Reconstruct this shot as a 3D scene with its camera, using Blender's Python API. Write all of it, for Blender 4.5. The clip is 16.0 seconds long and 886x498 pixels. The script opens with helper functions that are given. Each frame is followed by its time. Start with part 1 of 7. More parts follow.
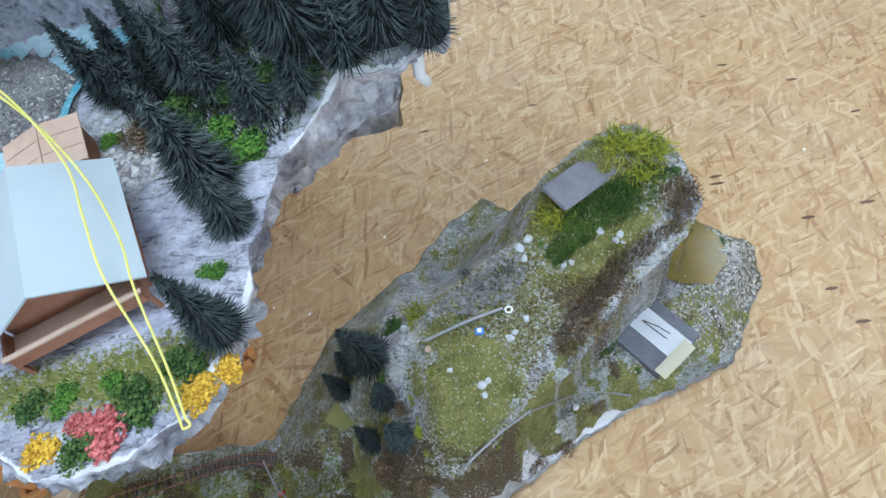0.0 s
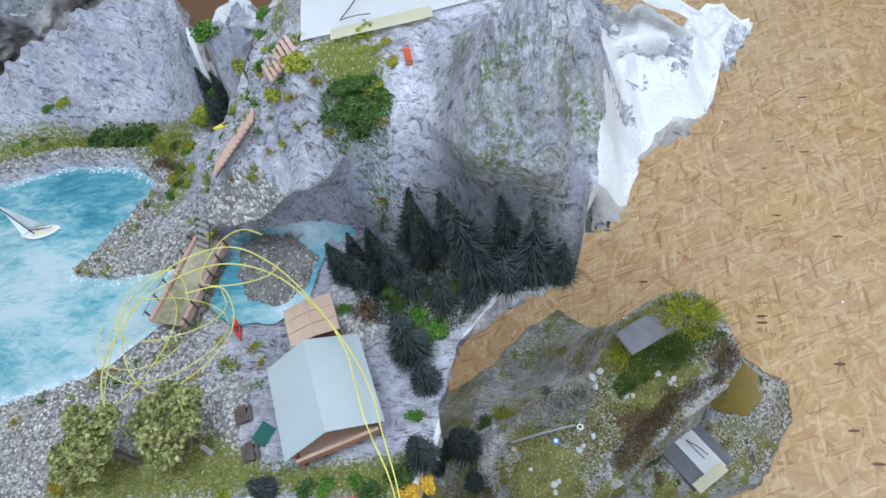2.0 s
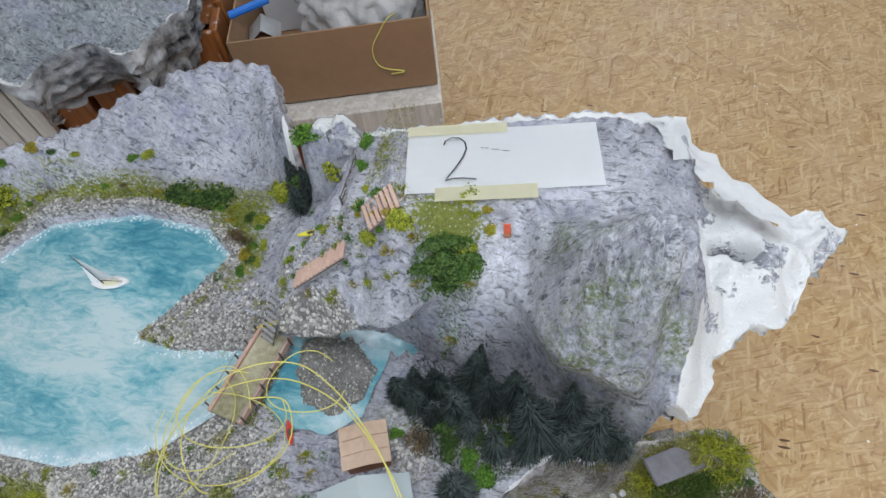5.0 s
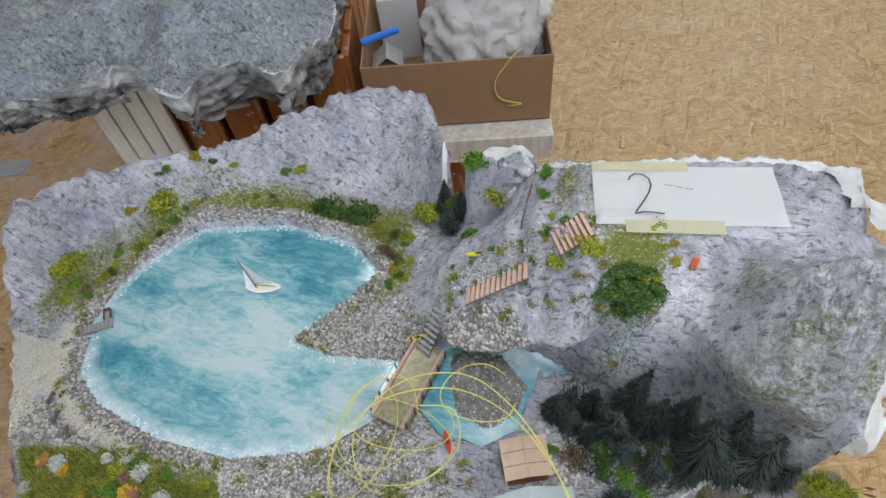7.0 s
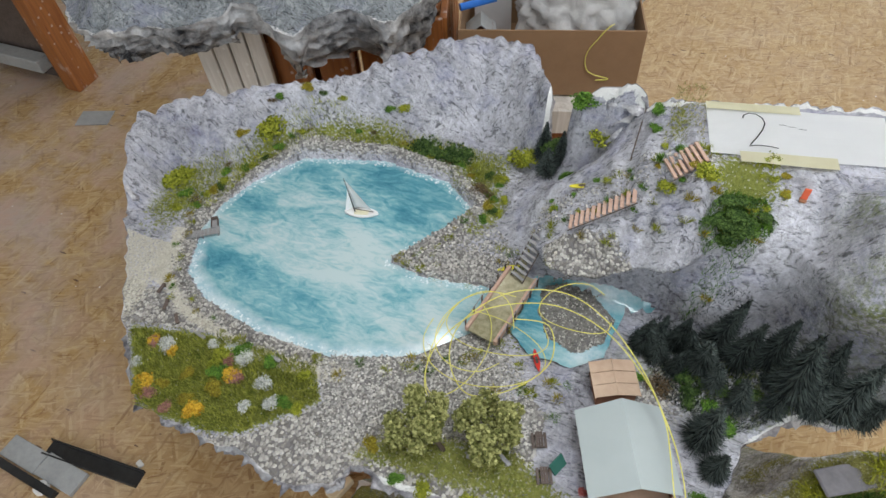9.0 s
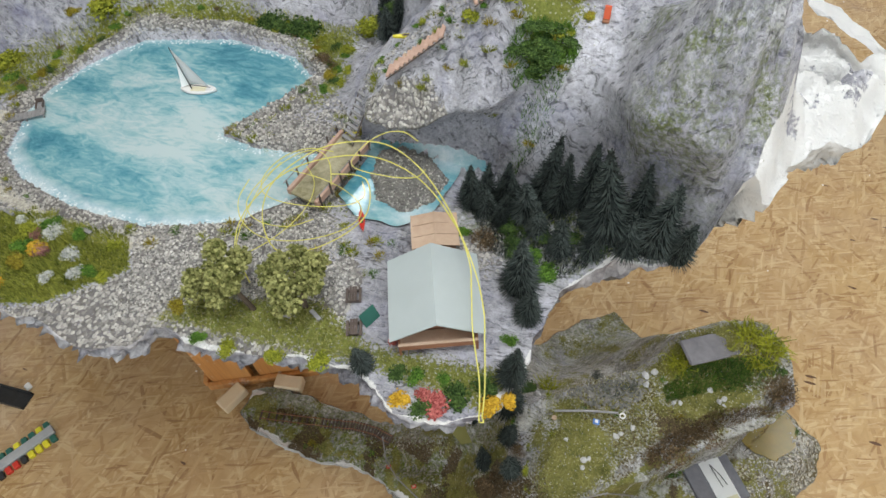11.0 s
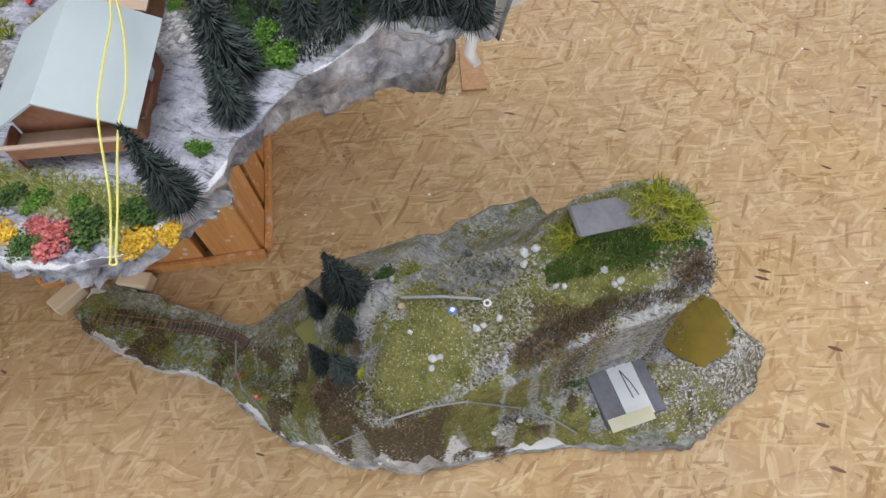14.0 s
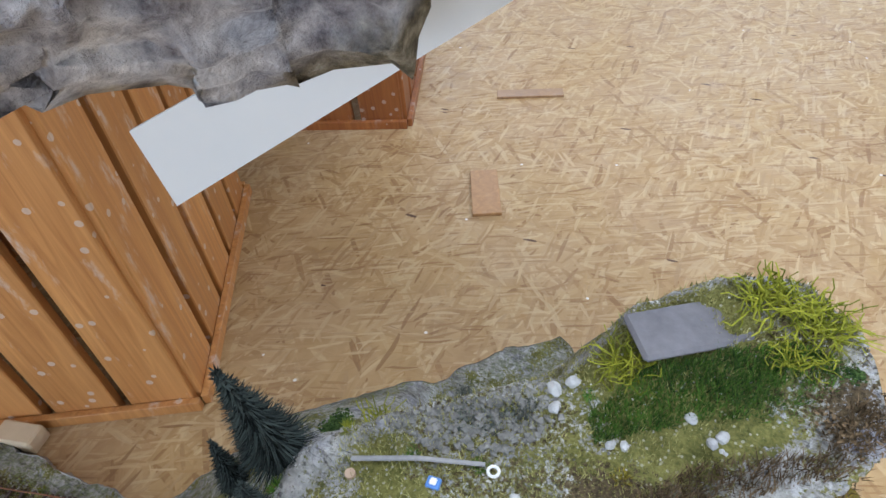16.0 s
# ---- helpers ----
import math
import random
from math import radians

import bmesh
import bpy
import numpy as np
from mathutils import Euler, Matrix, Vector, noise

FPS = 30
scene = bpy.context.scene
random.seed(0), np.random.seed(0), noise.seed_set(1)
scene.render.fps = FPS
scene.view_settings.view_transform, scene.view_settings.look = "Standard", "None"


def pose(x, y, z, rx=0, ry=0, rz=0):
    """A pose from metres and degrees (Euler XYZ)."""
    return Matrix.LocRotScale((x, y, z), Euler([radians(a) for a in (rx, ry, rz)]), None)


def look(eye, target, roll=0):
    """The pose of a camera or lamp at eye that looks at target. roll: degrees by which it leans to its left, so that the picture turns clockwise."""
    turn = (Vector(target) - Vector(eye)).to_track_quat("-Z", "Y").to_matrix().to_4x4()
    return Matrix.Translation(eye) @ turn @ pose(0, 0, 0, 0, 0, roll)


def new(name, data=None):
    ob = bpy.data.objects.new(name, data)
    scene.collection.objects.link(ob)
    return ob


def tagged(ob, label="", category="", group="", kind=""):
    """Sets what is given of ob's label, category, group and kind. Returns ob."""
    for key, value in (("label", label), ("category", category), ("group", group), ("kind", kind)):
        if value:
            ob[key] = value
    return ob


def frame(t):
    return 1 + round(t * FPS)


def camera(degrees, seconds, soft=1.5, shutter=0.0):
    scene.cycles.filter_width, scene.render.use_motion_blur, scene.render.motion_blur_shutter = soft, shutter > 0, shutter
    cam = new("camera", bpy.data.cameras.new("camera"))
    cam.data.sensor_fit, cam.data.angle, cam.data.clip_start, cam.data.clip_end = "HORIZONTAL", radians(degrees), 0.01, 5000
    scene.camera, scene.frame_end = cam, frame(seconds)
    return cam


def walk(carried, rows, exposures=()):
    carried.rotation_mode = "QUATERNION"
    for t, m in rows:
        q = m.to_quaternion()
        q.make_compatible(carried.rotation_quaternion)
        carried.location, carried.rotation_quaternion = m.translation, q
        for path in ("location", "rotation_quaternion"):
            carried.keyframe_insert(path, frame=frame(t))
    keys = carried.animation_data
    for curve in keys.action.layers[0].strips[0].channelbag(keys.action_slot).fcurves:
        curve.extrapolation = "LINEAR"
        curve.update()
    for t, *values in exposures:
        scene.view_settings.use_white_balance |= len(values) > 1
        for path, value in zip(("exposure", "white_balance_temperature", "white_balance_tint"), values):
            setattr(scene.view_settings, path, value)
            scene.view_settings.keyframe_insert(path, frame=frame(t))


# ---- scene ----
cam = camera(71.0, 16.0)
PATH = [
    (0, (0.119, 0.129, 1.137), (-0.086, 1.128, -0.584), -18.6),
    (0.5, (0.127, 0.121, 1.21), (-0.103, 1.142, -0.494), -19.0),
    (1, (0.12, 0.121, 1.311), (-0.152, 1.144, -0.385), -19.2),
    (1.5, (0.105, 0.119, 1.399), (-0.218, 1.186, -0.261), -18.5),
    (2, (0.076, 0.114, 1.459), (-0.273, 1.222, -0.169), -17.1),
    (2.5, (0.064, 0.128, 1.491), (-0.288, 1.258, -0.121), -15.6),
    (3, (0.023, 0.192, 1.537), (-0.329, 1.318, -0.078), -11.2),
    (3.5, (0.024, 0.254, 1.569), (-0.353, 1.361, -0.054), -8.4),
    (3.7, (0.028, 0.266, 1.574), (-0.361, 1.361, -0.054), -8.2),
    (5.8, (-0.075, 0.251, 1.605), (-0.464, 1.318, -0.042), -10.1),
    (6, (-0.102, 0.243, 1.61), (-0.492, 1.315, -0.032), -9.8),
    (6.5, (-0.157, 0.216, 1.632), (-0.566, 1.308, 0.007), -8.7),
    (7, (-0.191, 0.181, 1.651), (-0.646, 1.301, 0.058), -7.6),
    (7.5, (-0.227, 0.142, 1.656), (-0.726, 1.28, 0.089), -6.9),
    (8, (-0.257, 0.089, 1.65), (-0.801, 1.227, 0.098), -5.7),
    (8.2, (-0.264, 0.064, 1.647), (-0.818, 1.201, 0.098), -5.0),
    (10.3, (-0.165, -0.008, 1.524), (-0.673, 1.092, -0.067), -4.1),
    (10.5, (-0.125, 0.0, 1.515), (-0.613, 1.091, -0.09), -4.4),
    (11, (-0.024, 0.002, 1.474), (-0.468, 1.064, -0.161), -4.5),
    (11.5, (0.036, -0.005, 1.443), (-0.397, 1.02, -0.219), -4.5),
    (12, (0.101, 0.006, 1.424), (-0.351, 0.996, -0.254), -5.7),
    (12.5, (0.157, 0.02, 1.406), (-0.329, 0.984, -0.278), -7.3),
    (13, (0.22, 0.025, 1.366), (-0.295, 0.967, -0.321), -7.8),
    (13.5, (0.207, 0.087, 1.278), (-0.284, 1.003, -0.431), -7.8),
    (14, (0.214, 0.13, 1.149), (-0.21, 1.02, -0.591), -7.0),
    (14.5, (0.22, 0.178, 1.057), (-0.19, 1.091, -0.674), -5.6),
    (15, (0.198, 0.203, 0.981), (-0.301, 1.24, -0.655), -4.1),
    (15.5, (0.194, 0.209, 0.885), (-0.378, 1.356, -0.65), -3.8),
    (16, (0.192, 0.246, 0.837), (-0.437, 1.556, -0.537), -5.7),
]
walk(cam, [(t, look(eye, target, roll)) for t, eye, target, roll in PATH],
     [(0.0, 0.26, 5450, 7), (3.0, -0.16, 6050, 10), (7.0, -0.26, 6600, 10), (11.0, -0.10, 6980, 9), (12.5, -0.05, 6650, 12), (14.0, 0.04, 6450, 14), (15.0, 0.12, 6150, 12), (16.0, 0.2, 5950, 11)])

# ---------------------------------------------------------------- light
world = bpy.data.worlds.new("sky")
scene.world = world
world.use_nodes = True
wn = world.node_tree.nodes
sky = wn.new("ShaderNodeTexSky")
sky.sky_type, sky.sun_disc, sky.sun_elevation, sky.sun_rotation = "NISHITA", False, radians(40), radians(20)
world.node_tree.links.new(sky.outputs[0], wn["Background"].inputs[0])
wn["Background"].inputs[1].default_value = 0.12

ROOM = (-4.2, 3.2, -3.2, 4.6, 2.7)  # west, east, south, north, height
# Unseen windows, assumed so that soft daylight comes from both ends.
UNSEEN_WINDOWS = [("north", -2.6, -1.0), ("north", -0.2, 1.4), ("south", -2.2, -0.6), ("south", 0.4, 2.0)]
SILL, HEAD = 0.95, 2.25
# Added overhead to brighten upward faces, kept out of the lake's reflection.
ADDED_SKYLIGHTS = [(0.55, 1.45, -0.55, 0.45), (-0.55, 0.35, -0.15, 0.65), (1.35, 2.05, 1.1, 2.1)]  # west, east, south, north
SLITS = [(-1.05, -0.95, 1.24, 1.52), (-1.35, -1.26, 1.80, 2.06)]


def opening_lamp(name, m, w, h, watts, color):
    data = bpy.data.lights.new(name, "AREA")
    data.shape, data.size, data.size_y, data.energy, data.color = "RECTANGLE", w, h, watts, color
    ob = new(name, data)
    ob.matrix_world = m
    return ob


for side, a, b in UNSEEN_WINDOWS:
    y, turn = (ROOM[3] + 0.03, -90) if side == "north" else (ROOM[2] - 0.03, 90)
    opening_lamp("unseen_window_fill", pose((a + b) / 2, y, (SILL + HEAD) / 2, turn), b - a, HEAD - SILL, 37, (0.80, 0.90, 1.0))
for a, b, c, d in ADDED_SKYLIGHTS:
    opening_lamp("unseen_roof_light", pose((a + b) / 2, (c + d) / 2, ROOM[4] + 0.05), b - a, d - c, 30 if a < 0 else 24, (0.88, 0.94, 1.0))
for a, b, c, d in SLITS:
    opening_lamp("unseen_roof_light", pose((a + b) / 2, (c + d) / 2, ROOM[4] + 0.05), b - a, d - c, 3, (0.88, 0.94, 1.0))


# ---------------------------------------------------------------- materials
class Mat:
    """A small builder for node materials in object or world coordinates."""

    def __init__(self, name, rough=0.8, metal=0.0):
        self.m = bpy.data.materials.new(name)
        self.m.use_nodes = True
        self.t = self.m.node_tree
        self.b = self.t.nodes["Principled BSDF"]
        self.b.inputs["Roughness"].default_value = rough
        self.b.inputs["Metallic"].default_value = metal
        self.geo = self.t.nodes.new("ShaderNodeNewGeometry")
        self.pos = self.geo.outputs["Position"]

    def node(self, kind, **kw):
        n = self.t.nodes.new(kind)
        for k, v in kw.items():
            if k == "operation":
                n.operation = v
            elif k == "blend":
                n.blend_type = v
        return n

    def link(self, a, b):
        if hasattr(a, "is_linked") or hasattr(a, "links"):
            self.t.links.new(a, b)
        else:
            b.default_value = a

    def mapped(self, scale=(1, 1, 1), rot=(0, 0, 0), src=None, loc=(0, 0, 0)):
        n = self.node("ShaderNodeMapping")
        self.t.links.new(src or self.pos, n.inputs["Vector"])
        n.inputs["Scale"].default_value, n.inputs["Rotation"].default_value, n.inputs["Location"].default_value = scale, [radians(a) for a in rot], loc
        return n.outputs[0]

    def noise(self, scale, detail=4, rough=0.6, src=None, dist=0.0):
        n = self.node("ShaderNodeTexNoise")
        self.t.links.new(src or self.pos, n.inputs["Vector"])
        n.inputs["Scale"].default_value, n.inputs["Detail"].default_value = scale, detail
        n.inputs["Roughness"].default_value, n.inputs["Distortion"].default_value = rough, dist
        return n.outputs[0]

    def voronoi(self, scale, src=None, feature="F1"):
        n = self.node("ShaderNodeTexVoronoi")
        n.feature = feature
        self.t.links.new(src or self.pos, n.inputs["Vector"])
        n.inputs["Scale"].default_value = scale
        return n

    def ramp(self, fac, stops, smooth=False):
        n = self.node("ShaderNodeValToRGB")
        self.t.links.new(fac, n.inputs[0])
        e = n.color_ramp.elements
        while len(e) < len(stops):
            e.new(0.5)
        for el, (p, c) in zip(e, stops):
            el.position = p
            el.color = (*c, 1) if hasattr(c, "__len__") else (c, c, c, 1)
        if smooth:
            n.color_ramp.interpolation = "EASE"
        return n.outputs[0]

    def mix(self, fac, a, b, blend="MIX"):
        n = self.node("ShaderNodeMixRGB", blend=blend)
        for k, v in enumerate((fac, a, b)):
            if isinstance(v, (int, float)):
                n.inputs[k].default_value = v if k == 0 else (v, v, v, 1)
            elif isinstance(v, tuple):
                n.inputs[k].default_value = (*v, 1)
            else:
                self.t.links.new(v, n.inputs[k])
        return n.outputs[0]

    def math(self, op, a, b=0.0):
        n = self.node("ShaderNodeMath", operation=op)
        for k, v in enumerate((a, b)):
            if isinstance(v, (int, float)):
                n.inputs[k].default_value = v
            else:
                self.t.links.new(v, n.inputs[k])
        return n.outputs[0]

    def attr(self, name):
        n = self.node("ShaderNodeAttribute")
        n.attribute_name = name
        s = self.node("ShaderNodeSeparateColor")
        self.t.links.new(n.outputs["Color"], s.inputs[0])
        return s.outputs

    def rnd(self):
        return self.node("ShaderNodeObjectInfo").outputs["Random"]

    def island(self):
        return self.geo.outputs["Random Per Island"]

    def color(self, c):
        if isinstance(c, tuple):
            self.b.inputs["Base Color"].default_value = (*c, 1)
        else:
            self.t.links.new(c, self.b.inputs["Base Color"])
        return self

    def rough(self, r):
        self.t.links.new(r, self.b.inputs["Roughness"])
        return self

    def bump(self, h, dist=0.002, strength=0.6):
        n = self.node("ShaderNodeBump")
        n.inputs["Distance"].default_value, n.inputs["Strength"].default_value = dist, strength
        self.t.links.new(h, n.inputs["Height"])
        self.t.links.new(n.outputs[0], self.b.inputs["Normal"])
        return self


def speckled(name, dark, light, scale=60, rough=0.85, bump=0.001, spread=(0.3, 0.7), spec=0.3):
    """A plain surface with grain at two scales between two colours."""
    m = Mat(name, rough)
    f = m.mix(0.5, m.noise(scale, 5, 0.65), m.noise(scale * 0.13, 3))
    m.color(m.ramp(f, [(spread[0], dark), (spread[1], light)]))
    m.bump(m.noise(scale * 2, 4), bump)
    m.b.inputs["Specular IOR Level"].default_value = spec
    return m.m


def osb_material():
    m = Mat("osb_board", 0.55)
    col = m.ramp(m.noise(14, 5), [(0.3, (0.38, 0.235, 0.10)), (0.7, (0.50, 0.34, 0.165))])
    tones = [(0.0, (0.25, 0.125, 0.042)), (0.14, (0.38, 0.225, 0.092)), (0.5, (0.47, 0.31, 0.145)), (0.88, (0.59, 0.435, 0.245)), (1.0, (0.32, 0.175, 0.066))]
    heights = m.noise(90, 4)
    warp = m.node("ShaderNodeVectorMath", operation="ADD")
    wn_ = m.node("ShaderNodeTexNoise")
    wn_.inputs["Scale"].default_value = 9.0
    m.t.links.new(m.pos, wn_.inputs["Vector"])
    sc = m.node("ShaderNodeVectorMath", operation="SCALE")
    m.t.links.new(wn_.outputs["Color"], sc.inputs[0])
    sc.inputs["Scale"].default_value = 0.02
    m.t.links.new(m.pos, warp.inputs[0])
    m.t.links.new(sc.outputs[0], warp.inputs[1])
    for k, (angle, long, wide) in enumerate([(20, 0.075, 0.013), (75, 0.06, 0.010), (-40, 0.08, 0.012), (118, 0.065, 0.008), (5, 0.09, 0.010), (-72, 0.05, 0.007), (48, 0.08, 0.010), (150, 0.065, 0.006), (92, 0.08, 0.008), (-20, 0.055, 0.005)]):
        rot = m.mapped(rot=(0, 0, angle), src=warp.outputs[0], loc=(k * 3.1, k * 1.7, 0.5))
        cell = m.mapped(scale=(0.95 / long, 0.9 / wide, 0.0), src=rot)
        v = m.voronoi(1.0, cell)
        s = m.node("ShaderNodeSeparateColor")
        m.t.links.new(v.outputs["Color"], s.inputs[0])
        grain = m.noise(1.0, 3, 0.6, m.mapped(scale=(14, 420, 1), src=rot))
        tone = m.ramp(s.outputs[1], tones)
        tone = m.mix(0.55, tone, m.ramp(grain, [(0.3, 0.72), (0.7, 1.12)]), "MULTIPLY")
        chosen = m.math("LESS_THAN", s.outputs[0], 0.34)
        edge = m.math("LESS_THAN", v.outputs["Distance"], 0.52)
        fac = m.math("MULTIPLY", m.math("MULTIPLY", chosen, edge), 0.75)
        col = m.mix(fac, col, tone)
        heights = m.mix(fac, heights, s.outputs[2])
    chips = m.voronoi(1.0, m.mapped(scale=(1 / 0.035, 1 / 0.009, 0), rot=(0, 0, 33), src=warp.outputs[0]))
    cs = m.node("ShaderNodeSeparateColor")
    m.t.links.new(chips.outputs["Color"], cs.inputs[0])
    dark = m.math("MULTIPLY", m.math("LESS_THAN", cs.outputs[0], 0.004), m.math("LESS_THAN", chips.outputs["Distance"], 0.4))
    col = m.mix(dark, col, (0.10, 0.045, 0.02))
    dust = m.ramp(m.noise(1.7, 5, 0.62), [(0.52, 0.0), (0.78, 1.0)])
    sx = m.node("ShaderNodeSeparateXYZ")
    m.t.links.new(m.pos, sx.inputs[0])
    wm = m.node("ShaderNodeMapRange")
    m.t.links.new(sx.outputs[0], wm.inputs[0])
    wm.inputs[1].default_value, wm.inputs[2].default_value = -0.9, -2.2
    grey = m.math("MULTIPLY", m.math("MAXIMUM", wm.outputs[0], 0.12), m.ramp(m.noise(4.5, 6, 0.65), [(0.42, 0.0), (0.62, 0.85)]))
    col = m.mix(m.math("MULTIPLY", dust, 0.22), col, (0.62, 0.52, 0.42))
    col = m.mix(grey, col, m.ramp(m.noise(9, 4), [(0.35, (0.42, 0.385, 0.39)), (0.65, (0.50, 0.35, 0.29))]))
    spots = m.voronoi(11.0)
    col = m.mix(m.math("LESS_THAN", spots.outputs["Distance"], 0.035), col, (0.75, 0.72, 0.68))
    m.color(col)
    m.rough(m.ramp(m.noise(30, 3), [(0.3, 0.42), (0.7, 0.7)]))
    m.bump(heights, 0.0012, 0.55)
    m.b.inputs["Specular IOR Level"].default_value = 0.35
    return m.m


def plank_material(name, dark, light, grime=0.3):
    m = Mat(name, 0.5)
    tex = m.node("ShaderNodeTexCoord").outputs["Object"]
    grain = m.noise(1.0, 5, 0.6, m.mapped(scale=(55, 55, 3), src=tex), 1.2)
    base = m.ramp(grain, [(0.28, dark), (0.72, light)])
    base = m.mix(0.5, base, m.ramp(m.rnd(), [(0, 0.75), (1, 1.15)]), "MULTIPLY")
    splash = m.ramp(m.noise(1.0, 6, 0.7, m.mapped(scale=(22, 22, 7), src=tex)), [(0.56, 0.0), (0.66, 1.0)])
    drops = m.math("LESS_THAN", m.voronoi(30).outputs["Distance"], 0.16)
    base = m.mix(m.math("MULTIPLY", m.math("MAXIMUM", splash, drops), grime), base, (0.72, 0.69, 0.66))
    m.color(base).bump(grain, 0.0006, 0.5)
    m.rough(m.ramp(grain, [(0.3, 0.38), (0.7, 0.6)]))
    return m.m


def terrain_material(name, rock_dark, rock_light, soil, grass_dark, grass_light, gravel_tones, plaster, third=((0.46, 0.43, 0.36), (0.66, 0.63, 0.56))):
    """Zones ride in the colour attribute: red grass, green gravel or soil, blue bare plaster; the second: red moss
    stain and shade under the firs, green frost paint.
    """
    m = Mat(name, 0.85)
    z = m.attr("zone")
    w = m.attr("wash")
    n1, n2, n3 = m.noise(150, 6, 0.72), m.noise(26, 5, 0.6, None, 0.6), m.noise(300, 3)
    streak = m.noise(1.0, 6, 0.68, m.mapped(scale=(34, 120, 34), rot=(0, 0, 52)), 1.4)
    rock = m.ramp(m.mix(0.5, m.mix(0.45, n2, streak), m.noise(8, 4, 0.6)), [(0.34, rock_dark), (0.5, tuple(0.45 * a + 0.55 * b for a, b in zip(rock_dark, rock_light))), (0.66, rock_light)])
    crack = m.ramp(m.noise(1.0, 5, 0.65, m.mapped(scale=(42, 130, 42), rot=(0, 0, 35)), 1.6), [(0.38, 0.20), (0.47, 1.0)])
    rock = m.mix(0.85, rock, crack, "MULTIPLY")
    rock = m.mix(0.7, rock, m.ramp(m.mix(0.5, n1, m.noise(75, 5, 0.75, None, 0.8)), [(0.36, 0.52), (0.62, 1.35)]), "MULTIPLY")
    rock = m.mix(m.ramp(m.noise(17, 5, 0.6), [(0.52, 0.0), (0.70, 0.45)]), rock, (0.30, 0.31, 0.48))
    dry = m.ramp(m.noise(1.0, 7, 0.75, m.mapped(scale=(95, 60, 95), rot=(0, 0, -20)), 1.0), [(0.46, 0.0), (0.58, 1.0)])
    frost = m.math("MULTIPLY", m.math("MULTIPLY", dry, m.ramp(m.noise(20, 3), [(0.38, 0.25), (0.6, 1.0)])), w[1])
    rock = m.mix(frost, rock, (0.80, 0.81, 0.86))
    moss = m.math("MULTIPLY", m.ramp(m.noise(130, 4, 0.7), [(0.42, 0.0), (0.58, 1.0)]), w[0])
    rock = m.mix(moss, rock, m.ramp(n3, [(0.3, (0.045, 0.065, 0.012)), (0.7, (0.22, 0.27, 0.06))]))
    v = m.voronoi(190)
    pebble = m.ramp(m.node_sep(v.outputs["Color"]), [(0.0, gravel_tones[0]), (0.5, gravel_tones[1]), (1.0, gravel_tones[2])])
    pebble = m.mix(m.math("GREATER_THAN", v.outputs["Distance"], 0.62), pebble, soil)
    grass = m.ramp(m.mix(0.5, n3, m.noise(36, 4)), [(0.3, grass_dark), (0.7, grass_light)])
    grit = m.math("LESS_THAN", m.voronoi(150).outputs["Distance"], 0.2)
    grass = m.mix(m.math("MULTIPLY", grit, 0.6), grass, (0.55, 0.52, 0.42))
    grain = m.math("MULTIPLY", m.math("SUBTRACT", m.noise(210, 5, 0.7), 0.5), 2.6)
    col = m.mix(m.ramp(m.math("ADD", z[1], grain), [(0.42, 0.0), (0.58, 1.0)]), rock, pebble)
    col = m.mix(m.ramp(m.math("ADD", z[0], grain), [(0.40, 0.0), (0.6, 1.0)]), col, grass)
    white = m.ramp(n2, [(0.3, plaster), (0.7, tuple(min(0.85, c * 1.12) for c in plaster))])
    col = m.mix(m.ramp(m.math("ADD", z[2], m.math("SUBTRACT", n1, 0.5)), [(0.44, 0.0), (0.56, 1.0)]), col, white)
    col = m.mix(m.ramp(m.math("ADD", w[2], grain), [(0.42, 0.0), (0.6, 1.0)]), col, m.ramp(n3, [(0.3, third[0]), (0.7, third[1])]))
    m.color(col)
    h = m.mix(z[1], m.mix(0.5, n1, n3), m.math("SUBTRACT", 1.0, v.outputs["Distance"]))
    m.bump(m.mix(0.45, h, streak), 0.010, 1.0)
    m.b.inputs["Specular IOR Level"].default_value = 0.25
    return m.m


def node_sep(self, c):
    s = self.node("ShaderNodeSeparateColor")
    self.t.links.new(c, s.inputs[0])
    return s.outputs[0]


Mat.node_sep = node_sep

OSB = osb_material()
PLANK = plank_material("varnished_pine", (0.42, 0.165, 0.045), (0.70, 0.35, 0.12), 0.5)
PLANK_DARK = plank_material("red_brown_pine", (0.20, 0.06, 0.018), (0.40, 0.15, 0.04), 0.35)
WHITEWOOD = plank_material("paint_worn_wood", (0.45, 0.40, 0.35), (0.74, 0.70, 0.66), 0.6)
WALLPAINT = speckled("wall_paint", (0.62, 0.61, 0.58), (0.72, 0.71, 0.68), 4, 0.9)
PLASTER = speckled("white_plaster", (0.78, 0.78, 0.79), (0.88, 0.88, 0.88), 90, 0.9, 0.002)
mm = Mat("plaster_and_rock_rim", 0.9)
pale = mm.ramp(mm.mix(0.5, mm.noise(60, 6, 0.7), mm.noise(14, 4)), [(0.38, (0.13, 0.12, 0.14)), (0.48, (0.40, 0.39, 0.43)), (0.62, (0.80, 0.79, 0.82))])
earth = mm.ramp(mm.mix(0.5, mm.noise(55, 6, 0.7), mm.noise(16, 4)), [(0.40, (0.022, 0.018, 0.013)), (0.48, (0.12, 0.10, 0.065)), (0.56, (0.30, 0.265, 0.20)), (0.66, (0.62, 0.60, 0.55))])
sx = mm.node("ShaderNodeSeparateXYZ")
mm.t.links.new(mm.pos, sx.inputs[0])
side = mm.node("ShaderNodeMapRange")
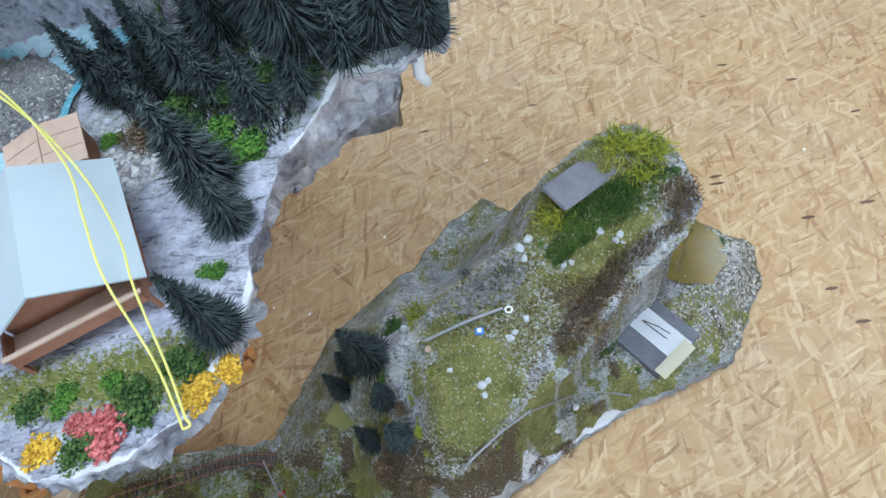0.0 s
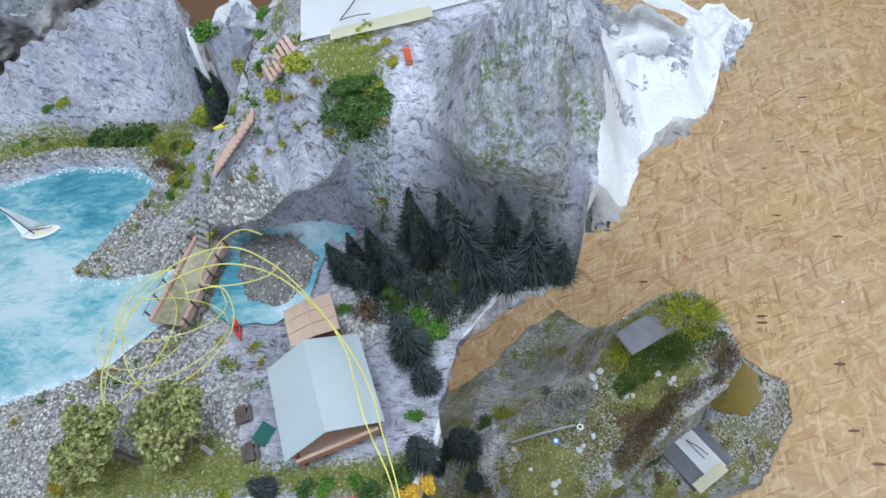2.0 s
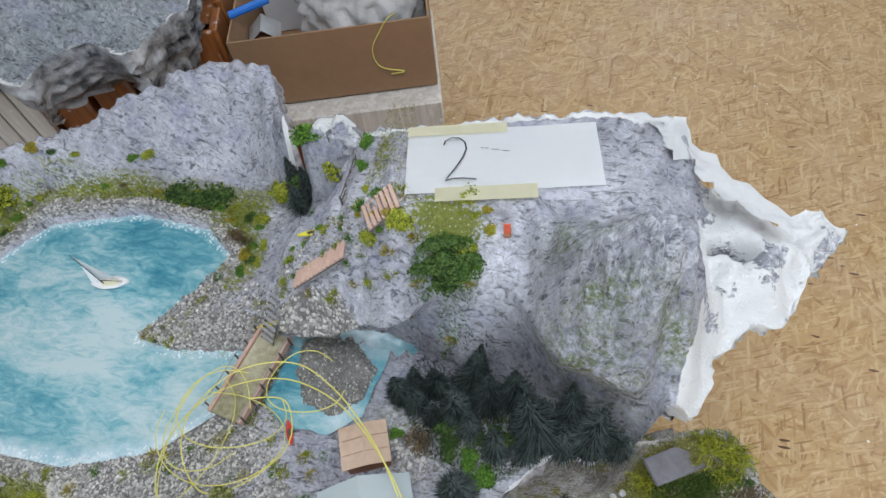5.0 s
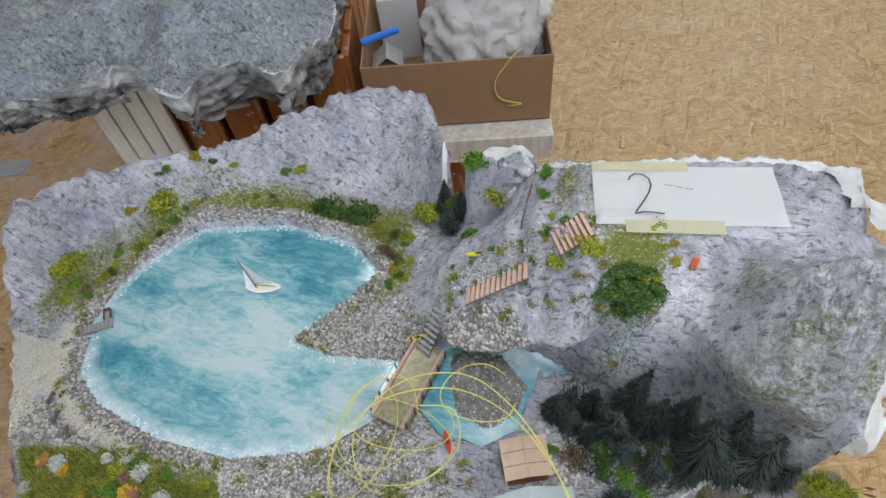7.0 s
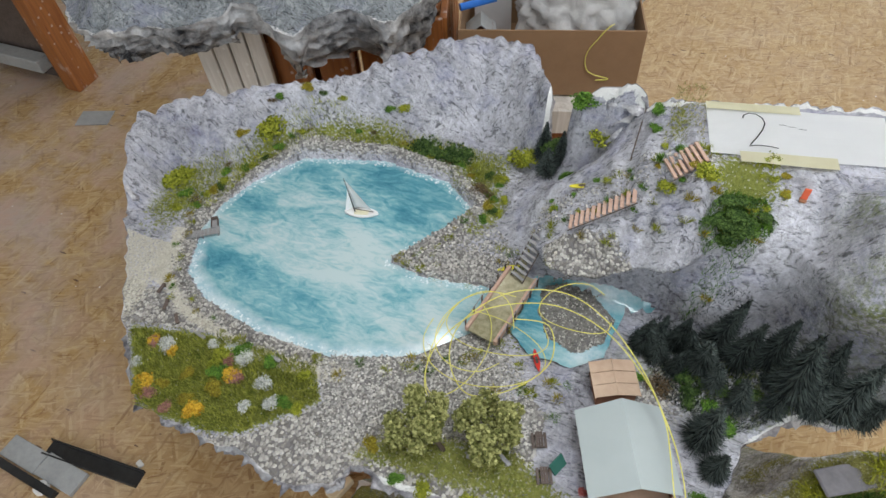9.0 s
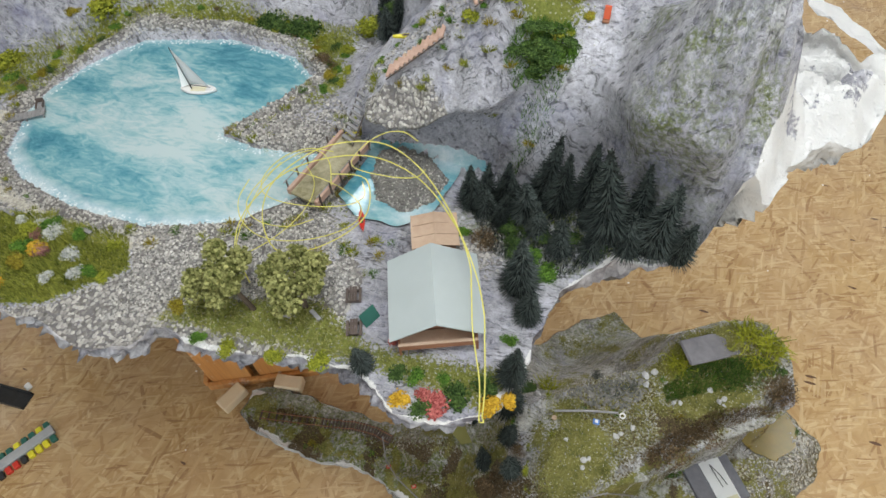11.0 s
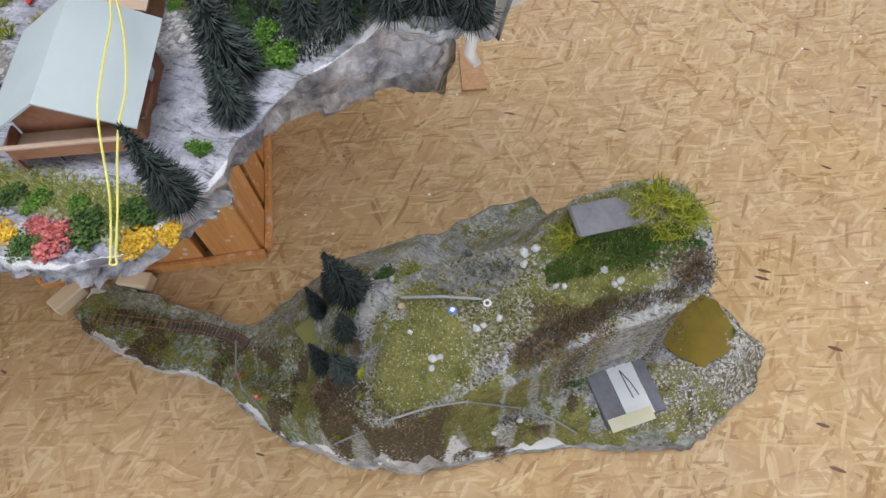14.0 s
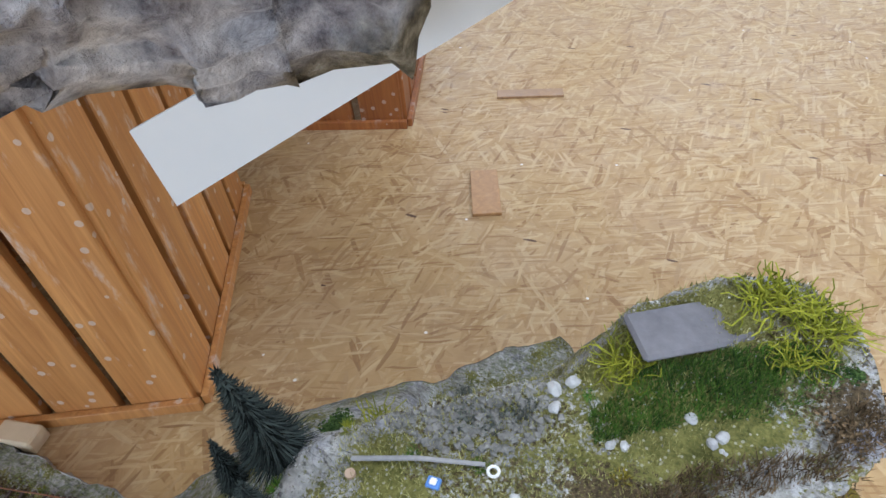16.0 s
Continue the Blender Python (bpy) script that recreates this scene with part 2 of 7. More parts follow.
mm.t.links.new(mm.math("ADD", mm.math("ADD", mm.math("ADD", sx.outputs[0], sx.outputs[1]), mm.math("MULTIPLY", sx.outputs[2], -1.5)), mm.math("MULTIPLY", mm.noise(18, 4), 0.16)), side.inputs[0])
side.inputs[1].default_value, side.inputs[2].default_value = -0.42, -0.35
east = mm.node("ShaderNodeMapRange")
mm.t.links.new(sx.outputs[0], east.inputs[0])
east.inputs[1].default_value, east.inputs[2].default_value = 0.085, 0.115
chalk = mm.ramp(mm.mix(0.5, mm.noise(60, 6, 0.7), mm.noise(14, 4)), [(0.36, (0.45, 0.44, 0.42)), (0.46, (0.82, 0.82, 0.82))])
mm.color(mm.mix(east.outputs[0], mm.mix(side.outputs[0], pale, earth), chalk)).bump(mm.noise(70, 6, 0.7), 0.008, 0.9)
RIM_ROCK = mm.m
CARDBOARD = speckled("cardboard", (0.25, 0.15, 0.085), (0.31, 0.19, 0.11), 40, 0.85, 0.0003)
PAPER = speckled("paper", (0.86, 0.87, 0.88), (0.90, 0.90, 0.90), 25, 0.8, 0.0003)
TAPE = speckled("masking_tape", (0.72, 0.68, 0.48), (0.80, 0.77, 0.60), 60, 0.6, 0.0002)
INK = speckled("black_ink", (0.012, 0.012, 0.015), (0.03, 0.03, 0.035), 60, 0.5, 0.0)


# ---------------------------------------------------------------- helpers for things
def mesh_from(bm, name, mats, smooth=False):
    me = bpy.data.meshes.new(name)
    bm.normal_update()
    bm.to_mesh(me)
    bm.free()
    for mt in mats if isinstance(mats, (list, tuple)) else [mats]:
        me.materials.append(mt)
    if smooth:
        for p in me.polygons:
            p.use_smooth = True
    return me


def part(name, bm, material, parent, label="", smooth=False):
    ob = new(name, mesh_from(bm, name, material, smooth))
    ob.parent = parent
    if label:
        ob["label"] = label
    return ob


def thing(name, at, label, category, group="", rz=0.0, kind=""):
    ob = new(name)
    ob.empty_display_size = 0.01
    ob.matrix_world = pose(*at, 0, 0, rz)
    return tagged(ob, label, category, group, kind)


def solid(name, bm, material, label, category, group="", kind="", smooth=False):
    return tagged(new(name, mesh_from(bm, name, material, smooth)), label, category, group, kind)


def box(bm, x0, x1, y0, y1, z0, z1, m=None, bevel=0.0):
    made = bmesh.ops.create_cube(bm, size=1.0, matrix=Matrix.LocRotScale(((x0 + x1) / 2, (y0 + y1) / 2, (z0 + z1) / 2), None, (x1 - x0, y1 - y0, z1 - z0)))
    vs = made["verts"]
    if bevel:
        es = list({e for v in vs for e in v.link_edges})
        res = bmesh.ops.bevel(bm, geom=es, offset=bevel, segments=1, affect="EDGES")
        vs = list({v for f in res["faces"] for v in f.verts} | {v for v in vs if v.is_valid})
    if m is not None:
        bmesh.ops.transform(bm, matrix=m, verts=vs)
    return bm


def cube_bm(*a, **k):
    return box(bmesh.new(), *a, **k)


def tube(bm, points, r0, r1=None, sides=6, cap=True):
    """A tapered round bar along points."""
    r1 = r0 if r1 is None else r1
    pts = [Vector(p) for p in points]
    rings = []
    for k, p in enumerate(pts):
        d = (pts[min(k + 1, len(pts) - 1)] - pts[max(k - 1, 0)]).normalized()
        a = d.orthogonal().normalized() if abs(d.z) > 0.9 else d.cross(Vector((0, 0, 1))).normalized()
        b = d.cross(a)
        r = r0 + (r1 - r0) * k / max(1, len(pts) - 1)
        rings.append([bm.verts.new(p + r * (math.cos(2 * math.pi * j / sides) * a + math.sin(2 * math.pi * j / sides) * b)) for j in range(sides)])
    for u, v in zip(rings, rings[1:]):
        for j in range(sides):
            bm.faces.new((u[j], u[(j + 1) % sides], v[(j + 1) % sides], v[j]))
    if cap:
        bm.faces.new(rings[0][::-1])
        bm.faces.new(rings[-1])
    return bm


# ---------------------------------------------------------------- fields
def smooth(e0, e1, v):
    t = np.clip((v - e0) / (e1 - e0), 0, 1)
    return t * t * (3 - 2 * t)


def seg_dist(px, py, poly, closed=True):
    """Distance to a polyline, and where along it (index + fraction) the nearest point lies."""
    best, along = np.full(px.shape, 1e9), np.zeros(px.shape)
    n = len(poly)
    for k in range(n if closed else n - 1):
        (ax, ay), (bx, by) = poly[k][:2], poly[(k + 1) % n][:2]
        dx, dy = bx - ax, by - ay
        t = np.clip(((px - ax) * dx + (py - ay) * dy) / (dx * dx + dy * dy + 1e-12), 0, 1)
        d = np.hypot(px - ax - t * dx, py - ay - t * dy)
        along = np.where(d < best, k + t, along)
        best = np.minimum(best, d)
    return best, along


def inside(px, py, poly):
    hit = np.zeros(px.shape, bool)
    n = len(poly)
    for k in range(n):
        (ax, ay), (bx, by) = poly[k][:2], poly[(k + 1) % n][:2]
        cross = ((ay > py) != (by > py)) & (px < (bx - ax) * (py - ay) / (by - ay + 1e-12) + ax)
        hit ^= cross
    return hit


def signed(px, py, poly):
    """Positive inside."""
    d, _ = seg_dist(px, py, poly)
    return np.where(inside(px, py, poly), d, -d)


def _hash(ix, iy, seed):
    v = np.sin(ix * 127.1 + iy * 311.7 + seed * 74.7) * 43758.5453
    return v - np.floor(v)


def vnoise(x, y, scale, seed=0):
    x, y = x * scale, y * scale
    ix, iy = np.floor(x), np.floor(y)
    fx, fy = x - ix, y - iy
    fx, fy = fx * fx * (3 - 2 * fx), fy * fy * (3 - 2 * fy)
    a, b = _hash(ix, iy, seed), _hash(ix + 1, iy, seed)
    c, d = _hash(ix, iy + 1, seed), _hash(ix + 1, iy + 1, seed)
    return (a * (1 - fx) + b * fx) * (1 - fy) + (c * (1 - fx) + d * fx) * fy - 0.5


def fbm(x, y, scale, seed=0, octaves=4, gain=0.5):
    s, amp = np.zeros(np.shape(x)), 1.0
    for k in range(octaves):
        s += amp * vnoise(x, y, scale * 2.03**k, seed + k * 13)
        amp *= gain
    return s


def ragged(poly, step=0.008, amp=0.006, seed=1):
    """The outline cut into short steps and torn a little in and out."""
    out = []
    n = len(poly)
    for k in range(n):
        a, b = Vector(poly[k][:2]), Vector(poly[(k + 1) % n][:2])
        m = max(1, int((b - a).length / step))
        nrm = Vector((-(b - a).y, (b - a).x)).normalized()
        for j in range(m):
            p = a.lerp(b, j / m)
            w = amp * 2 * float(fbm(np.array(p.x), np.array(p.y), 22, seed, 4, 0.6))
            out.append((p.x + nrm.x * w, p.y + nrm.y * w))
    return out


def terrain(outline, step, height, paint, material, name, parent, shift=None):
    """A sheet of ground inside the outline, with its zones."""
    xs, ys = [p[0] for p in outline], [p[1] for p in outline]
    gx, gy = np.meshgrid(np.arange(min(xs) - step, max(xs) + 2 * step, step), np.arange(min(ys) - step, max(ys) + 2 * step, step), indexing="ij")
    ins = inside(gx, gy, outline)
    cell = ins[:-1, :-1] | ins[1:, :-1] | ins[:-1, 1:] | ins[1:, 1:]
    used = np.zeros(ins.shape, bool)
    for a in (0, 1):
        for b in (0, 1):
            used[a : a + cell.shape[0], b : b + cell.shape[1]] |= cell
    rim = used & ~ins
    ox, oy = np.array(xs), np.array(ys)
    for i, j in zip(*np.nonzero(rim)):
        k = np.argmin((ox - gx[i, j]) ** 2 + (oy - gy[i, j]) ** 2)
        gx[i, j], gy[i, j] = ox[k], oy[k]
    z = height(gx, gy)
    number = np.full(ins.shape, -1)
    number[used] = np.arange(used.sum())
    sx, sy = gx, gy
    if shift:
        ax, ay = shift(gx, gy)
        sx, sy = gx + ax * ~rim, gy + ay * ~rim
    verts = np.stack([sx[used], sy[used], z[used]], 1)
    quads = np.stack([number[:-1, :-1], number[1:, :-1], number[1:, 1:], number[:-1, 1:]], -1)[cell]
    me = bpy.data.meshes.new(name)
    me.from_pydata(verts.tolist(), [], quads.tolist())
    me.validate()
    zone, wash = paint(verts[:, 0], verts[:, 1], verts[:, 2])
    for key, cols in (("zone", zone), ("wash", wash)):
        layer = me.color_attributes.new(key, "FLOAT_COLOR", "POINT")
        full = np.ones((len(verts), 4), np.float32)
        full[:, :3] = np.clip(cols, 0, 1)
        if len(layer.data) == len(verts):
            layer.data.foreach_set("color", full.ravel())
    me.materials.append(material)
    for p in me.polygons:
        p.use_smooth = True
    ob = new(name, me)
    ob.parent = parent
    return ob


def skirt(outline, height, depth, material, name, parent, rough=0.006, flare=0.0, seed=3, inset=None):
    """The broken edge that hangs from the outline."""
    bm = bmesh.new()
    ox, oy = np.array([p[0] for p in outline]), np.array([p[1] for p in outline])
    oz = height(ox, oy)
    dz = depth(ox, oy)
    tx, ty = np.roll(ox, -1) - np.roll(ox, 1), np.roll(oy, -1) - np.roll(oy, 1)
    ln = np.hypot(tx, ty) + 1e-9
    nx, ny = ty / ln, -tx / ln
    rows = 14
    rings = []
    for r in range(rows + 1):
        f = r / rows
        w = rough * 2 * fbm(ox + f * 0.3, oy - f * 0.5, 45, seed, 4, 0.6) * min(1, f * 4) + flare * math.sin(f * math.pi)
        if inset:
            w = w - inset(ox, oy) * f**1.3
        zz = oz + 0.0015 - f * dz * (1 + (0.25 * fbm(ox, oy, 30, seed + 5, 3) if r == rows else 0))
        rings.append([bm.verts.new((x, y, z)) for x, y, z in zip(ox + nx * w, oy + ny * w, zz)])
    n = len(ox)
    for u, v in zip(rings, rings[1:]):
        for k in range(n):
            bm.faces.new((u[k], u[(k + 1) % n], v[(k + 1) % n], v[k]))
    bmesh.ops.recalc_face_normals(bm, faces=bm.faces)
    return part(name, bm, material, parent, smooth=True)


def blend_line(poly, along, col):
    """Value in column col of a polyline, at the places along it."""
    vals = np.array([p[col] for p in poly] + [poly[-1][col]])
    k = np.clip(np.floor(along).astype(int), 0, len(poly) - 1)
    f = along - k
    return vals[k] * (1 - f) + vals[k + 1] * f


# ---------------------------------------------------------------- room
# Walls and ceiling lie out of view, added to close the room.
W, E, S, N, TOP = ROOM
floor = solid("floor", cube_bm(W - 0.2, E + 0.2, S - 0.2, N + 0.2, -0.05, 0.0), OSB, "worn oriented strand board floor with paint stains", "floor", kind="structure")
bm = bmesh.new()
holes = ADDED_SKYLIGHTS + SLITS
gx = sorted({W - 0.2, E + 0.2, *(v for h in holes for v in h[:2])})
gy = sorted({S - 0.2, N + 0.2, *(v for h in holes for v in h[2:])})
for x0, x1 in zip(gx, gx[1:]):
    for y0, y1 in zip(gy, gy[1:]):
        if not any(h[0] - 1e-6 <= x0 and x1 <= h[1] + 1e-6 and h[2] - 1e-6 <= y0 and y1 <= h[3] + 1e-6 for h in holes):
            box(bm, x0, x1, y0, y1, TOP, TOP + 0.1)
bmesh.ops.remove_doubles(bm, verts=bm.verts, dist=1e-5)
ceiling = solid("ceiling", bm, WALLPAINT, "unseen white ceiling with added roof light openings", "ceiling", kind="structure")


def wall_with_windows(name, y0, y1, spans):
    bm = bmesh.new()
    edges = [W - 0.2] + [v for s in sorted(spans) for v in s] + [E + 0.2]
    for k in range(0, len(edges), 2):
        box(bm, edges[k], edges[k + 1], y0, y1, 0, TOP)
    for a, b in spans:
        box(bm, a, b, y0, y1, 0, SILL)
        box(bm, a, b, y0, y1, HEAD, TOP)
    return solid(name, bm, WALLPAINT, "unseen white wall with assumed window openings", "wall", kind="structure")


wall_with_windows("wall_north", N, N + 0.2, [(a, b) for s, a, b in UNSEEN_WINDOWS if s == "north"])
wall_with_windows("wall_south", S - 0.2, S, [(a, b) for s, a, b in UNSEEN_WINDOWS if s == "south"])
solid("wall_west", cube_bm(W - 0.2, W, S, N, 0, TOP), WALLPAINT, "unseen plain white wall", "wall", kind="structure")
solid("wall_east", cube_bm(E, E + 0.2, S, N, 0, TOP), WALLPAINT, "unseen plain white wall", "wall", kind="structure")

# ---------------------------------------------------------------- upper landscape
LAKE = [(-0.985, 0.52), (-0.95, 0.425), (-0.885, 0.385), (-0.765, 0.36), (-0.637, 0.36), (-0.513, 0.405), (-0.42, 0.50), (-0.425, 0.575), (-0.56, 0.555), (-0.625, 0.565),
        (-0.56, 0.65), (-0.525, 0.72), (-0.60, 0.775), (-0.74, 0.79), (-0.90, 0.745), (-0.955, 0.665), (-0.985, 0.58)]
LAKE_Z = 0.775
CREST = [(-1.125, 0.485, 0.80, 0.05), (-1.175, 0.60, 0.865, 0.07), (-1.18, 0.655, 0.88, 0.10), (-1.12, 0.72, 0.885, 0.11), (-0.985, 0.80, 0.885, 0.10), (-0.83, 0.875, 0.905, 0.09), (-0.725, 0.925, 0.93, 0.10), (-0.60, 1.01, 0.95, 0.15), (-0.515, 0.985, 0.945, 0.14), (-0.45, 0.89, 0.95, 0.07)]
MAIN = [(-0.862, 0.195), (-0.725, 0.185), (-0.60, 0.175), (-0.54, 0.19), (-0.525, 0.222), (-0.45, 0.221), (-0.34, 0.243), (-0.255, 0.255), (-0.225, 0.235), (-0.19, 0.219), (-0.14, 0.224), (-0.091, 0.245),
        (-0.075, 0.28), (-0.062, 0.315), (-0.062, 0.36), (-0.05, 0.40), (-0.05, 0.438), (-0.03, 0.457), (0.01, 0.490), (0.06, 0.496), (0.10, 0.512), (0.158, 0.530), (0.167, 0.565), (0.18, 0.605), (0.205, 0.637), (0.25, 0.655),
        (0.27, 0.69), (0.325, 0.79), (0.30, 0.80), (0.24, 0.77), (0.17, 0.815), (0.10, 0.835), (0.04, 0.84), (-0.06, 0.826), (-0.20, 0.793), (-0.24, 0.79), (-0.30, 0.81), (-0.36, 0.83), (-0.44, 0.85),
        (-0.45, 0.89), (-0.515, 0.985), (-0.60, 1.01), (-0.725, 0.925), (-0.83, 0.875), (-0.985, 0.80), (-1.12, 0.72), (-1.18, 0.655), (-1.175, 0.60), (-1.125, 0.485), (-1.03, 0.37), (-0.953, 0.275)]
CLIFF = [(-0.46, 0.66), (-0.40, 0.618), (-0.34, 0.625), (-0.24, 0.636), (-0.175, 0.618), (-0.10, 0.618), (-0.055, 0.612), (0.0, 0.560), (0.05, 0.546), (0.082, 0.538), (0.105, 0.525), (0.118, 0.49), (0.25, 0.49), (0.40, 0.62), (0.40, 1.0), (-0.40, 1.0), (-0.45, 0.86), (-0.50, 0.78)]


ISLE = [(-0.378, 0.604), (-0.366, 0.545), (-0.338, 0.500), (-0.285, 0.490), (-0.243, 0.525), (-0.240, 0.580), (-0.28, 0.612), (-0.335, 0.626)]
PAPER_SPOT = [(-0.192, 0.679), (0.034, 0.718), (0.017, 0.826), (-0.211, 0.776)]


def strata(x, y):
    """Slanting ledges of the mountain's dome, from 0 in the clefts to 1 on the lips."""
    turn = (x - 0.06) * 0.96 + 0.30 * (y - 0.60) + 0.012 * fbm(x, y, 14, 3)
    saw = (turn / 0.0185) % 1.0
    where = np.exp(-(((x - 0.072) / 0.062) ** 4 + ((y - 0.598) / 0.046) ** 4))
    return smooth(0.0, 0.8, saw) * smooth(1.0, 0.88, saw) * where * np.clip(0.95 + 1.1 * vnoise(x, y, 25, 7), 0, 1.3)


def main_height(x, y):
    z = 0.775 + 0.02 * smooth(0.55, 0.75, y) - 0.012 * smooth(0.35, 0.2, y) - 0.012 * smooth(-0.85, -1.05, x)
    lake = signed(x, y, LAKE)
    z = z + 0.012 * smooth(-0.03, -0.008, -np.abs(lake)) * (lake < 0)
    z = np.where(lake > 0, LAKE_Z - 0.002 - 0.012 * smooth(0, 0.03, lake), np.maximum(z, LAKE_Z + 0.001 + 0.01 * smooth(0, 0.03, -lake) * (x < -0.45)))
    # stream and pool below the bridge
    pool = signed(x, y, [(-0.395, 0.50), (-0.355, 0.468), (-0.29, 0.472), (-0.245, 0.505), (-0.23, 0.56), (-0.19, 0.606), (-0.10, 0.606), (-0.04, 0.575), (-0.03, 0.588), (-0.07, 0.615), (-0.12, 0.640), (-0.20, 0.645), (-0.38, 0.63)])
    z = z + (0.772 - z) * smooth(-0.01, 0.012, pool)
    isle = signed(x, y, ISLE)
    z = z + 0.016 * smooth(0.0, 0.02, isle)
    z = z + (0.035 * smooth(0.60, 0.65, y) * smooth(-0.37, -0.30, x) + 0.09 * smooth(-0.23, -0.07, x) * smooth(0.585, 0.63, y)) * smooth(0.02, -0.03, x) * (lake < 0)
    wood = spot(x, y, 0.0, 0.53, 0.10, 0.035)
    z = z + 0.075 * wood
    # high ground behind the gorge
    cl = signed(x, y, CLIFF)
    up = 0.84 + 0.205 * smooth(-0.46, -0.19, x + 0.25 * (y - 0.68))
    dome = 0.085 * np.exp(-(((x - 0.062) / 0.078) ** 2 + ((y - 0.612) / 0.052) ** 2))
    rim = signed(x, y, MAIN)
    lip = -0.075 * smooth(0.09, 0.0, cl) * smooth(-0.14, -0.04, x) * smooth(0.16, 0.11, x) - 0.08 * smooth(0.11, 0.16, x) - 0.06 * smooth(0.05, 0.0, rim) * smooth(0.11, 0.16, x) * smooth(0.80, 0.70, y - 0.3 * (x - 0.2))
    lip = lip - 0.115 * np.exp(-(((x + 0.225) / 0.115) ** 4)) * smooth(0.085, 0.0, cl) * (cl > -0.02)
    hollow = -0.07 * np.exp(-(((x + 0.37) / 0.06) ** 2 + ((y - 0.785) / 0.03) ** 2))
    rimwall = 0.065 * smooth(0.028, 0.006, rim) * smooth(-0.26, -0.33, x) * (y > 0.8)
    pit = -0.09 * np.exp(-(((x - 0.185) / 0.024) ** 4 + ((y - 0.722) / 0.010) ** 4)) - 0.05 * np.exp(-(((x - 0.115) / 0.02) ** 2 + ((y - 0.765) / 0.018) ** 2)) + 0.02 * fbm(x, y, 30, 83, 4, 0.6) * smooth(0.13, 0.16, x)
    high = pit + up + dome + lip + hollow + rimwall
    z = z + (high - z) * smooth(-0.012 - 0.034 * np.exp(-(((x + 0.105) / 0.05) ** 2)), 0.010, cl) * np.where(x < -0.40, smooth(0, 0.09, cl), 1)
    # rock wall behind the lake
    d, along = seg_dist(x, y, CREST, False)
    top, wide = blend_line(CREST, along, 2), blend_line(CREST, along, 3)
    f = smooth(1.0, 0.05, d / wide)
    ribs = 0.014 * fbm(x + 0.6 * y, y, 14, 5, 4, 0.6) * f + 0.0055 * np.sin(along * 13 + 5 * fbm(x, y, 9, 17) + 30 * d) * f * smooth(0.0, 0.25, f) * smooth(1.15, 0.6, f)
    z = np.maximum(z, z + (top - z) * f + ribs * (f > 0))
    rocky = smooth(0.0, 0.03, cl) + f
    z = z + 0.013 * fbm(x, y, 24, 9, 5, 0.62) * np.clip(rocky, 0, 1) + 0.004 * fbm(x, y, 60, 4, 4) * (lake < 0)
    ridged = 0.024 * (0.25 - np.abs(fbm(x + 0.35 * y, y * 0.8, 30, 61, 4, 0.55))) * np.clip(rocky, 0, 1)
    z = z + ridged
    groove = 0.019 * strata(x, y)
    saw2 = ((along * 0.125 + 0.45 * d + 0.02 * fbm(x, y, 12, 19)) / 0.021) % 1.0
    groove = groove + (0.0075 * smooth(0.0, 0.7, saw2) * smooth(1.0, 0.85, saw2)) * smooth(0.15, 0.45, f) * smooth(1.02, 0.85, f) * spot(x, y, -1.10, 0.72, 0.10, 0.10)
    paper = signed(x, y, PAPER_SPOT)
    z = z + groove
    return z + (1.048 - z) * smooth(-0.02, 0.004, paper)


def spot(x, y, cx, cy, rx, ry):
    return np.exp(-(((x - cx) / rx) ** 2 + ((y - cy) / ry) ** 2))


